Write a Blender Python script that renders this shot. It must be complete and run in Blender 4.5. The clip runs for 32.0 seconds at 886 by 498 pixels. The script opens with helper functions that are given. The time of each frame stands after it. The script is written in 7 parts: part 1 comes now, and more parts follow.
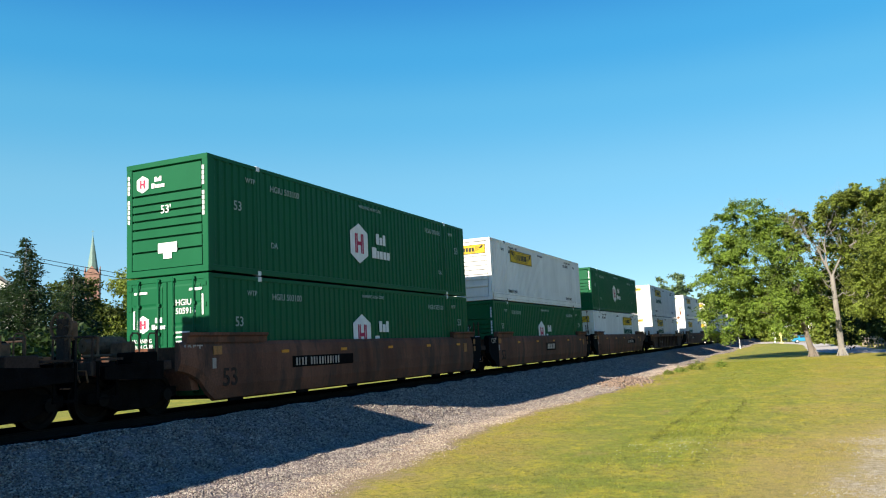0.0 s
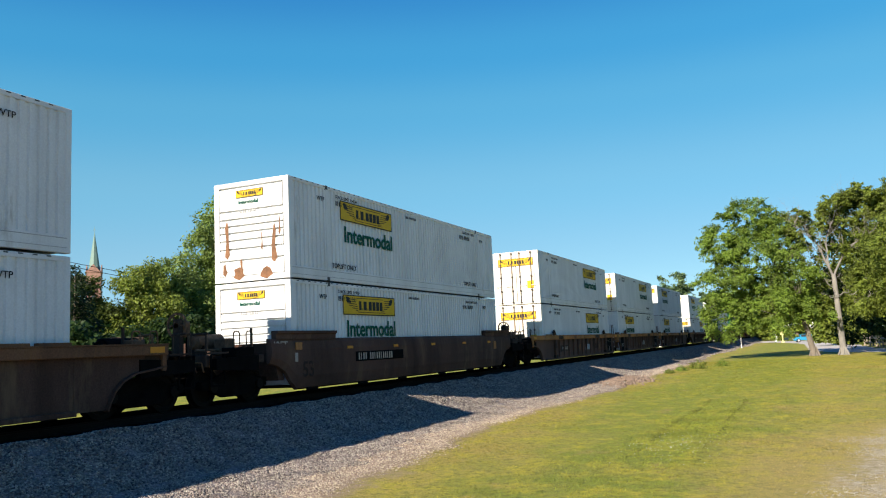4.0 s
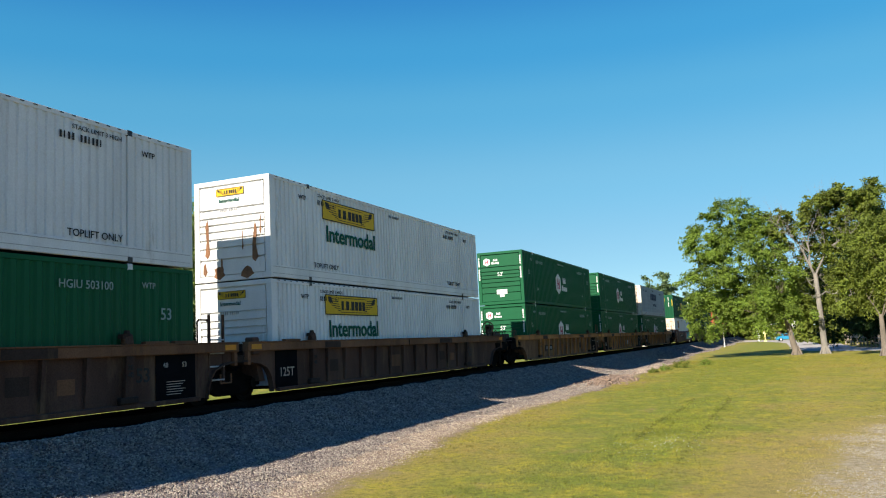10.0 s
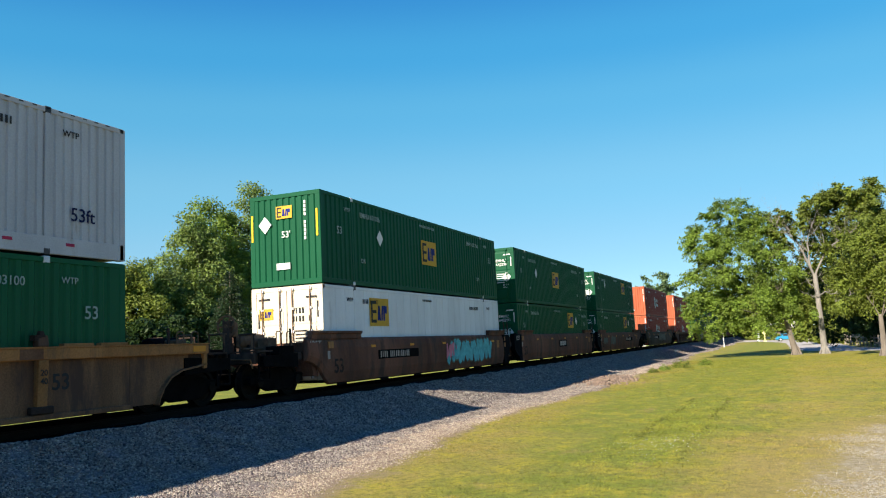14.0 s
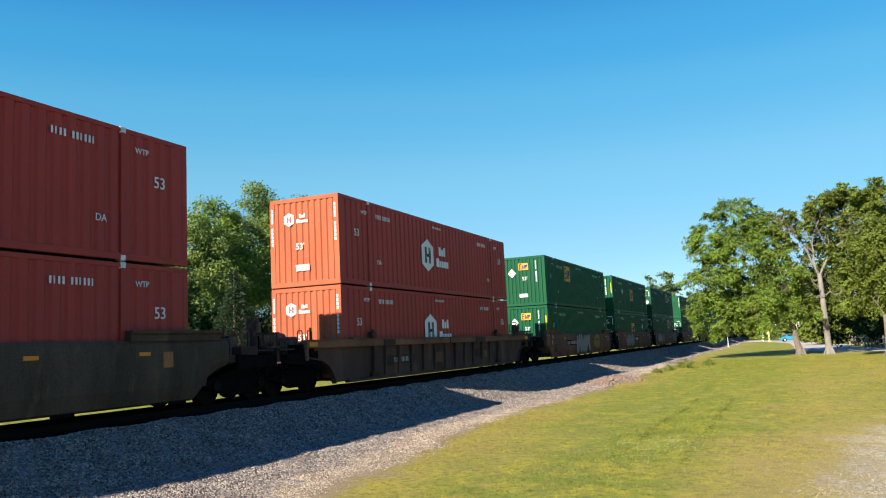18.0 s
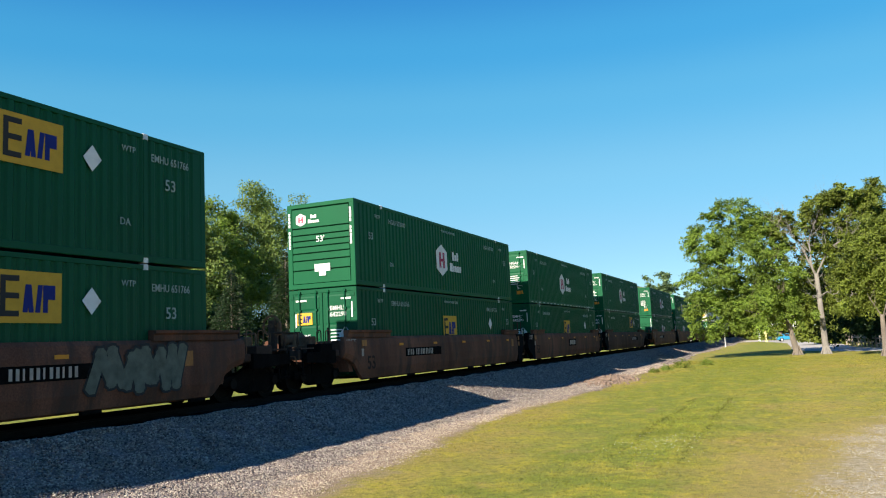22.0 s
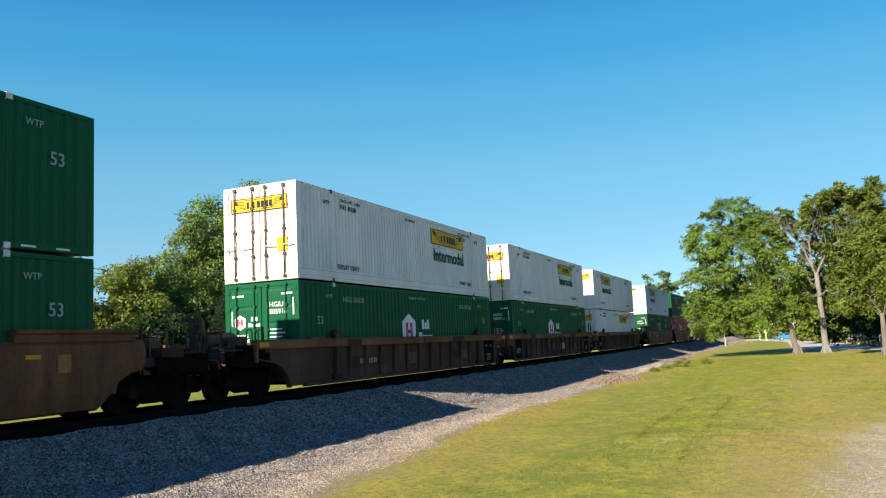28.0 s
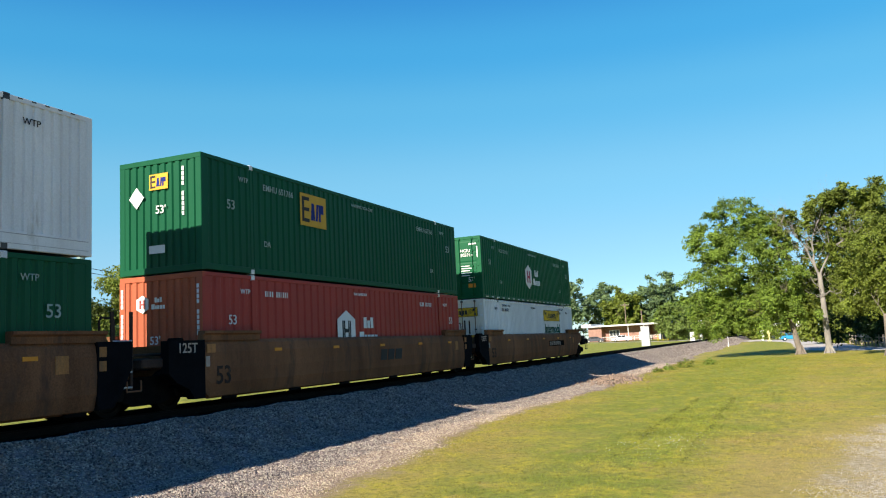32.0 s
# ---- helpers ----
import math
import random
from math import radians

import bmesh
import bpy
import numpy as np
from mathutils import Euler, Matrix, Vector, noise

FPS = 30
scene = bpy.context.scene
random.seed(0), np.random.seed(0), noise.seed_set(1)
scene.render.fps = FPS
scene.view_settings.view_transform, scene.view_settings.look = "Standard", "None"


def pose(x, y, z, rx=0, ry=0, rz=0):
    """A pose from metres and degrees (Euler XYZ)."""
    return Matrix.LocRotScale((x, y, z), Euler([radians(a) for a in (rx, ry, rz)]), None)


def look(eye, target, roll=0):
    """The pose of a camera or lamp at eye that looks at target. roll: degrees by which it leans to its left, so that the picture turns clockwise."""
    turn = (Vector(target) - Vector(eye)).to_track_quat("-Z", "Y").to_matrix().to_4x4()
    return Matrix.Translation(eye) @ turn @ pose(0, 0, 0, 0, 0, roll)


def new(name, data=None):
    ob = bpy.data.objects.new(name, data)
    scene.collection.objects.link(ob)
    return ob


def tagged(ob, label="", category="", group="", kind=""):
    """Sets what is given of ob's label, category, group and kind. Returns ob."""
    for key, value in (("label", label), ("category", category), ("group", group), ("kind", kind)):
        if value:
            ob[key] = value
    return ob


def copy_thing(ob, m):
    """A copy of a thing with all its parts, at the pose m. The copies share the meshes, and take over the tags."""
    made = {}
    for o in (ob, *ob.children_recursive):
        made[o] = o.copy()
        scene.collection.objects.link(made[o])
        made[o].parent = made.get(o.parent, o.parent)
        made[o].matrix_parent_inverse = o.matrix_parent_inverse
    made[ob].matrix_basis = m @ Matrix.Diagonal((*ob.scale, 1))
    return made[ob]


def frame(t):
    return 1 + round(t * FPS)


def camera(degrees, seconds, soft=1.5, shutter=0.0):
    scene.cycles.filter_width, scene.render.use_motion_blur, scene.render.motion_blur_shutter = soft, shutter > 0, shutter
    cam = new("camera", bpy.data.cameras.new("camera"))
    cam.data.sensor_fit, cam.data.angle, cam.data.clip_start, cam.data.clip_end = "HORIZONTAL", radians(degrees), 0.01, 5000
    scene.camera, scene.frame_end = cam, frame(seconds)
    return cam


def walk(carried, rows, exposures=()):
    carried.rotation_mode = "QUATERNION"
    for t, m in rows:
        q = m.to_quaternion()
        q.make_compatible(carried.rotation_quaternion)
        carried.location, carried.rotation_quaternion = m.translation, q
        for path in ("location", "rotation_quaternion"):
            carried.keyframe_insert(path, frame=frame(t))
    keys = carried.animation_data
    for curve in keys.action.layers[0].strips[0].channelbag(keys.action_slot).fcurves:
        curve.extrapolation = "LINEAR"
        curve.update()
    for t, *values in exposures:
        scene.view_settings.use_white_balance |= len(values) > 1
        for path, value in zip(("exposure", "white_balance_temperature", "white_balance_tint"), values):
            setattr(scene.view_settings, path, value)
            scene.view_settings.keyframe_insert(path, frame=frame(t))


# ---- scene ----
cam = camera(57.77, 32.0, soft=1.12)
EYE = (0.0, 0.0, 1.03)


def aim(yaw, tilt, roll):
    """A view from the fixed eye, in degrees: yaw to the left of the track, tilt up, lean."""
    a, b = radians(yaw), radians(tilt)
    way = Vector((-math.sin(a) * math.cos(b), math.cos(a) * math.cos(b), math.sin(b)))
    return look(EYE, Vector(EYE) + 20 * way, roll)


VIEWS = [
    (0, 23.73, 7.04, -2.78),
    (0.5, 23.82, 7.02, -2.61),
    (1, 23.92, 7.04, -2.67),
    (1.5, 24.00, 7.05, -2.65),
    (2, 23.74, 6.94, -2.80),
    (2.5, 23.99, 6.91, -2.62),
    (3, 23.82, 6.95, -2.73),
    (3.5, 23.92, 6.95, -2.70),
    (5.5, 23.30, 6.92, -2.72),
    (6, 23.29, 6.89, -2.74),
    (6.5, 23.26, 6.92, -2.78),
    (7, 23.06, 6.88, -2.78),
    (7.5, 23.01, 6.92, -2.83),
    (8, 23.23, 6.94, -2.76),
    (8.5, 23.32, 6.91, -2.70),
    (9, 23.16, 6.89, -2.78),
    (9.5, 22.91, 6.90, -2.82),
    (10, 22.76, 6.89, -2.83),
    (10.5, 22.78, 6.90, -2.84),
    (11, 22.78, 6.90, -2.84),
    (11.5, 22.77, 6.92, -2.85),
    (12, 22.79, 6.89, -2.81),
    (12.5, 22.79, 6.89, -2.81),
    (13, 22.73, 6.91, -2.88),
    (13.5, 22.76, 6.94, -2.87),
    (14, 22.73, 6.90, -2.86),
    (14.5, 22.70, 6.95, -3.02),
    (16.5, 22.92, 6.89, -2.63),
    (17, 22.93, 6.83, -2.67),
    (17.5, 22.98, 6.86, -2.60),
    (18, 23.01, 6.88, -2.73),
    (18.5, 23.03, 6.84, -2.68),
    (19, 23.07, 6.89, -2.64),
    (19.5, 22.96, 6.86, -2.72),
    (20, 22.96, 6.81, -2.63),
    (20.5, 22.99, 6.87, -2.75),
    (21, 23.06, 6.83, -2.68),
    (21.5, 23.05, 6.85, -2.71),
    (22, 22.83, 6.86, -2.73),
    (22.5, 23.03, 6.84, -2.65),
    (23, 22.81, 6.87, -2.77),
    (23.5, 22.77, 6.83, -2.81),
    (24, 22.85, 6.83, -2.69),
    (24.5, 22.98, 6.78, -2.70),
    (25, 22.98, 6.84, -2.70),
    (25.5, 22.92, 6.84, -2.70),
    (27.5, 22.87, 6.84, -2.69),
    (28, 22.83, 6.80, -2.76),
    (28.5, 22.82, 6.85, -2.72),
    (29, 22.82, 6.85, -2.72),
    (29.5, 22.81, 6.86, -2.76),
    (30, 22.86, 6.86, -2.74),
    (30.5, 22.81, 6.75, -2.87),
    (31, 22.97, 6.61, -2.85),
    (31.5, 23.10, 6.75, -2.74),
    (32, 23.01, 6.87, -2.83),
]
walk(cam, [(t, aim(a, b, c)) for t, a, b, c in VIEWS], exposures=[(0.0, 1.3), (1.0, 1.29), (3.0, 1.17), (6.0, 1.08), (8.0, 1.06), (10.0, 1.08), (12.0, 1.2), (14.0, 1.24), (17.0, 1.29), (20.0, 1.23), (24.0, 1.26), (28.0, 1.2), (30.0, 1.2), (31.0, 1.29), (32.0, 1.29)])

# world, sun, exposure
SUN_WAY = Vector((0.45, 1.84, -1.0)).normalized()
world = bpy.data.worlds.new("sky")
scene.world = world
world.use_nodes = True
sky = world.node_tree.nodes.new("ShaderNodeTexSky")
sky.sky_type, sky.sun_disc = "NISHITA", False
sky.sun_elevation = math.asin(-SUN_WAY.z)
sky.sun_rotation = math.atan2(-SUN_WAY.x, -SUN_WAY.y)
sky.altitude, sky.air_density, sky.dust_density, sky.ozone_density = 3000.0, 1.0, 0.0, 1.9
back = world.node_tree.nodes["Background"]
back.inputs["Strength"].default_value = 0.084
deep = world.node_tree.nodes.new("ShaderNodeHueSaturation")
deep.inputs["Saturation"].default_value, deep.inputs["Hue"].default_value = 1.33, 0.488
world.node_tree.links.new(sky.outputs["Color"], deep.inputs["Color"])
# thin even haze, paler towards the horizon all round
along = world.node_tree.nodes.new("ShaderNodeTexCoord")
height = world.node_tree.nodes.new("ShaderNodeSeparateXYZ")
haze = world.node_tree.nodes.new("ShaderNodeValToRGB")
haze.color_ramp.interpolation = "EASE"
for place, tone in ((0.0, (0.150, 0.250, 0.300)), (0.10, (0.134, 0.238, 0.292)), (0.19, (0.106, 0.246, 0.318)), (0.285, (0.058, 0.214, 0.326)), (0.35, (0.031, 0.180, 0.326)), (0.43, (0.017, 0.120, 0.292)), (0.6, (0.014, 0.082, 0.300)), (1.0, (0.010, 0.056, 0.280))):
    stop = haze.color_ramp.elements.new(place) if 0.0 < place < 1.0 else haze.color_ramp.elements[0 if place == 0.0 else -1]
    stop.color = (*(c / 0.084 * 0.1 for c in tone), 1)
veil = world.node_tree.nodes.new("ShaderNodeVectorMath")
veil.operation, veil.inputs["Scale"].default_value = "SCALE", 10.0
mixed = world.node_tree.nodes.new("ShaderNodeMix")
mixed.data_type = "RGBA"
mixed.inputs["Factor"].default_value = 0.7
world.node_tree.links.new(along.outputs["Generated"], height.inputs["Vector"])
world.node_tree.links.new(height.outputs["Z"], haze.inputs["Fac"])
world.node_tree.links.new(haze.outputs["Color"], veil.inputs[0])
world.node_tree.links.new(deep.outputs["Color"], mixed.inputs["A"])
world.node_tree.links.new(veil.outputs[0], mixed.inputs["B"])
world.node_tree.links.new(mixed.outputs["Result"], back.inputs["Color"])
sun = new("sun", bpy.data.lights.new("sun", "SUN"))
sun.data.energy, sun.data.angle, sun.data.color = 5.0, radians(0.53), (1.0, 0.9, 0.76)
sun.matrix_world = look((-20, -60, 60), Vector((-20, -60, 60)) + SUN_WAY)
# ---------------------------------------------------------------- geometry tools
class Geo:
    """Vertices and faces of one mesh, gathered from simple solids."""

    def __init__(self):
        self.v, self.f = [], []

    def add(self, verts, faces):
        n = len(self.v)
        self.v.extend(tuple(p) for p in verts)
        self.f.extend(tuple(i + n for i in q) for q in faces)
        return self

    def box(self, x0, x1, y0, y1, z0, z1):
        p = [(x, y, z) for x in (x0, x1) for y in (y0, y1) for z in (z0, z1)]
        return self.add(p, [(0, 1, 3, 2), (4, 6, 7, 5), (0, 4, 5, 1), (2, 3, 7, 6), (0, 2, 6, 4), (1, 5, 7, 3)])

    def slab(self, outline, axis, a, b):
        """A closed outline (pairs) drawn out along an axis from a to b."""
        put = {"x": lambda p, t: (t, p[0], p[1]), "y": lambda p, t: (p[0], t, p[1]), "z": lambda p, t: (p[0], p[1], t)}[axis]
        n = len(outline)
        verts = [put(p, a) for p in outline] + [put(p, b) for p in outline]
        faces = [tuple(range(n)), tuple(range(2 * n - 1, n - 1, -1))]
        faces += [(i, i + n, (i + 1) % n + n, (i + 1) % n) for i in range(n)]
        return self.add(verts, faces)

    def rod(self, p0, p1, r0, r1=None, n=8):
        r1 = r0 if r1 is None else r1
        p0, p1 = Vector(p0), Vector(p1)
        d = (p1 - p0).normalized()
        u = d.orthogonal().normalized()
        w = d.cross(u)
        ring = [u * math.cos(2 * math.pi * k / n) + w * math.sin(2 * math.pi * k / n) for k in range(n)]
        verts = [p0 + q * r0 for q in ring] + [p1 + q * r1 for q in ring]
        faces = [tuple(range(n - 1, -1, -1)), tuple(range(n, 2 * n))]
        faces += [(k, (k + 1) % n, (k + 1) % n + n, k + n) for k in range(n)]
        return self.add(verts, faces)

    def wheel(self, centre, axis, profile, n=24):
        """A turned solid: profile of (along, radius) pairs round an axis."""
        c, d = Vector(centre), Vector(axis).normalized()
        u = d.orthogonal().normalized()
        w = d.cross(u)
        verts, m = [], len(profile)
        for k in range(n):
            q = u * math.cos(2 * math.pi * k / n) + w * math.sin(2 * math.pi * k / n)
            verts += [c + d * a + q * r for a, r in profile]
        faces = [(k * m + i, ((k + 1) % n) * m + i, ((k + 1) % n) * m + i + 1, k * m + i + 1) for k in range(n) for i in range(m - 1)]
        return self.add(verts, faces)

    def mesh(self, name, bevel=0.0, smooth=False):
        me = bpy.data.meshes.new(name)
        me.from_pydata(self.v, [], self.f)
        bm = bmesh.new()
        bm.from_mesh(me)
        bmesh.ops.recalc_face_normals(bm, faces=bm.faces)
        if bevel:
            edges = [e for e in bm.edges if len(e.link_faces) == 2 and e.calc_face_angle(0) > 0.6]
            bmesh.ops.bevel(bm, geom=edges, offset=bevel, segments=1, affect="EDGES", profile=0.6)
        bm.to_mesh(me)
        bm.free()
        if smooth:
            me.shade_smooth()
        return me


def part(name, geo, material, parent, label="", bevel=0.0, smooth=False):
    """Links a gathered solid as one mesh under a thing or a part."""
    me = geo.mesh(name, bevel, smooth)
    me.materials.append(material)
    ob = new(name, me)
    ob.parent = parent
    return tagged(ob, label)


def solid(name, geo, material, bevel=0.0, smooth=False):
    """A top-level mesh."""
    return part(name, geo, material, None, "", bevel, smooth)


def twin(name, source, parent, m):
    """Another object on the same mesh."""
    ob = new(name, source.data)
    ob.parent = parent
    ob.matrix_basis = m
    return ob


def fast_mesh(name, verts, faces, material, smooth=False):
    """A mesh out of arrays: verts (n, 3) and faces (m, 3 or 4)."""
    me = bpy.data.meshes.new(name)
    k = faces.shape[1]
    me.vertices.add(len(verts))
    me.vertices.foreach_set("co", np.asarray(verts, np.float32).ravel())
    me.loops.add(faces.size)
    me.loops.foreach_set("vertex_index", faces.astype(np.int32).ravel())
    me.polygons.add(len(faces))
    me.polygons.foreach_set("loop_start", np.arange(0, faces.size, k, dtype=np.int32))
    me.update(calc_edges=True)
    me.validate()
    me.materials.append(material)
    if smooth:
        me.shade_smooth()
    return me


def words(name, text, size, material, parent, m, bold=0.0, label="", depth=0.006, wide=1.0):
    """Lettering in the built-in font, as a thin mesh; size is the height of capitals."""
    cu = bpy.data.curves.new(name, "FONT")
    cu.body, cu.size, cu.extrude, cu.offset = text, size / 0.7, depth / 2, bold * size
    cu.align_x, cu.resolution_u = "LEFT", 3
    tmp = bpy.data.objects.new(name, cu)
    me = bpy.data.meshes.new_from_object(tmp)
    bpy.data.objects.remove(tmp)
    bpy.data.curves.remove(cu)
    me.transform(Matrix.Diagonal((wide, 1, 1, 1)))
    me.materials.clear()
    me.materials.append(material)
    ob = new(name, me)
    ob.parent = parent
    ob.matrix_basis = m
    return tagged(ob, label, kind="stuff" if name in ("code_marking", "notice") else "")


# ---------------------------------------------------------------- materials
def surface(name, colour, rough=0.6, metal=0.0, vary=0.25, scale=3.0, bump=0.1, fine=60.0, stain=None, stain_amount=0.0, streak=1.0, spec=0.5, island=0.0, each=0.0):
    """Paint, rust, bark, stone: a base colour varied at two scales, with stains and a fine relief."""
    m = bpy.data.materials.new(name)
    m.use_nodes = True
    nt = m.node_tree
    n, l = nt.nodes, nt.links
    bsdf = n["Principled BSDF"]
    bsdf.inputs["Metallic"].default_value = metal
    bsdf.inputs["Specular IOR Level"].default_value = spec
    co = n.new("ShaderNodeTexCoord")
    info = n.new("ShaderNodeObjectInfo")
    mapping = n.new("ShaderNodeMapping")
    mapping.inputs["Scale"].default_value = (1, 1, streak)
    l.new(co.outputs["Object"], mapping.inputs["Vector"])
    big = n.new("ShaderNodeTexNoise")
    big.inputs["Scale"].default_value, big.inputs["Detail"].default_value, big.inputs["Roughness"].default_value = scale, 6, 0.6
    small = n.new("ShaderNodeTexNoise")
    small.inputs["Scale"].default_value, small.inputs["Detail"].default_value = fine, 4
    l.new(mapping.outputs["Vector"], big.inputs["Vector"])
    l.new(co.outputs["Object"], small.inputs["Vector"])
    lo = tuple(c * (1 - vary) for c in colour[:3]) + (1,)
    hi = tuple(min(1, c * (1 + vary)) for c in colour[:3]) + (1,)
    ramp = n.new("ShaderNodeMix")
    ramp.data_type = "RGBA"
    ramp.inputs["A"].default_value, ramp.inputs["B"].default_value = lo, hi
    spread = n.new("ShaderNodeMapRange")
    spread.inputs["From Min"].default_value, spread.inputs["From Max"].default_value = 0.3, 0.7
    l.new(big.outputs["Fac"], spread.inputs["Value"])
    l.new(spread.outputs["Result"], ramp.inputs["Factor"])
    hue = n.new("ShaderNodeHueSaturation")
    hue.inputs["Saturation"].default_value = 1.0
    l.new(ramp.outputs["Result"], hue.inputs["Color"])
    bright = n.new("ShaderNodeMapRange")
    bright.inputs["From Min"].default_value, bright.inputs["From Max"].default_value = 0.25, 0.75
    bright.inputs["To Min"].default_value, bright.inputs["To Max"].default_value = 1 - vary * 0.6, 1 + vary * 0.6
    l.new(small.outputs["Fac"], bright.inputs["Value"])
    value = bright.outputs["Result"]
    if island or each:
        piece = n.new("ShaderNodeNewGeometry").outputs["Random Per Island"] if island else info.outputs["Random"]
        amount = island or each
        step = n.new("ShaderNodeMapRange")
        step.inputs["To Min"].default_value, step.inputs["To Max"].default_value = 1 - amount, 1 + amount
        l.new(piece, step.inputs["Value"])
        both = n.new("ShaderNodeMath")
        both.operation = "MULTIPLY"
        l.new(value, both.inputs[0])
        l.new(step.outputs["Result"], both.inputs[1])
        value = both.outputs[0]
        tint = n.new("ShaderNodeMapRange")
        tint.inputs["To Min"].default_value, tint.inputs["To Max"].default_value = 0.5 - amount * 0.06, 0.5 + amount * 0.06
        l.new(piece, tint.inputs["Value"])
        l.new(tint.outputs["Result"], hue.inputs["Hue"])
    l.new(value, hue.inputs["Value"])
    colour_out = hue.outputs["Color"]
    if stain:
        blot = n.new("ShaderNodeTexNoise")
        blot.inputs["Scale"].default_value, blot.inputs["Detail"].default_value, blot.inputs["Roughness"].default_value = scale * 1.7, 8, 0.7
        move = n.new("ShaderNodeVectorMath")
        move.inputs[1].default_value = (13.1, 7.7, 3.3)
        l.new(mapping.outputs["Vector"], move.inputs[0])
        l.new(move.outputs[0], blot.inputs["Vector"])
        cut = n.new("ShaderNodeMapRange")
        cut.inputs["From Min"].default_value, cut.inputs["From Max"].default_value = 0.66 - 0.25 * stain_amount, 0.80 - 0.25 * stain_amount
        l.new(blot.outputs["Fac"], cut.inputs["Value"])
        over = n.new("ShaderNodeMix")
        over.data_type = "RGBA"
        over.inputs["B"].default_value = (*stain, 1)
        l.new(cut.outputs["Result"], over.inputs["Factor"])
        l.new(colour_out, over.inputs["A"])
        colour_out = over.outputs["Result"]
    l.new(colour_out, bsdf.inputs["Base Color"])
    gloss = n.new("ShaderNodeMapRange")
    gloss.inputs["To Min"].default_value, gloss.inputs["To Max"].default_value = max(0.05, rough - 0.12), min(1, rough + 0.12)
    l.new(big.outputs["Fac"], gloss.inputs["Value"])
    l.new(gloss.outputs["Result"], bsdf.inputs["Roughness"])
    if bump:
        relief = n.new("ShaderNodeBump")
        relief.inputs["Strength"].default_value, relief.inputs["Distance"].default_value = bump, 0.02
        l.new(small.outputs["Fac"], relief.inputs["Height"])
        l.new(relief.outputs["Normal"], bsdf.inputs["Normal"])
    return m


def leaf_surface(name, colour, vary=0.24):
    """Foliage: leaves that let some light through, each a little different."""
    m = bpy.data.materials.new(name)
    m.use_nodes = True
    n, l = m.node_tree.nodes, m.node_tree.links
    bsdf, out = n["Principled BSDF"], n["Material Output"]
    piece = n.new("ShaderNodeNewGeometry").outputs["Random Per Island"]
    mix = n.new("ShaderNodeMix")
    mix.data_type = "RGBA"
    r, g, b = colour
    mix.inputs["A"].default_value = (r * (1 - vary), g * (1 - vary), b * (1 - vary * 0.5), 1)
    mix.inputs["B"].default_value = (r * (1 + vary * 1.2), g * (1 + vary), b, 1)
    l.new(piece, mix.inputs["Factor"])
    where = n.new("ShaderNodeTexCoord")
    spray = n.new("ShaderNodeTexNoise")
    spray.inputs["Scale"].default_value, spray.inputs["Detail"].default_value = 0.7, 4
    l.new(where.outputs["Object"], spray.inputs["Vector"])
    level = n.new("ShaderNodeMapRange")
    level.inputs["From Min"].default_value, level.inputs["From Max"].default_value = 0.3, 0.7
    level.inputs["To Min"].default_value, level.inputs["To Max"].default_value = 0.60, 1.40
    l.new(spray.outputs["Fac"], level.inputs["Value"])
    tone = n.new("ShaderNodeHueSaturation")
    l.new(mix.outputs["Result"], tone.inputs["Color"])
    l.new(level.outputs["Result"], tone.inputs["Value"])
    l.new(tone.outputs["Color"], bsdf.inputs["Base Color"])
    bsdf.inputs["Roughness"].default_value = 0.55
    bsdf.inputs["Specular IOR Level"].default_value = 0.3
    thin = n.new("ShaderNodeBsdfTranslucent")
    l.new(tone.outputs["Color"], thin.inputs["Color"])
    both = n.new("ShaderNodeMixShader")
    both.inputs["Fac"].default_value = 0.45
    l.new(bsdf.outputs["BSDF"], both.inputs[1])
    l.new(thin.outputs["BSDF"], both.inputs[2])
    l.new(both.outputs["Shader"], out.inputs["Surface"])
    return m


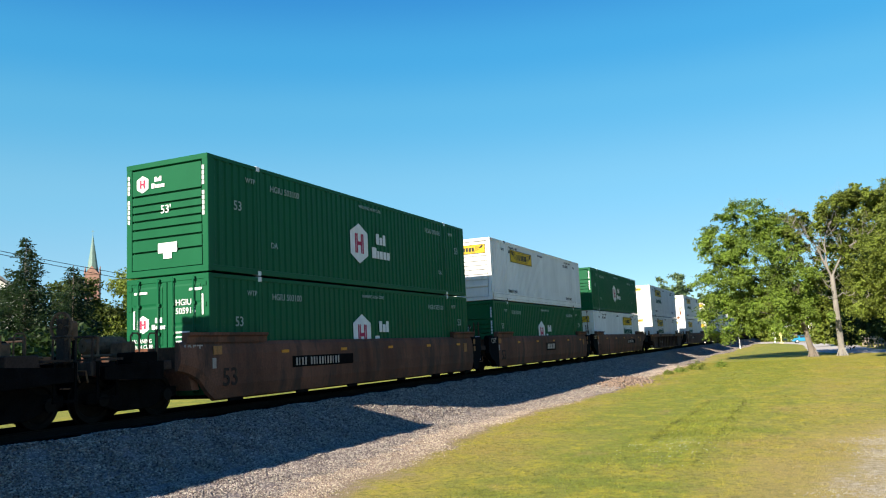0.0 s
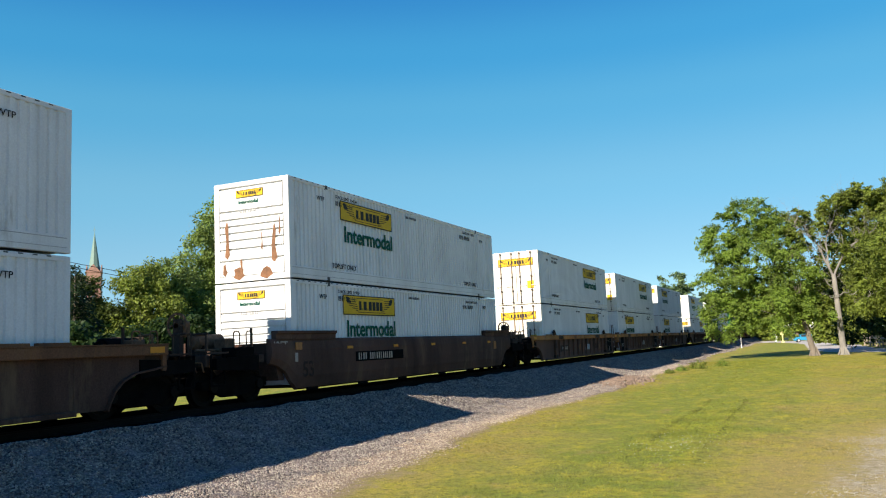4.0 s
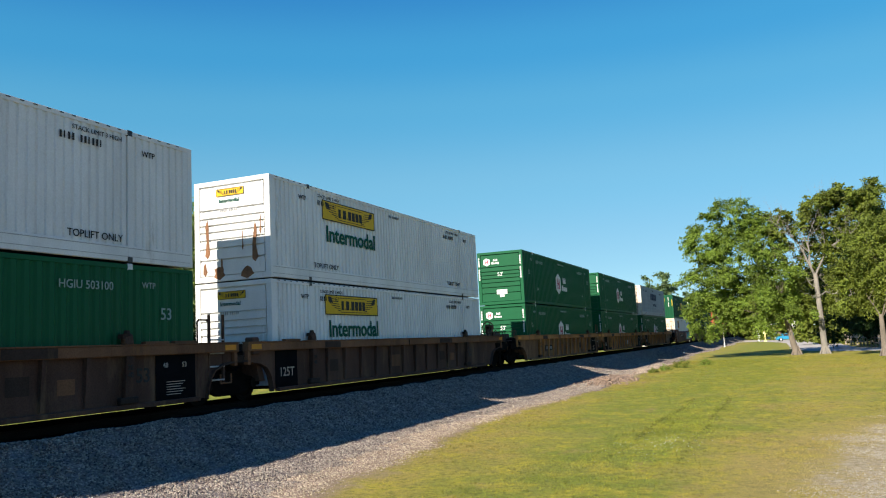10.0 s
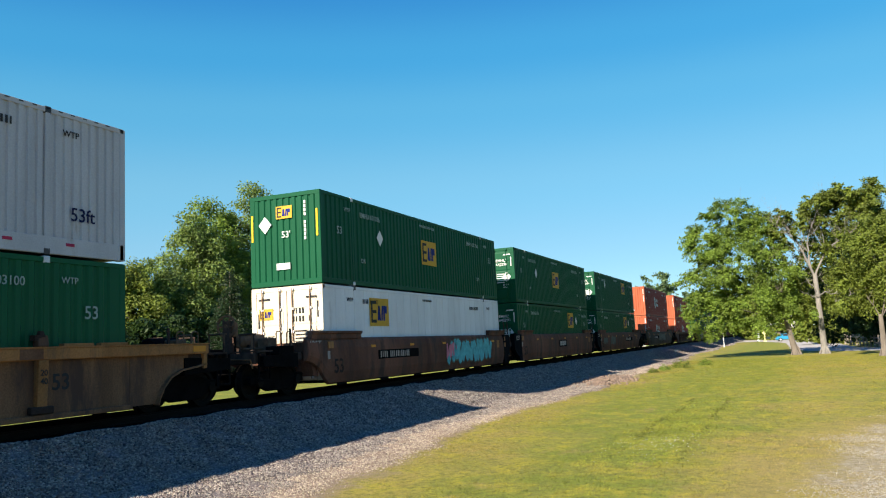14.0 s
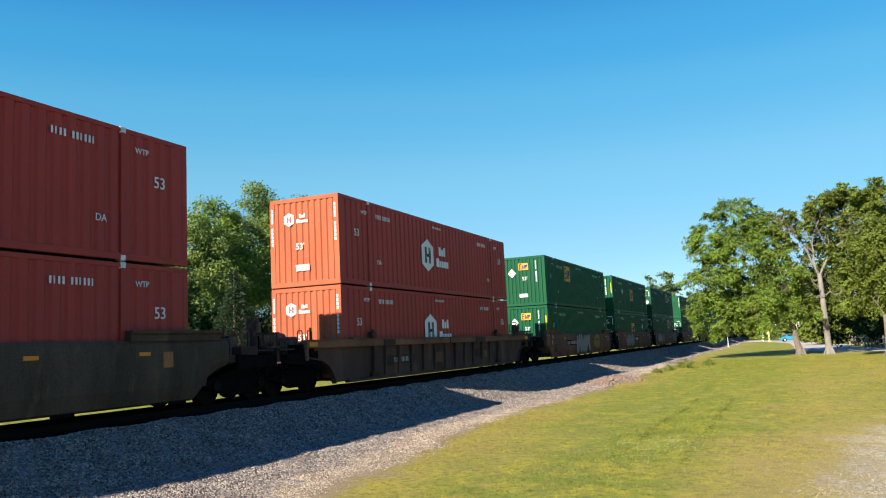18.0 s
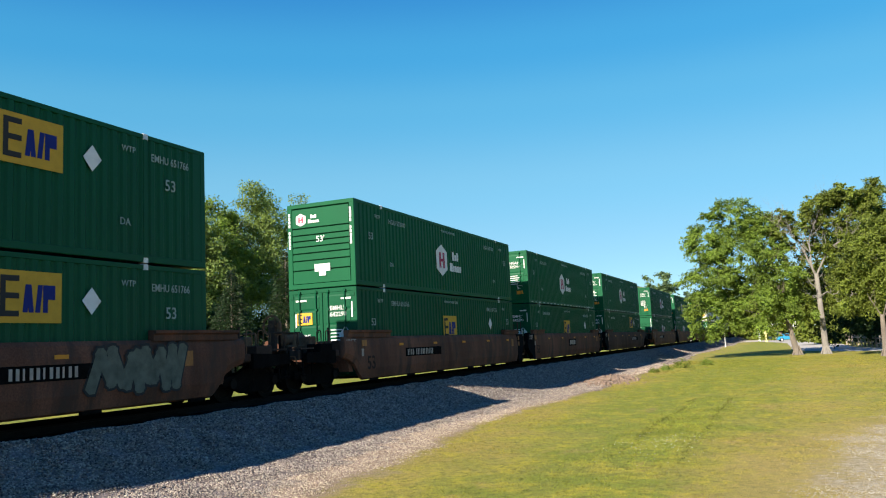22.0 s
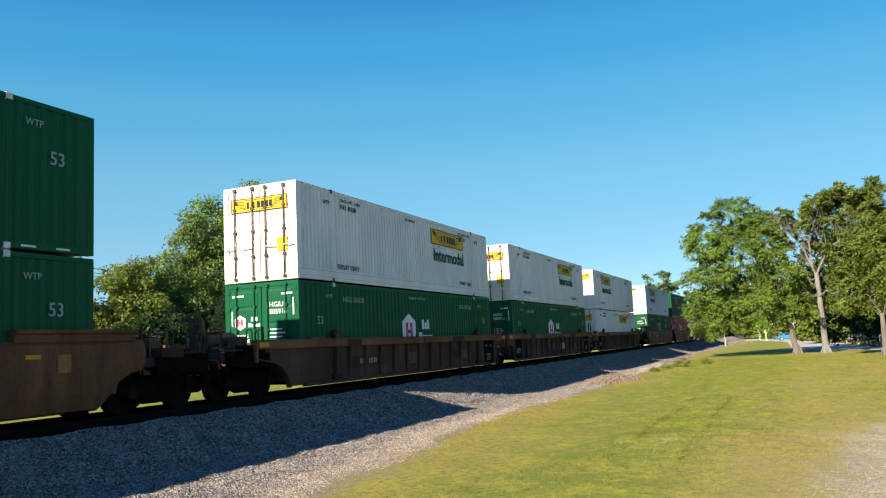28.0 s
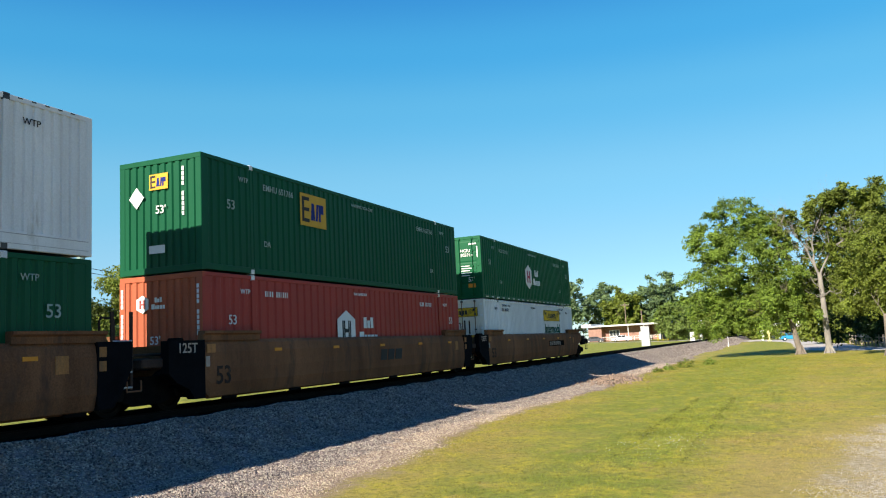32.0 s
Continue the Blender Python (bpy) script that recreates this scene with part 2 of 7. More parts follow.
def lawn_surface(name, blades=False):
    """Mown summer grass: yellow-green, greener along the ruts, dry and worn to gravel on one side, earthy at the ballast's foot."""
    m = bpy.data.materials.new(name)
    m.use_nodes = True
    n, l = m.node_tree.nodes, m.node_tree.links
    bsdf, out = n["Principled BSDF"], n["Material Output"]
    bsdf.inputs["Roughness"].default_value = 0.85
    bsdf.inputs["Specular IOR Level"].default_value = 0.15
    co = n.new("ShaderNodeTexCoord")

    def cloud(scale, detail=6, rough=0.6, at=(0, 0, 0), stretch=(1, 1, 1)):
        mp = n.new("ShaderNodeMapping")
        mp.inputs["Location"].default_value, mp.inputs["Scale"].default_value = at, stretch
        t = n.new("ShaderNodeTexNoise")
        t.inputs["Scale"].default_value, t.inputs["Detail"].default_value, t.inputs["Roughness"].default_value = scale, detail, rough
        l.new(co.outputs["Object"], mp.inputs["Vector"])
        l.new(mp.outputs["Vector"], t.inputs["Vector"])
        return t.outputs["Fac"]

    def span(v, lo, hi, a=0.0, b=1.0, soft=False):
        r = n.new("ShaderNodeMapRange")
        if soft:
            r.interpolation_type = "SMOOTHSTEP"
        for key, w in (("From Min", lo), ("From Max", hi), ("To Min", a), ("To Max", b)):
            r.inputs[key].default_value = w
        l.new(v, r.inputs["Value"])
        return r.outputs["Result"]

    def mix(fac, a, b):
        x = n.new("ShaderNodeMix")
        x.data_type = "RGBA"
        for key, c in (("A", a), ("B", b)):
            if isinstance(c, tuple):
                x.inputs[key].default_value = (*c, 1)
            else:
                l.new(c, x.inputs[key])
        l.new(fac, x.inputs["Factor"])
        return x.outputs["Result"]

    def calc(op, a, b):
        q = n.new("ShaderNodeMath")
        q.operation = op
        for k, v in enumerate((a, b)):
            if isinstance(v, (int, float)):
                q.inputs[k].default_value = v
            else:
                l.new(v, q.inputs[k])
        return q.outputs[0]

    axes = n.new("ShaderNodeSeparateXYZ")
    l.new(co.outputs["Object"], axes.inputs["Vector"])
    X, Y = axes.outputs["X"], axes.outputs["Y"]
    broad, mid, fine = cloud(0.33, 6, 0.65), cloud(1.5, 7, 0.7, (5, 3, 0)), cloud(6.0, 6, 0.75, (1, 8, 0))

    # fresher along the ruts and far off, drier close by and to the side of the drive
    strip = calc("ABSOLUTE", calc("ADD", X, 3.4), 0)
    fresh = calc("ADD", span(strip, 0.6, 4.0, 0.20, -0.16), span(Y, 10, 34, -0.08, 0.14))
    fresh = calc("ADD", fresh, span(X, -16.0, -17.5, 0.0, 0.34))
    c = mix(span(calc("ADD", broad, fresh), 0.38, 0.66), LAWN_DRY, LAWN_FRESH)
    c = mix(span(mid, 0.48, 0.64), c, LAWN_YELLOW)
    c = mix(span(fine, 0.48, 0.64, 0.0, 0.85), c, LAWN_DARK)
    c = mix(span(cloud(0.9, 7, 0.75, (20, 9, 0), (1, 0.5, 1)), 0.57, 0.70, 0.0, 0.6), c, LAWN_EARTH)
    # fine dark specks painted in as the shade of single tufts
    c = mix(span(cloud(22.0, 3, 0.6, (2, 2, 0)), 0.55, 0.72, 0.0, 0.55), c, LAWN_TUFT_SHADE)
    # worn gravel: ragged patch beside the lawn, thinning out with distance
    ragged = calc("ADD", calc("MULTIPLY", calc("SUBTRACT", cloud(0.7, 6, 0.7, (3, 1, 0)), 0.5), 4.0), calc("MULTIPLY", calc("SUBTRACT", cloud(6.0, 6, 0.8, (9, 4, 0)), 0.5), 3.4))
    edge = calc("SUBTRACT", calc("ADD", X, 0.25), calc("MULTIPLY", calc("SUBTRACT", Y, 12.3), 0.155))
    edge = calc("SUBTRACT", calc("ADD", edge, ragged), calc("ADD", span(Y, 20.0, 27.0, 0.0, 4.0), span(X, 4.5, 9.0, 0.0, 12.0)))
    c = mix(span(edge, -1.7, 0.5, 0.0, 0.6), c, LAWN_THIN)
    grit = mix(span(cloud(9.0, 5, 0.8, (4, 11, 0)), 0.40, 0.60), LAWN_GRIT, LAWN_GRAVEL)
    grit = mix(span(cloud(2.4, 6, 0.75, (14, 1, 0), (1, 0.6, 1)), 0.50, 0.62, 0.0, 0.75), grit, LAWN_THIN)
    c = mix(span(edge, 0.1, 1.1, 0.0, 0.92), c, grit)
    # dusty earth and fines where the ballast gives way to grass
    foot = calc("SUBTRACT", X, span(Y, 11, 24, -7.20, -8.40, True))
    foot = calc("ADD", foot, calc("MULTIPLY", calc("SUBTRACT", cloud(1.1, 6, 0.7, (7, 7, 0)), 0.5), 1.8))
    foot = calc("ADD", foot, calc("MULTIPLY", calc("SUBTRACT", fine, 0.5), 1.2))
    near = calc("MULTIPLY", span(foot, 0.55, 0.0), span(Y, 60, 90, 1.0, 0.0))
    near = calc("MULTIPLY", near, span(X, -11.5, -11.0))
    c = mix(near, c, LAWN_FINES)
    if blades:
        tone = n.new("ShaderNodeHueSaturation")
        l.new(span(n.new("ShaderNodeNewGeometry").outputs["Random Per Island"], 0, 1, 0.72, 1.30), tone.inputs["Value"])
        l.new(c, tone.inputs["Color"])
        thin = n.new("ShaderNodeBsdfTranslucent")
        both = n.new("ShaderNodeMixShader")
        both.inputs["Fac"].default_value = 0.35
        for way in (bsdf.inputs["Base Color"], thin.inputs["Color"]):
            l.new(tone.outputs["Color"], way)
        l.new(bsdf.outputs["BSDF"], both.inputs[1])
        l.new(thin.outputs["BSDF"], both.inputs[2])
        l.new(both.outputs["Shader"], out.inputs["Surface"])
        return m
    l.new(c, bsdf.inputs["Base Color"])
    relief = n.new("ShaderNodeBump")
    relief.inputs["Strength"].default_value, relief.inputs["Distance"].default_value = 0.8, 0.04
    l.new(cloud(28.0, 6, 0.7), relief.inputs["Height"])
    l.new(relief.outputs["Normal"], bsdf.inputs["Normal"])
    return m


LAWN_DRY, LAWN_FRESH, LAWN_YELLOW = (0.32, 0.255, 0.066), (0.195, 0.220, 0.034), (0.36, 0.315, 0.040)
LAWN_DARK, LAWN_EARTH, LAWN_TUFT_SHADE = (0.125, 0.135, 0.029), (0.34, 0.225, 0.10), (0.085, 0.095, 0.022)
LAWN_THIN, LAWN_GRAVEL, LAWN_FINES = (0.34, 0.255, 0.095), (0.46, 0.395, 0.29), (0.27, 0.205, 0.14)
LAWN_GRIT = (0.26, 0.21, 0.11)
LAWN = lawn_surface("mown_grass")
BLADE = lawn_surface("grass_blade", True)
STONE = surface("ballast_stone", (0.194, 0.160, 0.138), 0.9, vary=0.25, scale=2.0, fine=40, bump=0.4, island=0.75)
CHIPS = surface("dusty_stone_chip", (0.30, 0.235, 0.18), 0.95, vary=0.25, scale=2.0, fine=40, bump=0.4, island=0.6)
# shade under the train painted into this ballast, over some oily dirt
GRIME_SHADE = surface("fouled_ballast", (0.008, 0.007, 0.0065), 0.95, vary=0.5, scale=5.0, fine=30, bump=0.8, spec=0.02)
STONE_BED = surface("ballast_bed", (0.145, 0.117, 0.106), 0.95, vary=0.6, scale=14.0, fine=30, bump=1.0)
ROAD = surface("pale_asphalt", (0.42, 0.385, 0.335), 0.9, vary=0.15, scale=0.8, fine=20, bump=0.3)
EARTH = surface("bare_earth", (0.2, 0.14, 0.10), 0.95, vary=0.3, scale=3, fine=20, bump=0.6)
# rails and ties blackened to stand in for shade under the cars
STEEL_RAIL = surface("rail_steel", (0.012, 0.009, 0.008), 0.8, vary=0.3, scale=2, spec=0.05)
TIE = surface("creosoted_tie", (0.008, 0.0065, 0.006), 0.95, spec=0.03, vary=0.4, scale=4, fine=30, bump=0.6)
BARK = surface("tree_bark", (0.15, 0.125, 0.10), 0.95, vary=0.35, scale=2.5, fine=18, bump=1.0, streak=0.3)
BARK_PALE = surface("pale_bare_bark", (0.195, 0.18, 0.158), 0.95, vary=0.3, scale=2.5, fine=18, bump=0.8, streak=0.3)
LEAF_OAK = leaf_surface("oak_leaf", (0.165, 0.213, 0.036))
LEAF_LIGHT = leaf_surface("sunny_leaf", (0.168, 0.250, 0.040))
LEAF_PALE = leaf_surface("olive_leaf", (0.175, 0.245, 0.062))
LEAF_MOSS = leaf_surface("moss_green_leaf", (0.075, 0.105, 0.022))
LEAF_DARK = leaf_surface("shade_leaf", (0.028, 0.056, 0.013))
NEEDLE = leaf_surface("spruce_needle", (0.022, 0.045, 0.016))
# distance haze mixed into the leaf colour, paler and bluer
HAZE_LEAF = leaf_surface("hazy_far_leaf", (0.15, 0.225, 0.105))
# ---------------------------------------------------------------- ground, track
XC = -14.12          # middle of the track
GROUND = -1.2        # lawn below the rail heads


def smooth_step(a, b, x):
    t = np.clip((x - a) / (b - a), 0, 1)
    return t * t * (3 - 2 * t)


def terrain(x, y):
    """Height of the lawn: flat near the camera, a little higher beyond the track."""
    far = smooth_step(-15.5, -17.4, x)
    near = GROUND + 0.05 * np.sin(x * 0.31 + 1.0) * np.cos(y * 0.17)
    beyond = -0.95 + 0.95 * smooth_step(50.0, 170.0, y) + 0.04 * np.sin(x * 0.2) * np.cos(y * 0.13)
    beyond = beyond + (-0.38 - beyond) * smooth_step(-44.0, -22.0, x)
    return near * (1 - far) + beyond * far


def gravel_edge(y):
    """Where the ballast's foot gives way to grass."""
    return -7.22 - 1.18 * smooth_step(11, 24, y) - 0.6 * smooth_step(50, 90, y) + 0.16 * np.sin(y * 0.9) + 0.10 * np.sin(y * 2.3 + 1)


def grid(name, xs, ys, height, material):
    X, Y = np.meshgrid(xs, ys)
    verts = np.stack([X, Y, height(X, Y)], -1).reshape(-1, 3)
    nx, ny = len(xs), len(ys)
    i = (np.arange(ny - 1)[:, None] * nx + np.arange(nx - 1)[None, :]).ravel()
    return fast_mesh(name, verts, np.stack([i, i + 1, i + nx + 1, i + nx], 1), material, True)


xs = np.concatenate([[-3000, -1200, -500, -250, -140, -90], np.arange(-70, 40, 1.0), [45, 60, 90, 150, 300, 700, 3000]])
ys = np.concatenate([[-3000, -600, -150, -50, -20], np.arange(-8, 90, 1.0), np.arange(90, 300, 6), [330, 400, 600, 1200, 3000]])
ground = new("ground", grid("ground", xs, ys, terrain, LAWN))
tagged(ground, "wide mown yellow-green lawn with dry patches beside the track", "lawn", kind="structure")


def bed_height(x, y):
    """The ballast: a flat top under the ties, steep shoulders, a thin spread at the foot."""
    d = np.abs(x - XC)
    top = -0.40 + 0.14 * smooth_step(1.35, 1.85, d) + 0.02 * np.sin(y * 3.1) * np.sin(x * 4.7)
    foot = np.where(x > XC, gravel_edge(y), XC - 5.0)
    w = np.abs(foot - XC)
    toe = 4.0
    low = np.where(x > XC, GROUND + 0.12, -0.62)
    z = np.where(d < 1.95, top, top + (low - top) * np.clip((d - 1.95) / (toe - 1.95), 0, 1))
    fade = np.clip((d - toe) / np.maximum(w - toe, 0.3), 0, 1.4)
    z = np.where(d > toe, low - 0.14 * fade, z)
    return z + 0.025 * np.sin(x * 5.3 + y * 2.1) * np.sin(y * 4.3 - x * 1.7) * (d > 2)


bx = XC + np.concatenate([[-6.0, -5.0], np.arange(-4.2, 7.8, 0.3)])
by = np.concatenate([np.arange(-60, -4, 4.0), np.arange(-4, 80, 0.5), np.arange(80, 240, 2.0), np.arange(240, 900, 30.0)])
bed = new("ballast_bed", grid("ballast_bed", bx, by, bed_height, STONE_BED))
tagged(bed, "raised bed of grey crushed stone under the track", "ballast", kind="structure")


# dark strip laid over the bed, the train's shade kept in its colour
def shade_strip_height(x, y):
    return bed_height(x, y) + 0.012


shade_strip = new("fouled_ballast", grid("fouled_ballast", XC + np.arange(-1.65, 1.66, 0.3), by, shade_strip_height, GRIME_SHADE))
tagged(shade_strip, "ballast between and beside the rails, oily and blackened with the train's shade", "ballast", kind="structure")


def rubble(name, points, sizes, material, rng, flat=0.75):
    """Many small angular stones in one mesh."""
    base = np.array([(1, 0, 0), (0, 1, 0), (-1, 0, 0), (0, -1, 0), (0.2, 0.1, 0.9), (-0.1, 0.1, -0.9)]) * 1.15
    face = np.array([(0, 1, 4), (1, 2, 4), (2, 3, 4), (3, 0, 4), (1, 0, 5), (2, 1, 5), (3, 2, 5), (0, 3, 5)])
    n = len(points)
    v = np.repeat(base[None], n, 0) * rng.uniform(0.55, 1.25, (n, 6, 1))
    v = v * rng.uniform(0.6, 1.3, (n, 1, 3)) * sizes[:, None, None]
    a, b = rng.uniform(0, 6.3, n), rng.uniform(-0.8, 0.8, n)
    ca, sa, cb, sb = np.cos(a)[:, None], np.sin(a)[:, None], np.cos(b)[:, None], np.sin(b)[:, None]
    x, y, z = v[..., 0], v[..., 1] * cb - v[..., 2] * sb, v[..., 1] * sb + v[..., 2] * cb
    v = np.stack([x * ca - y * sa, x * sa + y * ca, z * flat], -1) + points[:, None, :]
    f = (face[None] + 6 * np.arange(n)[:, None, None]).reshape(-1, 3)
    return new(name, fast_mesh(name, v.reshape(-1, 3), f, material))


rng = np.random.default_rng(4)
n = 230000
u = rng.uniform(0, 1, n)
sy = 4.5 + 85 * u ** 2.0
sx = XC + 1.5 + rng.uniform(0, 1, n) * (gravel_edge(sy) + 0.05 - XC - 1.5 + rng.exponential(0.22, n))
size = rng.uniform(0.010, 0.025, n) * (1 + 1.1 * u) * (1 - 0.45 * smooth_step(-2.2, 0.0, sx - gravel_edge(sy)))
stones = rubble("ballast_stones", np.stack([sx, sy, bed_height(sx, sy) + 0.012], 1), size, STONE, rng)
tagged(stones, "loose grey and pinkish crushed stones on the ballast slope", "stones", kind="stuff")

n = 26000
u = rng.uniform(0, 1, n)
sy = 85 + 115 * u ** 1.4
sx = XC + 1.5 + rng.uniform(0, 1, n) * (gravel_edge(sy) + 0.3 - XC - 1.5)
far_stones = rubble("far_ballast_stones", np.stack([sx, sy, bed_height(sx, sy) + 0.02], 1), rng.uniform(0.03, 0.065, n), STONE, rng)
tagged(far_stones, "grey crushed stones along the distant ballast slope", "stones", kind="stuff")
n = 60000
sy = 5.0 + 60 * rng.uniform(0, 1, n) ** 1.9
sx = gravel_edge(sy) + 0.12 - rng.gamma(1.6, 0.55, n) + rng.normal(0, 0.18, n)
chips = rubble("stone_chips", np.stack([sx, sy, np.maximum(bed_height(sx, sy), terrain(sx, sy)) + 0.006], 1), rng.uniform(0.006, 0.016, n) * (1 + sy / 40), CHIPS, rng)
tagged(chips, "small dusty stone chips and earth at the ballast's foot", "stones", kind="stuff")

# rails and ties
for side, word in ((1, "rail_near"), (-1, "rail_far")):
    x = XC + side * 0.755
    g = Geo().slab([(a, b - 0.14) for a, b in [(x - 0.075, -0.17), (x + 0.075, -0.17), (x + 0.075, -0.155), (x + 0.012, -0.13), (x + 0.012, -0.04), (x + 0.036, -0.032), (x + 0.036, -0.004), (x + 0.03, 0), (x - 0.03, 0), (x - 0.036, -0.004), (x - 0.036, -0.032), (x - 0.012, -0.04), (x - 0.012, -0.13), (x - 0.075, -0.155)]], "y", -60, 900)
    tagged(solid(word, g, STEEL_RAIL), "long brown rusty steel rail with a worn head, darkened for the train's shade", "rail", kind="structure")
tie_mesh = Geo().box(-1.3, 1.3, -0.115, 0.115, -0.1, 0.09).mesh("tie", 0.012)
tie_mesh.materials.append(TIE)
track = tagged(new("track_ties"), "row of creosoted wooden ties under the rails, darkened further for the train's shade", "railway ties", kind="structure")
for k in range(200):
    ob = new("tie", tie_mesh)
    ob.parent = track
    ob.matrix_basis = pose(XC + random.uniform(-0.03, 0.03), -12 + k * 0.53, -0.402, 0, 0, random.uniform(-0.6, 0.6))

# grass blades, finer and denser near the camera, in small tufts
n = 400000
u = rng.uniform(0, 1, n)
gy = 7.0 + 63 * u ** 2.0
left = gravel_edge(gy) - 0.05
left = left - rng.exponential(0.20, n)
gx = left + rng.uniform(0, 1, n) * (np.minimum(16.0, 3.0 + gy * 0.2) - left)
gx, gy = gx + rng.normal(0, 0.02, n), gy + rng.normal(0, 0.02, n)
patch = np.sin(gx * 0.9 + 2 * np.sin(gy * 0.33)) * np.sin(gy * 0.6 + np.sin(gx * 0.7)) + 0.5 * np.sin(gx * 2.3 + gy * 1.1) * np.sin(gy * 1.9 - gx)
tuft = np.sin(gx * 9.1 + 3 * np.sin(gy * 2.3)) * np.sin(gy * 7.7 + 3 * np.sin(gx * 3.1))
worn = gx + 0.25 - 0.155 * (gy - 12.3) + 0.7 * np.sin(gy * 0.9) * np.sin(gx * 1.7) + rng.normal(0, 0.3, n)
keep = ~((rng.uniform(0, 1, n) < np.clip((worn + 0.7) / 1.8, 0, 0.90)) & (gy < 24)) & (rng.uniform(-1.3, 1, n) < tuft + 0.6)
gx, gy, patch = gx[keep], gy[keep], patch[keep]
n = len(gx)
h = rng.uniform(0.008, 0.026, n) * (1 + 0.35 * np.clip(patch, -1, 1)) * (1 + gy / 90)
a = rng.uniform(0, 6.3, n)
w = rng.uniform(0.003, 0.006, n) * (1 + gy / 14)
lean = rng.normal(0, 0.75, (n, 2)) * h[:, None]
p = np.stack([gx, gy, terrain(gx, gy) - 0.004], 1)
du = np.stack([np.cos(a) * w, np.sin(a) * w, 0 * a], 1)
tip = p + np.stack([lean[:, 0], lean[:, 1], h], 1)
v = np.stack([p - du, p + du, tip], 1).reshape(-1, 3)
blades = new("grass", fast_mesh("grass", v, np.arange(3 * n).reshape(-1, 3), BLADE))
tagged(blades, "short mown green and yellowed grass on the lawn", "grass", kind="stuff")
# ---------------------------------------------------------------- trees
def branch(g, p, d, length, r, depth, rng, tips, spread=0.6, up=0.15):
    """A limb in four bent pieces, and its forks."""
    q, way = Vector(p), Vector(d).normalized()
    steps = 4 if depth else 3
    for k in range(steps):
        way = (way + Vector(rng.normal(0, 0.13, 3)) + Vector((0, 0, up * 0.4))).normalized()
        nxt = q + way * length / steps
        r1 = r * (1 - 0.55 * (k + 1) / steps)
        g.rod(q, nxt, r * (1 - 0.55 * k / steps), r1, 7 if r > 0.1 else 5)
        q = nxt
        if depth and k:
            for _ in range(2 if k == steps - 1 else 1):
                side = (way + Vector(rng.normal(0, spread, 3)) + Vector((0, 0, up))).normalized()
                branch(g, q, side, length * rng.uniform(0.5, 0.72), r1 * 0.7, depth - 1, rng, tips, spread, up)
    tips.append(tuple(q))


def leaf_cloud(name, centres, radii, count, size, material, rng, hang=0.0, shell=0.55):
    """A crown: many small folded leaf sprays gathered round clump centres, with gaps between."""
    centres, radii = np.asarray(centres, float), np.asarray(radii, float)
    if radii.ndim == 1:
        radii = np.repeat(radii[:, None], 3, 1)
    weight = (radii.prod(1)) ** (2 / 3)
    which = rng.choice(len(centres), count, p=weight / weight.sum())
    d = rng.normal(0, 1, (count, 3))
    d /= np.linalg.norm(d, axis=1)[:, None]
    rad = shell + (1 - shell) * rng.uniform(0, 1, count) ** 0.6
    rad = np.where(rng.uniform(0, 1, count) < 0.40, rng.uniform(0.2, 1.24, count), rad)
    wob = 1 + 0.22 * np.sin(d[:, 0] * 5 + which) * np.sin(d[:, 1] * 4 + which * 2.0) + 0.12 * np.sin(d[:, 2] * 9 + which)
    p = centres[which] + d * radii[which] * (rad * wob)[:, None]
    nrm = d * 0.6 + rng.normal(0, 0.6, (count, 3)) + np.array([0, 0, 0.5])
    nrm /= np.linalg.norm(nrm, axis=1)[:, None]
    t = np.cross(nrm, rng.normal(0, 1, (count, 3)))
    t /= np.linalg.norm(t, axis=1)[:, None]
    t[:, 2] -= hang
    b = np.cross(nrm, t)
    s = size * rng.uniform(0.6, 1.35, count)[:, None]
    fold = nrm * s * 0.25
    quad = np.stack([p - t * s, p - b * s * 0.55 + fold, p + t * s, p + b * s * 0.55 + fold], 1)
    f = np.arange(4 * count).reshape(-1, 4)
    tri = np.concatenate([f[:, [0, 1, 2]], f[:, [0, 2, 3]]])
    return fast_mesh(name, quad.reshape(-1, 3), tri, material)


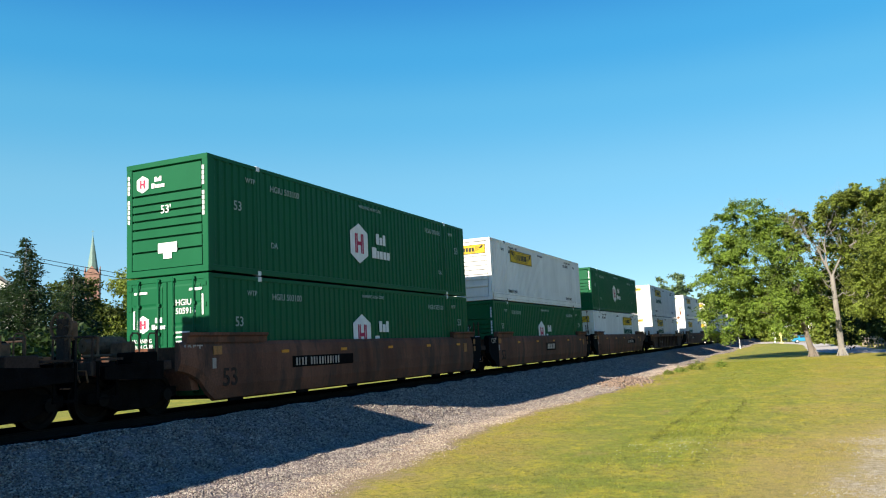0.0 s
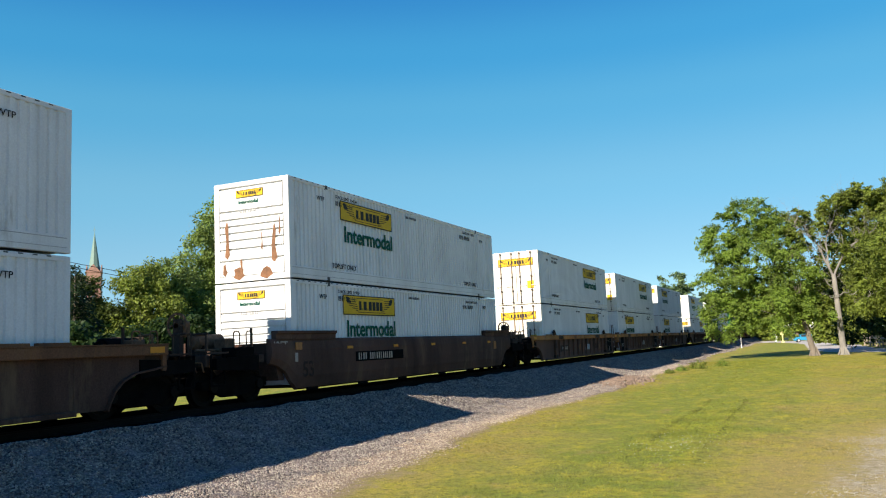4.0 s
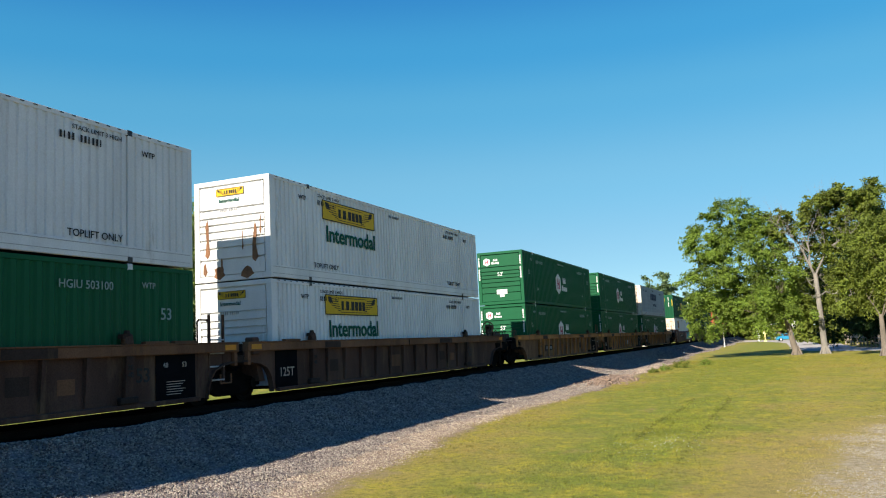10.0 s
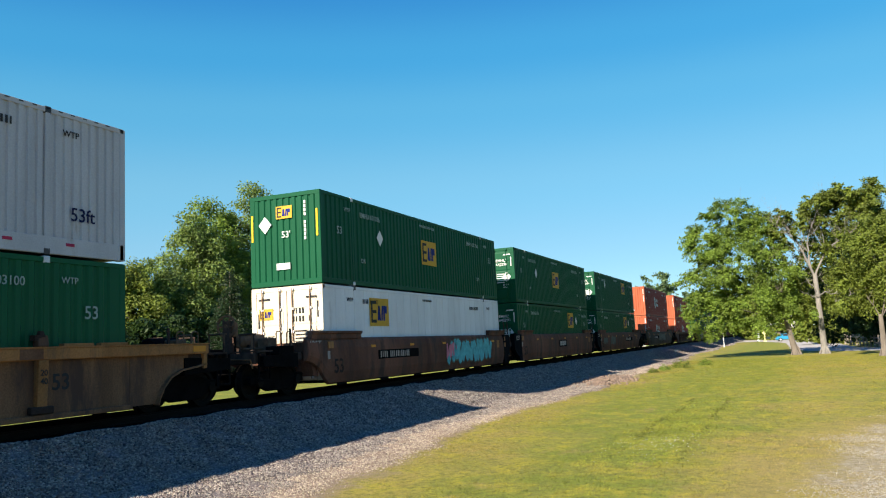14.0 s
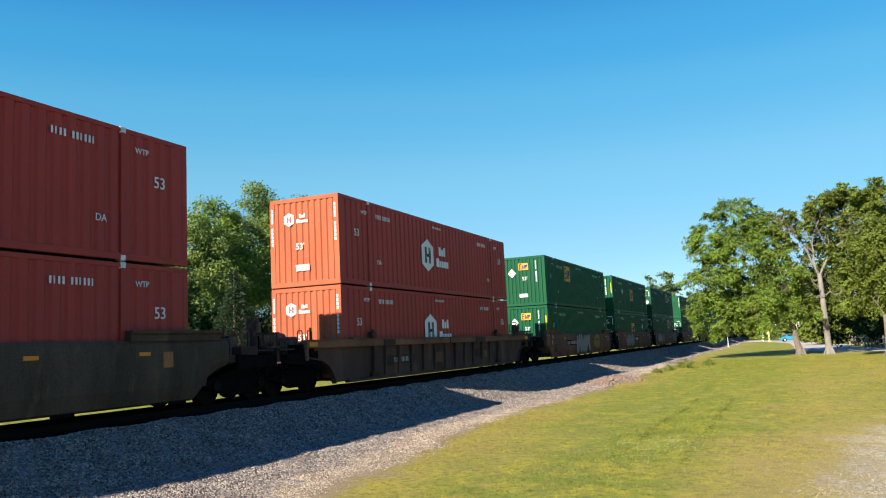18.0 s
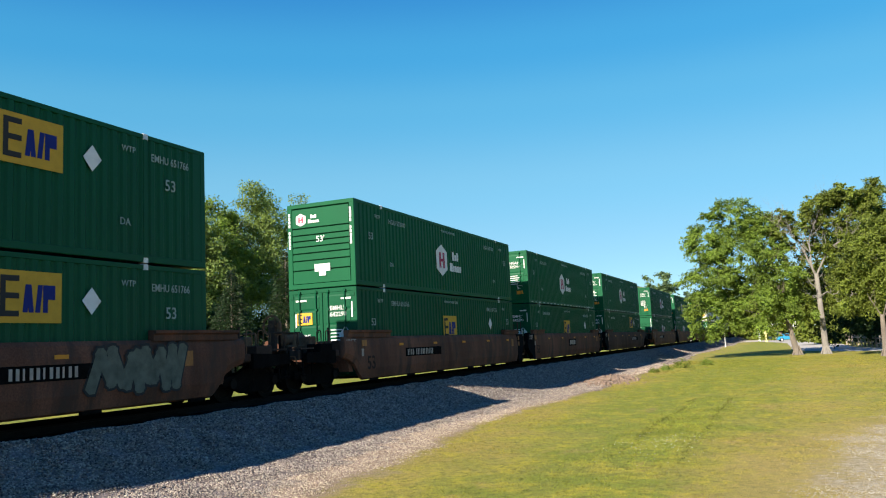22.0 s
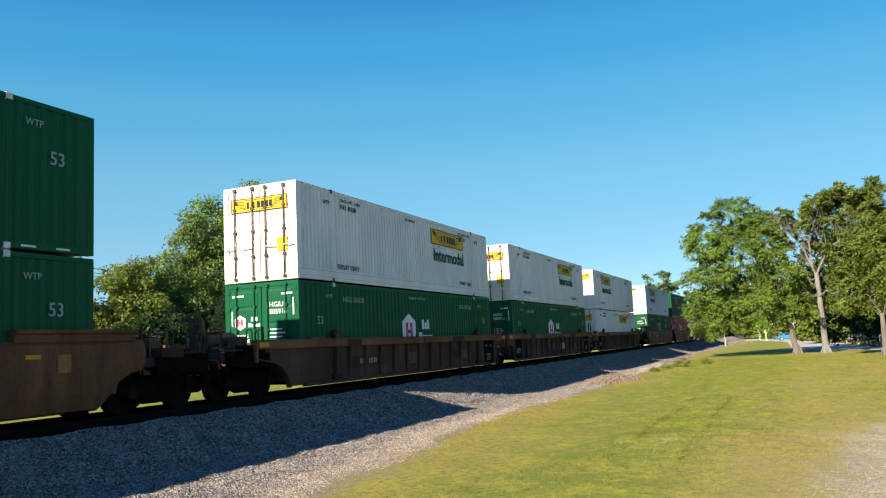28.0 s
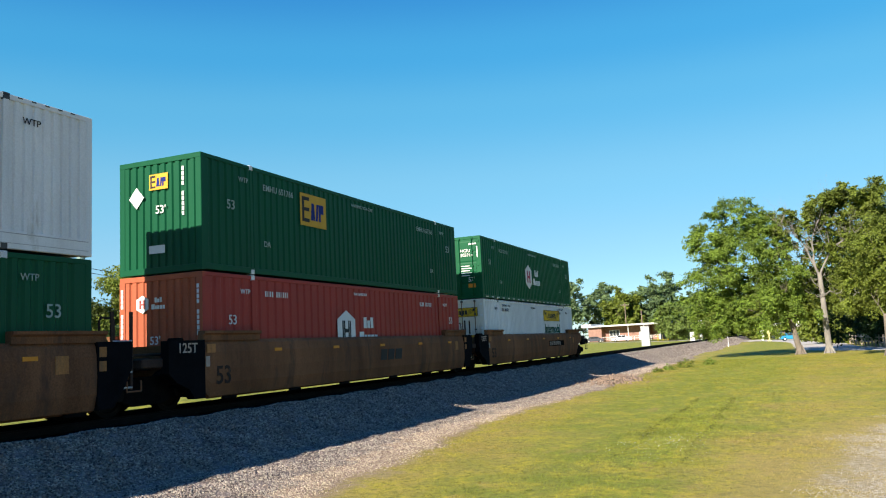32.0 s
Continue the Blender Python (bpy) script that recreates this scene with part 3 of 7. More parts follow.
def spray_crown(name, centres, radii, hearts, count, size, material, rng, sprays=9):
    """A crown of leafy twigs: each clump sends sprays outwards from its lobe's heart, with leaves along them and gaps between."""
    c, r, heart = np.asarray(centres, float), np.asarray(radii, float).mean(1), np.asarray(hearts, float)
    out = c - heart
    out /= np.linalg.norm(out, axis=1)[:, None] + 1e-6
    c, r, out = np.repeat(c, sprays, 0), np.repeat(r, sprays), np.repeat(out, sprays, 0)
    way = out * 0.75 + rng.normal(0, 0.62, c.shape) + np.array([0, 0, 0.12])
    way /= np.linalg.norm(way, axis=1)[:, None]
    long = r * rng.uniform(0.75, 1.75, len(r))
    which = rng.choice(len(r), count, p=long ** 1.5 / (long ** 1.5).sum())
    t = rng.uniform(0.05, 1.0, count) ** 0.8
    run = long[which]
    side = rng.normal(0, 1, (count, 3)) * np.array([1, 1, 0.55]) * (run * (0.24 - 0.13 * t))[:, None]
    p = c[which] + way[which] * (run * t)[:, None] + side
    p[:, 2] -= 0.30 * run * t * t
    nrm = way[which] * 0.35 + rng.normal(0, 0.5, (count, 3)) + np.array([0, -0.1, 0.65])
    nrm /= np.linalg.norm(nrm, axis=1)[:, None]
    a = np.cross(nrm, rng.normal(0, 1, (count, 3)))
    a /= np.linalg.norm(a, axis=1)[:, None]
    b = np.cross(nrm, a)
    s = size * rng.uniform(0.6, 1.4, count)[:, None]
    fold = nrm * s * 0.25
    quad = np.stack([p - a * s, p - b * s * 0.6 + fold, p + a * s, p + b * s * 0.6 + fold], 1)
    f = np.arange(4 * count).reshape(-1, 4)
    tri = np.concatenate([f[:, [0, 1, 2]], f[:, [0, 2, 3]]])
    return fast_mesh(name, quad.reshape(-1, 3), tri, material)


def crown_clumps(rng, centre, radius, count, small=(0.17, 0.37)):
    """Clump centres and sizes over an ellipsoid crown, mostly near its skin."""
    c, r = np.array(centre, float), np.array(radius, float)
    d = rng.normal(0, 1, (count, 3))
    d /= np.linalg.norm(d, axis=1)[:, None]
    k = rng.uniform(0.45, 0.95, count)[:, None]
    size = rng.uniform(*small, count) * r.mean()
    return c + d * r * k, np.stack([size * 1.12, size * 1.12, size * 0.85], 1)


def broadleaf(label, x, y, base, height, trunk, lobes, leaves, size, leaf, bark, seed, lean=(0, 0), fork=0.3, limbs=(), sprays=0, group="trees by the lawn"):
    """A broadleaved tree: tapered trunk with root flare, limbs, and a crown of lobes (centre, radius, clumps)."""
    rng = np.random.default_rng(seed)
    tree = tagged(new("tree"), label, "tree", group)
    tree.matrix_basis = pose(x, y, base)
    g, tips = Geo(), []
    top = Vector((lean[0], lean[1], height * fork))
    g.wheel((0, 0, 0), (lean[0] * 0.3, lean[1] * 0.3, height * fork), [(-0.2, trunk * 1.8), (0.12, trunk * 1.35), (0.4, trunk * 1.1), (1.0, trunk), (top.length * 0.99, trunk * 0.72)], 12)
    for k in range(6):
        a = k * 1.05 + seed
        g.rod((math.cos(a) * trunk * 2.1, math.sin(a) * trunk * 2.1, -0.1), (math.cos(a) * trunk * 0.6, math.sin(a) * trunk * 0.6, 0.8), trunk * 0.3, trunk * 0.2, 6)
    start = Vector((lean[0] * 0.3, lean[1] * 0.3, height * fork)).normalized() * top.length * 0.97
    forks = [start - Vector((0, 0, 0.3))]
    for r0, *points in limbs:
        points = [Vector(q) for q in points]
        for k, (p, q) in enumerate(zip(points, points[1:])):
            a, b = (r0 * (1 - 0.8 * (k + d) / (len(points) - 1)) for d in (0, 1))
            mid = p.lerp(q, 0.5) + Vector(rng.normal(0, 0.05, 3)) * (q - p).length
            g.rod(p, mid, a, (a + b) / 2, 8)
            g.rod(mid, q, (a + b) / 2, b, 8)
            forks.append(q)
            for _ in range(3 if k else 0):
                branch(g, mid, (q - p).normalized() * 0.6 + Vector(rng.normal(0, 0.55, 3)) + Vector((0, 0, 0.3)), rng.uniform(1.2, 2.4), b * 0.55, 2, rng, tips, 0.55)
    for c, r, m in lobes:
        base_at = min(forks, key=lambda q: (q - Vector(c)).length) if limbs else forks[0]
        way = Vector(c) - base_at
        branch(g, base_at, way + Vector((0, 0, 1.5 if not limbs else 0.3)), way.length * 0.68, trunk * (0.2 if not limbs else 0.14), 2, rng, tips)
    part("trunk", g, bark, tree)
    cs, rs, hearts = [], [], []
    for c, r, m in lobes:
        a, b = crown_clumps(rng, c, r, int(m * 1.2))
        cs.append(a), rs.append(b), hearts.append(np.repeat(np.array([c], float), len(a), 0))
    cs, rs, hearts = np.concatenate(cs), np.concatenate(rs), np.concatenate(hearts)
    crown = new("crown", spray_crown("crown", cs, rs, hearts, leaves, size, leaf, rng, sprays) if sprays else leaf_cloud("crown", cs, rs, leaves, size, leaf, rng))
    crown.parent = tree
    return tree


def conifer(label, x, y, base, height, width, seed, group="evergreens behind the track"):
    """A spruce: straight trunk with whorls of drooping boughs of needles."""
    rng = np.random.default_rng(seed)
    tree = tagged(new("conifer"), label, "tree", group)
    tree.matrix_basis = pose(x, y, base)
    part("trunk", Geo().rod((0, 0, -0.2), (0, 0, height), 0.02 * height, 0.02, 8), BARK, tree)
    g, pts, k = Geo(), [], 0
    z = height * 0.08
    while z < height * 0.985:
        f = 1 - z / height
        reach = width * (f ** 0.85) * rng.uniform(0.75, 1.1) + 0.12
        for j in range(7 if f > 0.2 else 5):
            a = j * 0.9 + k * 0.5 + rng.uniform(-0.3, 0.3)
            rr = reach * rng.uniform(0.7, 1.12)
            end = (math.cos(a) * rr, math.sin(a) * rr, z + rr * 0.08 - 0.25 * rr * rng.uniform(0.4, 1.0))
            g.rod((0, 0, z), end, 0.018 * f + 0.008, 0.006, 4)
            m = int(14 + 40 * rr)
            s = rng.uniform(0.12, 1.05, m)
            q = np.array(end)[None] * s[:, None] + np.array([0, 0, z])[None] * (1 - s[:, None])
            pts.append(q + rng.normal(0, 0.09 + 0.05 * rr, (m, 3)))
        z += height * rng.uniform(0.026, 0.04)
        k += 1
    tagged(part("boughs", g, BARK, tree), kind="stuff")
    p = np.concatenate(pts)
    n = len(p)
    out = p * np.array([1, 1, 0])
    out /= np.linalg.norm(out, axis=1)[:, None] + 0.05
    t = out + rng.normal(0, 0.45, (n, 3)) - np.array([0, 0, 0.25])
    b = np.cross(t, rng.normal(0, 1, (n, 3)))
    b /= np.linalg.norm(b, axis=1)[:, None]
    s = rng.uniform(0.08, 0.2, n)[:, None] * (0.7 + 0.04 * height)
    v = np.stack([p - b * s * 0.35, p + t * s, p + b * s * 0.35], 1).reshape(-1, 3)
    crown = new("crown", fast_mesh("crown", v, np.arange(3 * n).reshape(-1, 3), NEEDLE))
    crown.parent = tree
    return tree


# the big trees on the lawn; lobes are placed from the foot of the trunk
broadleaf("broad green shade tree with a leaning trunk on the lawn", 0.6, 74.7, GROUND, 11.9, 0.25,
          [((-4.4, 0.0, 11.9), (2.4, 2.4, 2.0), 30), ((-6.6, 0.2, 10.1), (2.1, 2.2, 1.8), 26), ((-2.1, 0.5, 10.8), (1.6, 2.0, 1.8), 16), ((-6.7, -0.3, 6.8), (2.5, 2.7, 2.2), 32), ((-3.9, -0.8, 8.2), (2.7, 2.9, 2.4), 32),
           ((-6.6, 0.2, 3.8), (2.7, 2.4, 1.8), 26), ((-3.4, -0.5, 4.4), (2.9, 2.9, 2.1), 30), ((-0.8, -0.7, 6.5), (2.0, 2.4, 2.4), 24), ((0.2, -0.5, 3.8), (2.0, 2.0, 1.4), 18), ((-1.0, 0.4, 8.9), (1.7, 2.0, 1.9), 16)],
          104000, 0.086, LEAF_LIGHT, BARK, 11, lean=(-1.6, 0), fork=0.22, sprays=9)
broadleaf("tall green tree with bare pale limbs in its crown", 2.8, 74.8, GROUND, 12.6, 0.25,
          [((-3.6, 0.5, 11.3), (1.5, 1.6, 0.8), 13), ((-1.6, 0.4, 12.0), (1.9, 1.8, 0.8), 15), ((0.6, 0.6, 12.6), (2.0, 2.0, 0.9), 18), ((2.9, 0.9, 13.4), (2.2, 2.2, 1.0), 24), ((5.2, 0.9, 12.7), (2.4, 2.4, 1.4), 24),
           ((-1.9, -0.9, 10.2), (1.4, 0.7, 0.9), 7), ((0.2, -1.0, 11.0), (1.6, 0.7, 0.8), 8), ((2.0, -1.0, 10.4), (1.5, 0.7, 0.9), 8), ((-0.2, -1.0, 8.9), (1.3, 0.6, 0.7), 4), ((1.6, -1.0, 8.4), (1.2, 0.6, 0.8), 5),
           ((-2.6, 1.6, 10.6), (1.3, 1.2, 1.2), 11), ((-0.6, 2.0, 11.6), (1.6, 1.1, 1.2), 12), ((1.2, 2.0, 11.4), (1.6, 1.2, 1.4), 14), ((3.2, 1.6, 11.4), (1.9, 1.6, 1.4), 20), ((5.6, 1.4, 10.4), (2.2, 2.0, 2.0), 24),
           ((-2.3, 2.2, 8.4), (1.3, 1.2, 1.5), 12), ((0.4, 2.6, 8.8), (1.7, 1.1, 1.7), 14), ((2.6, 1.6, 8.6), (1.9, 1.6, 1.8), 20), ((5.0, 1.4, 7.4), (2.2, 1.9, 2.0), 22), ((-1.8, 2.4, 5.6), (1.5, 1.3, 1.8), 16),
           ((0.5, 2.8, 5.8), (1.7, 1.2, 1.9), 14), ((2.7, 1.6, 5.4), (2.0, 1.5, 1.9), 20), ((4.9, 1.4, 5.4), (2.1, 1.7, 1.7), 20), ((-1.5, 2.4, 4.3), (1.6, 1.3, 1.2), 14), ((1.6, 1.9, 4.3), (1.9, 1.4, 1.1), 16),
           ((-1.3, -0.8, 4.3), (1.0, 0.8, 0.9), 7), ((1.1, -0.7, 4.0), (1.1, 0.8, 0.8), 7), ((0.7, 0.2, 6.4), (0.8, 0.6, 0.8), 5)],
          138000, 0.085, LEAF_OAK, BARK_PALE, 12, lean=(-0.5, 0), fork=0.54, sprays=9,
          limbs=[(0.11, (-0.15, 0, 6.5), (-0.7, -0.1, 8.0), (-1.1, -0.3, 9.2), (-1.9, -0.3, 10.4), (-2.8, -0.2, 11.3)), (0.10, (-0.15, 0, 6.5), (-0.5, -0.2, 8.0), (-0.5, -0.4, 9.2), (-0.1, -0.4, 10.6), (0.5, -0.2, 12.0)),
                 (0.09, (-0.15, 0, 6.6), (0.5, -0.3, 7.9), (1.3, -0.5, 9.0), (2.3, -0.5, 9.7), (3.3, -0.3, 10.3)), (0.05, (-0.25, 0, 5.6), (-0.9, -0.5, 6.5), (-1.5, -0.8, 7.3), (-1.9, -0.9, 8.2)), (0.05, (-0.2, 0, 4.6), (0.5, -0.5, 5.2), (0.9, -0.8, 4.9), (1.2, -0.9, 4.3))])
broadleaf("leafy green tree with low hanging boughs on the lawn", 6.3, 65.4, GROUND, 12.0, 0.2,
          [((0.5, 0.5, 7.2), (3.4, 3.0, 3.2), 34), ((-1.4, 0.8, 5.4), (2.0, 2.0, 1.9), 20), ((3.0, 0.5, 9.0), (3.2, 3.0, 2.4), 26), ((3.5, 0.0, 5.9), (3.0, 2.5, 2.2), 20)],
          84000, 0.080, LEAF_OAK, BARK, 13, fork=0.25, sprays=9)
broadleaf("leafy green tree at the edge of the lawn", 13.5, 66.0, GROUND, 13.0, 0.36,
          [((0, 0, 8.0), (4.2, 4.0, 4.2), 26), ((-2.0, 0, 4.4), (2.6, 2.4, 2.2), 12)], 16000, 0.17, LEAF_OAK, BARK, 14, fork=0.25, sprays=8)
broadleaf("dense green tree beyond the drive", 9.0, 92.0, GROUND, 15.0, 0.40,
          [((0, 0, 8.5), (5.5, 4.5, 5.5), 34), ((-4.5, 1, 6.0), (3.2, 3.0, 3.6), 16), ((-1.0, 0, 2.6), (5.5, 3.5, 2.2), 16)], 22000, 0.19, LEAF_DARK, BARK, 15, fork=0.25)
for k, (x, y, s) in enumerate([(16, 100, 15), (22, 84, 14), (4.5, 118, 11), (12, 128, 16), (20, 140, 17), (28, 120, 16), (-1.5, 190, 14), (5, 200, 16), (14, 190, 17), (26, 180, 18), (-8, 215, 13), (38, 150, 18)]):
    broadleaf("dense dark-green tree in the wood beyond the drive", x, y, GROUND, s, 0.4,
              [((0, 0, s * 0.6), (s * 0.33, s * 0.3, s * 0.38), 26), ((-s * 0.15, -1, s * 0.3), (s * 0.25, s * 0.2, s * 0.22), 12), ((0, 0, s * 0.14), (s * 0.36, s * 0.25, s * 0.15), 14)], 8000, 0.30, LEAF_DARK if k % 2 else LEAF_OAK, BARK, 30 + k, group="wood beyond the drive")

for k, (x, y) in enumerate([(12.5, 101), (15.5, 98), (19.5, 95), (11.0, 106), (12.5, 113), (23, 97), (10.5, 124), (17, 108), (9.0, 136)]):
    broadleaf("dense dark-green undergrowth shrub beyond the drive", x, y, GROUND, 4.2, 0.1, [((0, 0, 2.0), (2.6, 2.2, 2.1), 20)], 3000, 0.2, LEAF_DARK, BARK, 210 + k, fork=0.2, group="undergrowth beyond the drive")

# trees beyond the track
for k, (x, y, s, w) in enumerate([(-56, 44.7, 12.3, 4.4), (-57, 50.2, 10.6, 3.8), (-62, 41, 11.8, 4.2), (-58, 37, 9.8, 3.6), (-50, 74, 13.0, 3.6)]):
    conifer("dark green spruce with drooping boughs", x, y, -0.9, s, w, 50 + k)
# ---------------------------------------------------------------- train: materials
def paint(name, colour, rough=0.5, rust=0.25, vary=0.12, stain=(0.12, 0.075, 0.045)):
    return surface(name, colour, rough, vary=vary, scale=0.9, fine=30, bump=0.08, spec=0.12, stain=stain, stain_amount=rust, streak=0.25)


GREEN = paint("green_container_paint", (0.0034, 0.074, 0.0285), rust=-0.45)
GREEN_DEEP = paint("deep_green_container_paint", (0.0024, 0.061, 0.0255), rust=-0.45)
WHITE = paint("white_container_paint", (0.60, 0.60, 0.59), rust=0.22, vary=0.14, stain=(0.36, 0.34, 0.30))
WHITE_GREY = paint("greyed_white_paint", (0.39, 0.395, 0.40), rust=0.2, vary=0.14, stain=(0.28, 0.26, 0.23))
RED = paint("red_container_paint", (0.28, 0.040, 0.030), rust=-0.15)
# lit copy of the container red, pushed to orange as full sun shows it
RED_SUNLIT = paint("sunlit_red_paint", (0.34, 0.092, 0.046), 0.8, rust=-0.1, vary=0.2)
BROWN_CAR = paint("brown_car_paint", (0.118, 0.052, 0.032), 0.8, 0.75, 0.5, (0.06, 0.036, 0.026))
DARK_CAR = paint("dark_brown_car_paint", (0.068, 0.037, 0.027), 0.85, 0.5, 0.45)
TAN_CAR = paint("ochre_car_paint", (0.165, 0.085, 0.043), 0.8, 0.75, 0.5, (0.07, 0.04, 0.028))
PLUM_CAR = paint("dark_purplish_car_paint", (0.095, 0.053, 0.039), 0.85, 0.4, 0.4, (0.12, 0.07, 0.045))
TRIM_TAN = paint("ochre_trim_paint", (0.30, 0.135, 0.046), 0.8, 0.5, 0.4, (0.12, 0.075, 0.045))
TRIM_DARK = paint("brown_trim_paint", (0.14, 0.068, 0.036), 0.8, 0.45, 0.4, (0.21, 0.095, 0.03))
RUST_CAR = paint("orange_brown_car_paint", (0.15, 0.066, 0.03), 0.8, 0.6, 0.45, (0.075, 0.04, 0.024))
DECK = paint("grimy_deck_paint", (0.04, 0.026, 0.02), 0.9, 0.4, 0.45)
OLIVE_CAR = paint("olive_car_paint", (0.066, 0.047, 0.030), 0.85, 0.4, 0.45)
# blacker than grime alone: the deep shade beneath the cars is in the base
BLACK_STEEL = surface("grimy_shade_black_steel", (0.0055, 0.005, 0.0048), 0.9, spec=0.02, vary=0.5, scale=3, fine=30, bump=0.3)
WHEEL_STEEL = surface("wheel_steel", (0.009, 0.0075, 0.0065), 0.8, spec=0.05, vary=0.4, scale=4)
CASTING = surface("worn_casting", (0.55, 0.56, 0.55), 0.6, metal=0.2, vary=0.3, scale=8)
CASTING_DARK = surface("dark_casting", (0.04, 0.04, 0.04), 0.6, metal=0.3, vary=0.3, scale=8)
SIGN_WHITE = surface("white_marking", (0.60, 0.60, 0.58), 0.6, vary=0.08, scale=5, bump=0, spec=0.08)
SIGN_GREY = surface("faded_marking", (0.25, 0.32, 0.285), 0.6, vary=0.15, scale=5, bump=0, spec=0.08)
SIGN_YELLOW = surface("yellow_marking", (0.56, 0.355, 0.025), 0.55, vary=0.08, scale=5, bump=0, spec=0.08)
BADGE_YELLOW = surface("ochre_yellow_badge", (0.47, 0.275, 0.035), 0.55, vary=0.1, scale=5, bump=0, spec=0.08)
NAVY_INK = surface("dark_navy_lettering", (0.010, 0.013, 0.05), 0.6, vary=0.1, scale=5, bump=0, spec=0.08)
SIGN_DARK = surface("dark_marking", (0.03, 0.03, 0.03), 0.6, vary=0.15, scale=5, bump=0, spec=0.08)
SIGN_GREEN = surface("green_lettering", (0.005, 0.07, 0.045), 0.6, vary=0.1, scale=5, bump=0, spec=0.08)
SIGN_BLUE = surface("blue_marking", (0.012, 0.022, 0.14), 0.6, vary=0.1, scale=5, bump=0, spec=0.08)
SIGN_ORANGE = surface("orange_marking", (0.55, 0.22, 0.03), 0.5, vary=0.1, scale=5, bump=0, spec=0.08)
SIGN_RED = surface("crimson_marking", (0.32, 0.03, 0.07), 0.6, vary=0.1, scale=5, bump=0, spec=0.08)
SIGN_PALE = surface("pale_lettering", (0.36, 0.30, 0.25), 0.7, vary=0.2, scale=5, bump=0, spec=0.08)
SIGN_STEEL = surface("grey_seam", (0.30, 0.30, 0.30), 0.7, vary=0.2, scale=4, bump=0)
PANEL_NAVY = surface("dark_panel_paint", (0.0048, 0.005, 0.006), 0.9, vary=0.35, scale=3, fine=30, bump=0.1, spec=0.03)
CREAM = paint("yellowed_white_paint", (0.58, 0.50, 0.38), rust=0.3, vary=0.15)
SOILED = paint("soiled_white_paint", (0.60, 0.56, 0.48), rust=0.28, vary=0.15, stain=(0.36, 0.24, 0.15))
ROD_RUST = surface("rusty_rod", (0.13, 0.075, 0.045), 0.85, vary=0.35, scale=6, spec=0.1)
RUST_STREAK = surface("rust_streak", (0.16, 0.075, 0.035), 0.9, vary=0.4, scale=5, fine=30)
GALV = surface("galvanised_rod", (0.5, 0.5, 0.47), 0.5, metal=0.6, vary=0.2, scale=6)
SIGN_SPRAY = surface("silver_spray_paint", (0.17, 0.17, 0.165), 0.6, vary=0.25, scale=4, bump=0, spec=0.08)
SPRAY_DIM = surface("dull_spray_paint", (0.10, 0.11, 0.085), 0.7, vary=0.3, scale=4, bump=0, spec=0.08)
SPRAY_TAN = surface("ochre_spray_paint", (0.17, 0.115, 0.03), 0.7, vary=0.3, scale=4, bump=0, spec=0.08)
TEAL = surface("teal_spray_paint", (0.10, 0.36, 0.36), 0.6, vary=0.3, scale=4, bump=0, spec=0.08)
PINK = surface("pink_spray_paint", (0.5, 0.16, 0.2), 0.6, vary=0.3, scale=4, bump=0, spec=0.08)

L, W, H = 16.15, 1.30, 2.90      # 53-foot box: length, half width, height


def on_side(y, z, lift=0.008):
    return Matrix(((0, 0, 1, W + lift), (1, 0, 0, y), (0, 1, 0, z), (0, 0, 0, 1)))


def on_front(x, z, lift=0.008):
    return Matrix(((1, 0, 0, x), (0, 0, -1, -lift), (0, 1, 0, z), (0, 0, 0, 1)))


def flat(g, outline, side=True, lift=0.006, thick=0.006):
    """A thin plate on the side (y, z) or on the leading end (x, z)."""
    if side:
        return g.slab(outline, "x", W + lift, W + lift + thick)
    return g.slab(outline, "y", -lift - thick, -lift)


def rect(a0, b0, a1, b1, slant=0.0):
    return [(a0, b0), (a1, b0), (a1 + slant, b1), (a0 + slant, b1)]


def block_letters(g, a, b, widths, height, gap, side=True, slant=0.0, lift=0.006):
    """A name drawn as a row of plain blocks, one to a letter."""
    for w in widths:
        hh = height * (1.0 if w > 0 else 0.72)
        w = abs(w)
        flat(g, rect(a, b, a + w, b + hh, slant), side, lift)
        a += w + gap
    return g


def small_print(g, a, b, count, height, side=True, lift=0.006):
    """A code drawn as a row of narrow bars."""
    for k in range(count):
        if k != 4:
            flat(g, rect(a, b, a + height * (0.20 if k % 3 == 1 else 0.34), b + height), side, lift)
        a += height * 0.68
    return g


def hexagon(cx, cy, w, h):
    return [(cx - w / 2, cy - h * 0.28), (cx, cy - h / 2), (cx + w / 2, cy - h * 0.28), (cx + w / 2, cy + h * 0.28), (cx, cy + h / 2), (cx - w / 2, cy + h * 0.28)]


def wave(y0, y1, period, outer, slope, depth):
    """The outside of a corrugated sheet from y0 to y1."""
    pts, y = [], y0
    while y + period <= y1 + 1e-6:
        pts += [(W - 0.012, y), (W - 0.012, y + outer), (W - 0.012 - depth, y + outer + slope), (W - 0.012 - depth, y + period - slope)]
        y += period
    return pts + [(W - 0.012, y), (W - 0.012, y1)]


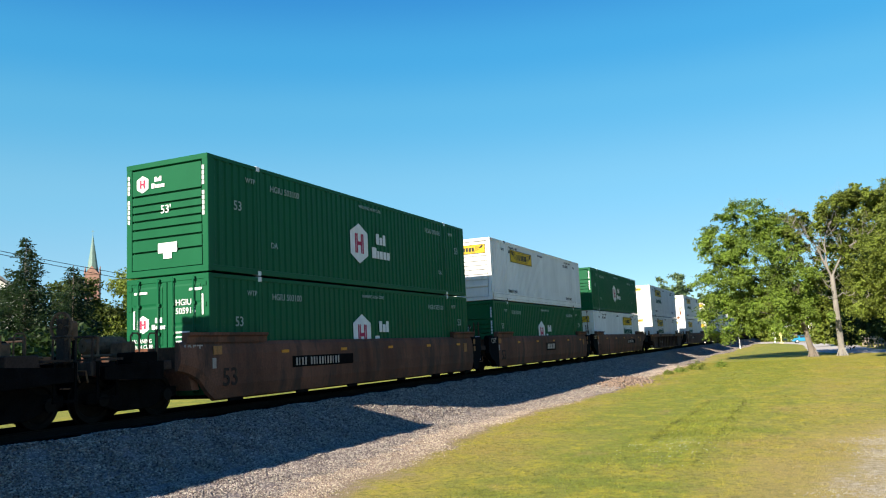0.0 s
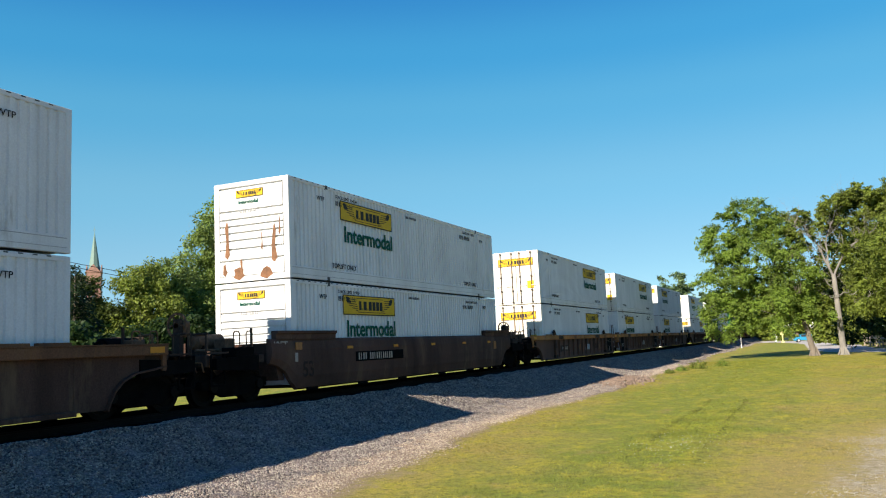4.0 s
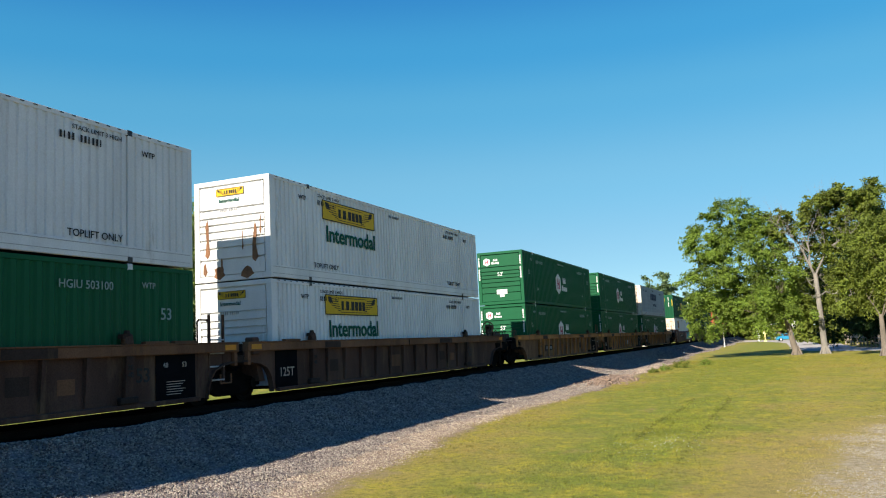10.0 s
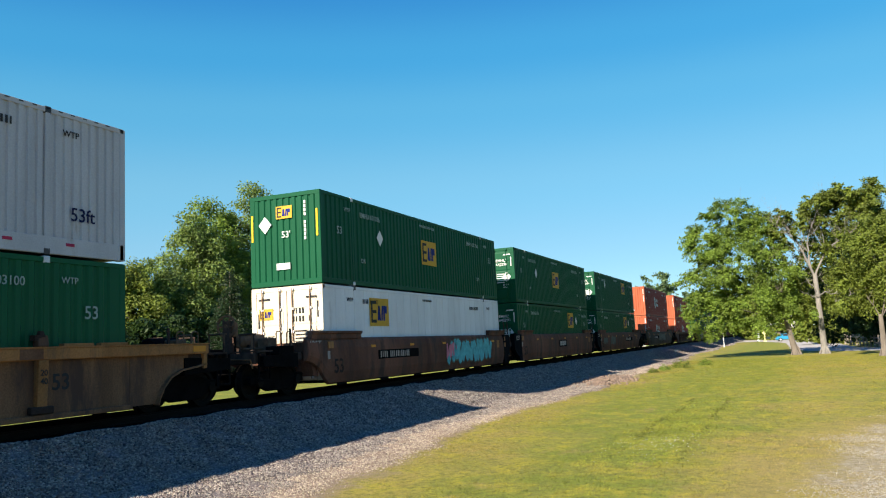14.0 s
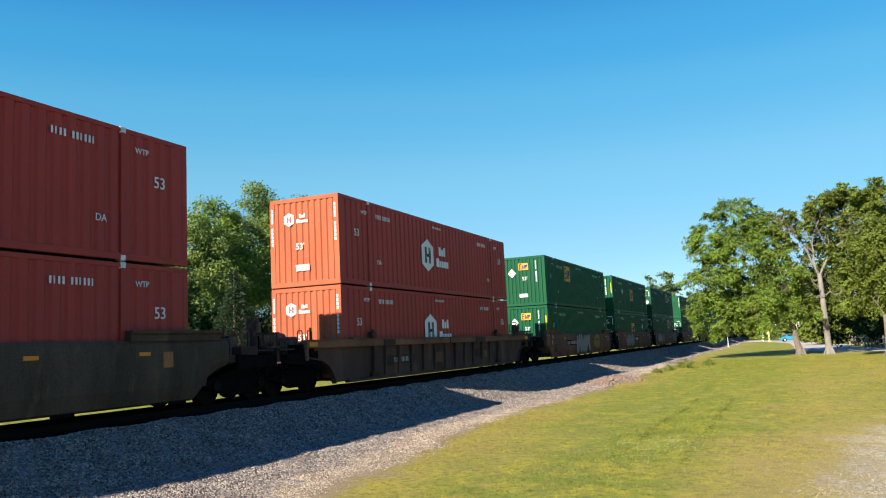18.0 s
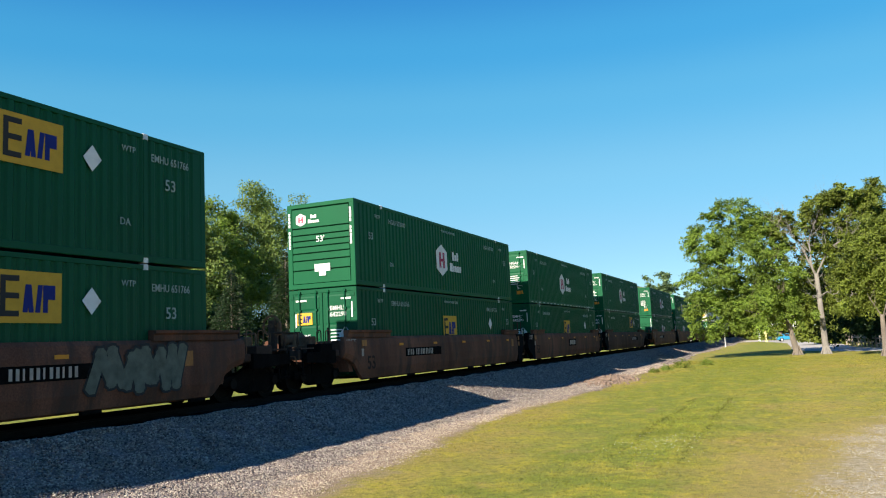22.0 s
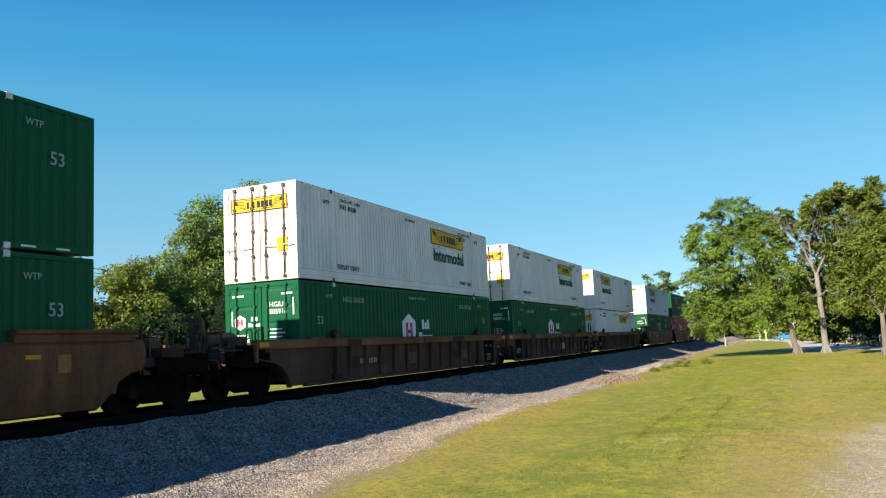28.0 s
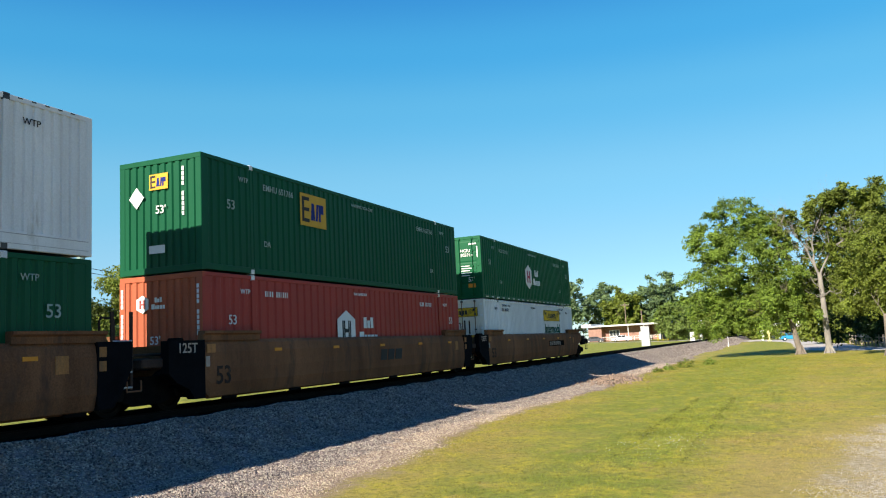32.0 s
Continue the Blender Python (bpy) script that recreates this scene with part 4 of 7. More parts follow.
def shell(name, label, body, kind, front, casting, notched=False, end=None):
    """The box itself: sheets, rails, posts, castings, roof, floor and the leading end."""
    box = tagged(new(name), label, "container", "containers on the train")
    end = end or body
    side_args = {"fine": (0.278, 0.11, 0.045, 0.036), "plate": (0.212, 0.10, 0.024, 0.036), "panel": (0.61, 0.585, 0.006, 0.008), "red": (0.36, 0.17, 0.05, 0.036)}[kind]
    low = 0.33 if kind == "plate" else 0.14
    for s in (1, -1):
        outline = wave(0.16, L - 0.16, *side_args)
        g = Geo().slab([(s * x, y) for x, y in outline] + [(s * (W - 0.09), L - 0.16), (s * (W - 0.09), 0.16)], "z", low, H - 0.1)
        part("side_panel", g, body, box)
        part("top_rail", Geo().box(s * W, s * (W - 0.10), 0.05, L - 0.05, H - 0.11, H - 0.008), body, box, bevel=0.008)
        part("bottom_rail", Geo().box(s * W, s * (W - 0.10), 0.05, L - 0.05, 0.02, low + 0.03), body, box, bevel=0.01)
        for y in (0.0, L - 0.16):
            part("corner_post", Geo().box(s * W, s * (W - 0.18), y, y + 0.16, 0.02, H - 0.01), body, box, bevel=0.012)
        for y in (1.93, L - 2.05) if s > 0 else ():
            part("lifting_post", Geo().box(s * (W + 0.003), s * (W - 0.1), y, y + 0.12, 0.03, H - 0.02), body, box, bevel=0.01)
            for z in (0.0, H - 0.13):
                part("casting", Geo().box(s * (W + 0.006), s * (W - 0.16), y - 0.02, y + 0.14, z, z + 0.13 + (0.012 if z else 0)), casting, box, bevel=0.015)
    part("roof", Geo().box(-W + 0.02, W - 0.02, 0.03, L - 0.03, H - 0.05, H - 0.012), body, box)
    part("floor_pan", Geo().box(-W + 0.06, W - 0.06, 0.1, L - 0.1, 0.05, 0.16), CASTING_DARK, box)
    part("rear_wall", Geo().box(-W + 0.16, W - 0.16, L - 0.07, L - 0.02, 0.05, H - 0.03), body, box)
    if notched:
        g = Geo()
        for k in range(52):
            g.box(W + 0.001, W + 0.006, 0.3 + k * 0.3, 0.4 + k * 0.3, H - 0.045, H - 0.02)
        tagged(part("rail_slotting", g, CASTING_DARK, box), kind="stuff")
    # leading end
    part("front_header", Geo().box(-W, W, -0.004, 0.12, H - 0.14, H - 0.004), end, box, bevel=0.01)
    part("front_sill", Geo().box(-W, W, -0.004, 0.12, 0.0, 0.16), end, box, bevel=0.01)
    for s in (-1, 1) if end is not body else ():
        part("front_post", Geo().box(s * (W - 0.004), s * (W - 0.18), -0.006, 0.004, 0.15, H - 0.13), end, box)
    if front == "ribs":
        part("front_wall", Geo().box(-W + 0.17, W - 0.17, 0.07, 0.11, 0.15, H - 0.13), body, box)
        zs = [0.62, 0.95, 1.2, 1.42, 1.62, 1.82, 2.06]
        for z0, z1 in zip([0.16] + zs, zs + [H - 0.15]):
            part("front_panel", Geo().slab([(0.004, z0 + 0.02), (0.075, z0 + 0.012), (0.075, z1 - 0.03), (0.004, z1 - 0.036)], "x", -W + 0.2, W - 0.2), body, box)
    elif front == "waves":
        x, pts = -W + 0.18, []
        while x < W - 0.25:
            pts += [(x, 0.012), (x + 0.12, 0.012), (x + 0.15, 0.05), (x + 0.2, 0.05)]
            x += 0.23
        part("front_wall", Geo().slab(pts + [(W - 0.17, 0.012), (W - 0.17, 0.1), (-W + 0.17, 0.1)], "z", 0.15, H - 0.13), end, box)
    else:
        for s in (-1, 1):
            a, b = (-W + 0.13, -0.01) if s < 0 else (0.01, W - 0.13)
            door = part("door", Geo().box(a, b, 0.01, 0.06, 0.14, H - 0.13), end, box, bevel=0.012)
            skin = [(d, 0.2 + k * 0.5 + e) for k in range(5) for d, e in ((0.008, 0.0), (-0.004, 0.05), (-0.004, 0.42), (0.008, 0.47))]
            part("door_skin", Geo().slab(skin + [(0.03, 2.67), (0.03, 0.2)], "x", a + 0.12, b - 0.12), end, door)
            for x in ((a + 0.30, b - 0.22) if s < 0 else (a + 0.22, b - 0.30)):
                rod = part("lock_rod", Geo().rod((x, -0.05, 0.06), (x, -0.05, H - 0.05), 0.019, n=8), body if kind in ("fine", "red") else ROD_RUST, door, smooth=True)
                g = Geo()
                for z in (0.1, 0.75, 1.5, 2.2, H - 0.1):
                    g.box(x - 0.05, x + 0.05, -0.06, 0.01, z - 0.035, z + 0.035)
                tagged(part("rod_bracket", g, body if kind != "plate" else CASTING_DARK, door), kind="stuff")
                part("lock_handle", Geo().rod((x, -0.07, 1.02), (x + 0.36 * s, -0.07, 1.0), 0.016), body, door)
            g = Geo()
            for z in (0.35, 0.95, 1.55, 2.15, 2.65):
                g.box(s * (W - 0.13) - 0.06, s * (W - 0.13) + 0.06, -0.02, 0.015, z - 0.05, z + 0.05)
            tagged(part("hinge_row", g, body, door), kind="stuff")
    return box


def side_data(box, ink, code="", mark53=True, y0=2.5, swap=False):
    """Codes and figures that all boxes carry on the side."""
    if mark53:
        words("figure_53", "53", 0.24, ink, box, on_side(0.95, 1.62), bold=0.012)
        words("figure_53", "53", 0.26, ink, box, on_side(14.75 if swap else 15.05, 1.72), bold=0.012)
    g = Geo()
    if code:
        words("code_marking", code, 0.17, ink, box, on_side(y0, 2.32), bold=0.01)
        words("code_marking", code, 0.17, ink, box, on_side(14.32 if swap else 12.3, 2.32), bold=0.01, wide=0.85 if swap else 1.0)
        words("notice", "WARNING HIGH CUBE", 0.10, ink, box, on_side(7.3, 2.56), bold=0.01)
    else:
        small_print(g, y0, 2.36, 11, 0.15)
        small_print(g, 12.3, 2.36, 11, 0.15)
        small_print(g, 7.3, 2.58, 15, 0.085)
        tagged(part("code_marking", g, ink, box), kind="stuff")
    words("plate_mark", "WTP", 0.13, ink, box, on_side(1.45, 2.40), bold=0.01)
    words("plate_mark", "WTP", 0.13, ink, box, on_side(13.45 if swap else 14.5, 2.40), bold=0.01)
    if mark53:
        words("plate_mark", "DA", 0.15, ink, box, on_side(2.5, 0.78), bold=0.01)
        words("plate_mark", "DA", 0.15, ink, box, on_side(13.4, 0.78), bold=0.01)


def front_data(box, ink, doors, x53=0.05, z53=1.35, tall=True, code="", columns=(-1.24, 1.14)):
    g = Geo()
    if doors:
        if code:
            words("code_marking", code, 0.145, ink, box, on_front(0.29, 2.16, 0.02), bold=0.012)
        else:
            small_print(g, 0.22, 2.05, 4, 0.17, False, 0.02)
            small_print(g, 0.22, 1.80, 6, 0.17, False, 0.02)
        for k in range(5):
            flat(g, rect(0.30, 1.05 + k * 0.11, 0.72 + 0.1 * (k % 2), 1.09 + k * 0.11), False, 0.016)
        flat(g, rect(-1.05, 1.65, -1.0, 2.1), False, 0.016)
        flat(g, rect(-1.02, 2.5, -0.6, 2.56), False, 0.016)
        flat(g, rect(0.72, 2.5, 1.1, 2.56), False, 0.016)
        flat(g, rect(1.1, 1.9, 1.15, 2.4), False, 0.016)
        tagged(part("door_marking", g, ink, box), kind="stuff")
        words("warning", "WARNING\nHIGH CUBE", 0.10, ink, box, on_front(-1.08, 1.3, 0.02), bold=0.01, wide=0.9)
        words("figure_53", "53'", 0.2, ink, box, on_front(0.62, 0.78, 0.02))
    else:
        for k in range(10):
            for x in columns:
                if k != 4:
                    flat(g, rect(x, 2.5 - k * 0.125, x + 0.07, 2.6 - k * 0.125), False, 0.012)
        tagged(part("front_marking", g, ink, box), kind="stuff")
        words("figure_53", "53'", 0.2, ink, box, on_front(x53 - 0.22, z53 + 0.2, 0.012), bold=0.01)
        if not tall:
            part("placard", flat(Geo(), rect(-0.32, 0.50, 0.18, 0.70), False, 0.012), SIGN_WHITE, box, "white printed placard")
            return
        part("placard", flat(flat(Geo(), rect(-0.25, 0.55, 0.35, 0.80), False, 0.012), rect(-0.08, 0.40, 0.18, 0.55), False, 0.012), SIGN_WHITE, box, "white printed placard")


def house_logo(box, y, z, low=False, side=True, size=1.0, name_ink=None, dark=None):
    """White hexagon badge with dark bars, and a two-line name in blocks."""
    ink = name_ink or SIGN_WHITE
    w, h = 1.12 * size, 1.30 * size
    part("badge", flat(Geo(), hexagon(y, z, w, h), side), SIGN_WHITE, box, "white hexagonal badge")
    g = Geo()
    k = size
    for d in (-0.27, 0.10):
        flat(g, rect(y + d * k, z - 0.32 * k, y + (d + 0.07) * k, z + 0.32 * k), side, 0.013)
        flat(g, rect(y + (d + 0.10) * k, z - 0.32 * k, y + (d + 0.17) * k, z + 0.32 * k), side, 0.013)
    flat(g, rect(y - 0.1 * k, z - 0.06 * k, y + 0.1 * k, z + 0.06 * k), side, 0.013)
    part("badge_bar", g, dark or SIGN_RED, box)
    g = Geo()
    x0 = y + w * 0.5 + 0.28 * k
    block_letters(g, x0 + 0.30 * k, z + 0.08 * k, (0.2 * k, -0.18 * k, 0.18 * k), 0.36 * k, 0.05 * k, side)
    block_letters(g, x0, z - 0.40 * k, (0.3 * k, -0.14 * k, -0.2 * k, -0.2 * k, -0.2 * k), 0.36 * k, 0.05 * k, side)
    tagged(part("name_blocks", g, ink, box), "white name in plain blocks", kind="stuff")


def yellow_plate(box, y, z, width=3.4, height=0.62, word=True, side=True, lift=0.006):
    """Yellow company plate with dark border, wing shapes and blocks; the lettering below."""
    part("company_plate", flat(Geo(), rect(y, z, y + width, z + height), side, lift), SIGN_YELLOW, box, "yellow company plate")
    g, b, t = Geo(), 0.025 * width / 3.4 + 0.006, lift + 0.007
    for a0, b0, a1, b1 in ((y, z, y + width, z + b), (y, z + height - b, y + width, z + height), (y, z + b, y + b, z + height - b), (y + width - b, z + b, y + width, z + height - b)):
        flat(g, rect(a0, b0, a1, b1), side, t, 0.003)
    x = y + width * 0.285
    lw = width * 0.058
    for k, f in enumerate((0.75, 0.22, 1, 0.22, 1, 1, 1, 0.95)):
        hh = height * (0.46 if f > 0.5 else 0.10)
        flat(g, rect(x, z + height * 0.25, x + lw * f, z + height * 0.25 + hh), side, t, 0.003)
        x += lw * f + width * 0.014
    flat(g, rect(y + width * 0.27, z + height * 0.13, y + width * 0.80, z + height * 0.16), side, t, 0.003)
    flat(g, rect(y + width * 0.22, z + height * 0.84, y + width * 0.76, z + height * 0.87), side, t, 0.003)
    for s, x in ((1, y + width * 0.045), (-1, y + width * 0.955)):
        for k in range(6):
            b0 = z + height * (0.84 - 0.115 * k)
            a0, a1 = x + s * width * (0.0 + 0.012 * k * k * 0.6), x + s * width * (0.175 + 0.012 * k)
            flat(g, [(a0, b0), (a1, b0 - height * 0.05), (a1, b0 - height * 0.085), (a0, b0 - height * 0.04)], side, t, 0.003)
        flat(g, [(x, z + height * 0.90), (x + s * width * 0.05, z + height * 0.90), (x + s * width * 0.09, z + height * 0.6), (x + s * width * 0.02, z + height * 0.62)], side, t + 0.0035, 0.003)
    tagged(part("plate_drawing", g, SIGN_DARK, box), kind="stuff")
    if word:
        words("lettering", "Intermodal", 0.49 * width / 3.4, SIGN_GREEN, box, on_side(y + 0.18, z - 0.66, 0.007), bold=0.034, label="dark green lettering", wide=1.05)


def square_logo(box, y, z, h, side=True):
    """Yellow badge with dark and blue blocks."""
    part("badge", flat(Geo(), rect(y, z, y + h * 1.48, z + h), side, 0.006 if side else 0.018), BADGE_YELLOW, box, "yellow badge")
    g, k, up = Geo(), h, 0.013 if side else 0.025
    flat(g, rect(y + 0.10 * k, z + 0.12 * k, y + 0.21 * k, z + 0.9 * k), side, up)
    for d in (0.12, 0.46, 0.79):
        flat(g, rect(y + 0.21 * k, z + d * k, y + 0.50 * k, z + (d + 0.11) * k), side, up)
    part("badge_bar", g, SIGN_DARK, box)
    g = Geo()
    for a, lean in ((0.58, 0.06), (0.72, -0.06), (0.86, 0.06), (1.04, 0.0)):
        flat(g, rect(y + a * k, z + 0.2 * k, y + (a + 0.11) * k, z + 0.74 * k, lean * k), side, up)
    flat(g, rect(y + 1.15 * k, z + 0.46 * k, y + 1.32 * k, z + 0.74 * k), side, up)
    part("badge_stroke", g, SIGN_BLUE, box)


def diamond(box, y, z, r, side=True):
    part("diamond", flat(Geo(), [(y - r, z), (y, z - r * 1.15), (y + r, z), (y, z + r * 1.15)], side, 0.012), SIGN_WHITE, box, "white diamond placard")


# ---------------------------------------------------------------- container designs
def hub_box(front, low=False):
    box = shell("container", "dark green corrugated container with white badge, %s end leading" % ("door" if front == "doors" else "ribbed"), GREEN, "fine", front, CASTING)
    house_logo(box, 7.25, 1.38)
    side_data(box, SIGN_GREY, "HGIU 503100")
    front_data(box, SIGN_WHITE, front == "doors", code="HGIU\n505916")
    if front == "doors":
        part("placard", flat(Geo(), rect(-0.98, 0.62, -0.62, 1.02), False, 0.02), SIGN_WHITE, box, "white placard")
        g = Geo()
        for k in range(20):
            flat(g, rect(0.4 + k * 0.78, 0.06, 0.72 + k * 0.78, 0.1))
        tagged(part("reflective_tape", g, SIGN_WHITE, box), kind="stuff")
        part("placard", flat(Geo(), rect(0.62, 0.5, 0.98, 0.68), False, 0.02), SIGN_ORANGE, box, "orange placard")
    house_logo(box, -0.75, 1.75 if front == "doors" else 2.35, side=False, size=0.34)
    return box


def hunt_box(front, spot=9.65, lettered=True, rusty=False, big=False):
    box = shell("container", "white ribbed container with yellow plate and green lettering, %s end leading" % ("door" if front == "doors" else "panelled"), WHITE, "plate", front, CASTING_DARK, True, end=SOILED if front == "doors" else None)
    yellow_plate(box, spot, 1.95, word=lettered)
    side_data(box, SIGN_DARK, mark53=False)
    words("notice", "TOPLIFT ONLY", 0.15, SIGN_DARK, box, on_side(12.5, 0.42), bold=0.01)
    words("notice", "TOPLIFT ONLY", 0.15, SIGN_DARK, box, on_side(2.2, 0.42), bold=0.01)
    words("notice", "STACK LIMIT 3 HIGH", 0.1, SIGN_DARK, box, on_side(2.5, 2.6))
    words("notice", "STACK LIMIT 3 HIGH", 0.1, SIGN_DARK, box, on_side(12.6, 2.6))
    part("lower_crease", Geo().box(W, W + 0.008, 0.1, L - 0.1, 0.30, 0.315), SIGN_STEEL, box)
    part("lower_crease", Geo().box(W, W + 0.008, 0.1, L - 0.1, 0.12, 0.13), SIGN_STEEL, box)
    if rusty:
        r = random.Random(9)
        for x, z, w, h in ((-0.92, 0.75, 0.17, 1.05), (0.70, 0.55, 0.20, 1.05), (-0.62, 0.12, 0.40, 0.30), (0.30, 0.1, 0.45, 0.28), (0.35, 0.9, 0.06, 0.5), (-0.4, 0.3, 0.1, 0.35), (0.95, 1.3, 0.07, 0.5), (-1.0, 0.25, 0.16, 0.3)):
            pts = [(x, z), (x + w * 0.5, z - 0.08), (x + w, z + 0.05)] + [(x + w * r.uniform(0.6, 1.0), z + h * k / 5) for k in (2, 4)] + [(x + w * 0.5, z + h)] + [(x + w * r.uniform(0.0, 0.35), z + h * k / 5) for k in (4, 2)]
            part("rust_streak", flat(Geo(), pts, False, 0.004, 0.002), RUST_STREAK, box, "brown rust streak")
    if front == "doors":
        yellow_plate(box, -1.0, 2.1, 2.0, 0.42, False, False, 0.02)
        part("placard", flat(Geo(), rect(0.62, 0.85, 0.98, 1.25), False, 0.02), SIGN_YELLOW, box, "yellow placard")
    else:
        if big:
            yellow_plate(box, -1.05, 2.18, 2.1, 0.42, False, False, 0.012)
            return box
        yellow_plate(box, -0.5, 2.42, 0.95, 0.22, False, False, 0.012)
        words("end_lettering", "Intermodal", 0.11, SIGN_GREEN, box, on_front(-0.42, 2.24, 0.012), bold=0.02)
        tagged(part("end_code", small_print(Geo(), -0.38, 1.98, 10, 0.09, False, 0.012), SIGN_STEEL, box), kind="stuff")
    return box


def emp_box(front, y=7.4, z=1.1, spot=3.9, swap=False):
    box = shell("container", "deep green corrugated container with yellow badge, %s end leading" % ("door" if front == "doors" else "corrugated"), GREEN_DEEP, "fine", front, CASTING)
    if y:
        square_logo(box, y, z, 0.96)
    if spot:
        diamond(box, spot, 2.05 if spot > 12.6 and swap or spot == 3.6 else 1.75, 0.24)
    side_data(box, SIGN_GREY, "EMHU 651766", swap=swap)
    if front == "doors":
        front_data(box, SIGN_WHITE, True, code="EMHU\n642298")
        square_logo(box, -0.98, 1.72, 0.40, False)
        diamond(box, 0.85, 1.35, 0.24, False)
    else:
        front_data(box, SIGN_WHITE, False, 0.1, 1.3, False, columns=(0.72,))
        square_logo(box, -0.30, 2.1, 0.40, False)
        diamond(box, -0.72, 1.95, 0.24, False)
        for x in (-1.24, 1.15) if y != 4.3 else ():
            part("stripe", flat(Geo(), rect(x, 1.45, x + 0.07, 2.3), False, 0.012), SIGN_YELLOW, box, "yellow stripe")
    return box


def pale_emp_box():
    box = shell("container", "white flat-panelled container with yellow square badge", WHITE, "panel", "doors", CASTING_DARK, end=CREAM)
    square_logo(box, 2.95, 1.62, 0.95)
    square_logo(box, -1.0, 1.9, 0.34, False)
    side_data(box, SIGN_DARK, mark53=False)
    front_data(box, SIGN_DARK, True)
    return box


def red_box(front, badge=True):
    # sunlight on the leading end is put into its paint colour
    box = shell("container", "red corrugated container with white badge and name, sunlight painted on its end", RED, "red", front, CASTING, end=RED_SUNLIT)
    if badge:
        house_logo(box, 6.75, 1.45, dark=SIGN_DARK, size=0.98)
    side_data(box, SIGN_WHITE)
    front_data(box, SIGN_WHITE, front == "doors", -0.1, 1.0, False)
    house_logo(box, -0.55, 2.2, side=False, size=0.34, dark=RED)
    return box


def swift_box():
    box = shell("container", "white ribbed container with slanted blue name, door end leading", WHITE_GREY, "plate", "doors", CASTING_DARK, True, end=SOILED)
    g = block_letters(Geo(), 5.85, 1.62, (0.62, 0.95, 0.28, 0.62, 0.68), 0.66, 0.16, True, 0.16)
    part("name_blocks", g, NAVY_INK, box, "slanted blue name in plain blocks")
    words("lettering", "INTERMODAL", 0.26, NAVY_INK, box, on_side(7.3, 1.0), label="blue lettering")
    g = block_letters(Geo(), -0.95, 2.25, (0.27, 0.42, 0.12, 0.27, 0.3), 0.30, 0.07, False, 0.08, 0.02)
    part("door_name_blocks", g, NAVY_INK, box)
    side_data(box, SIGN_DARK, mark53=False)
    words("figure_53ft", "53ft", 0.27, NAVY_INK, box, on_side(14.7, 0.72), bold=0.01)
    for y in (2.3, 4.1, 6.0, 8.0, 10.0, 12.2, 13.2, 14.6):
        part("reflector", Geo().box(W, W + 0.012, y, y + 0.2, 0.2, 0.26), SIGN_RED, box, "red reflector")
    front_data(box, SIGN_DARK, True)
    return box


# ---------------------------------------------------------------- well cars
def truck(car, y):
    """Two wheelsets, side frames and bolster under the car at y."""
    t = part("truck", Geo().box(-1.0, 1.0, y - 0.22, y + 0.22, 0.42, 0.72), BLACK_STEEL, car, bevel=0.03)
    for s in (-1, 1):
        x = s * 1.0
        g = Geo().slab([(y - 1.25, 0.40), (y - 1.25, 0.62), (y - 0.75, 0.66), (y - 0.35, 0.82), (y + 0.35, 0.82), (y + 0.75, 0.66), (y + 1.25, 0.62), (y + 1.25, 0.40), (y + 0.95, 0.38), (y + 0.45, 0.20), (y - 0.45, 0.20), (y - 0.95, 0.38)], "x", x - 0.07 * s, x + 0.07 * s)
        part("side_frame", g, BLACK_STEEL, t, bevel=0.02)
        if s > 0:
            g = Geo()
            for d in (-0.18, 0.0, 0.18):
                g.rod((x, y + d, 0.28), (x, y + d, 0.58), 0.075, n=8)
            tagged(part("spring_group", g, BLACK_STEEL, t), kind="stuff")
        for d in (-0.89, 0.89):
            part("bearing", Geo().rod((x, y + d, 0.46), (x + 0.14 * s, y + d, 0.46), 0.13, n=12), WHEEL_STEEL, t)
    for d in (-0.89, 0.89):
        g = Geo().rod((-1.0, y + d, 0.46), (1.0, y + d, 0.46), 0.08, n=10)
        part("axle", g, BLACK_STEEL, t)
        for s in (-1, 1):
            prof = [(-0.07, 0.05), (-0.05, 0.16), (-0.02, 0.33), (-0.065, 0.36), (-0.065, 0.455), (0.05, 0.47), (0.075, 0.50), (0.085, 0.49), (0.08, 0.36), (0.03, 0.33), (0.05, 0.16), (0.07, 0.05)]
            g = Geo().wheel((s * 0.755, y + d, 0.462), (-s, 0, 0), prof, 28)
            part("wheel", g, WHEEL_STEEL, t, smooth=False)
    for ob in [t] + list(t.children):
        ob.data.transform(Matrix.Translation((0, 0, -0.14)))
    return t


def hoop(y, x, z0, z1, w, r=0.022):
    """An upright grab iron: two posts and a rounded top."""
    return Geo().rod((x, y, z0), (x, y, z1 - 0.05), r, n=6).rod((x, y + w, z0), (x, y + w, z1 - 0.05), r, n=6).rod((x, y, z1 - 0.06), (x, y + 0.05, z1), r, n=6).rod((x, y + w, z1 - 0.06), (x, y + w - 0.05, z1), r, n=6).rod((x, y + 0.04, z1), (x, y + w - 0.04, z1), r, n=6)


def ladder(car, y, w, x, z0, z1, material):
    """Side ladder in the gap between two wells, its stiles rising into hand holds."""
    for d in (0.0, w):
        part("ladder_stile", Geo().box(x - 0.02, x + 0.02, y + d - 0.035, y + d + 0.035, z0, z1), material, car)
    for k in range(4):
        part("ladder_rung", Geo().rod((x + 0.02, y, z0 + 0.05 + k * 0.32), (x + 0.02, y + w, z0 + 0.05 + k * 0.32), 0.02, n=6), SIGN_STEEL, car)


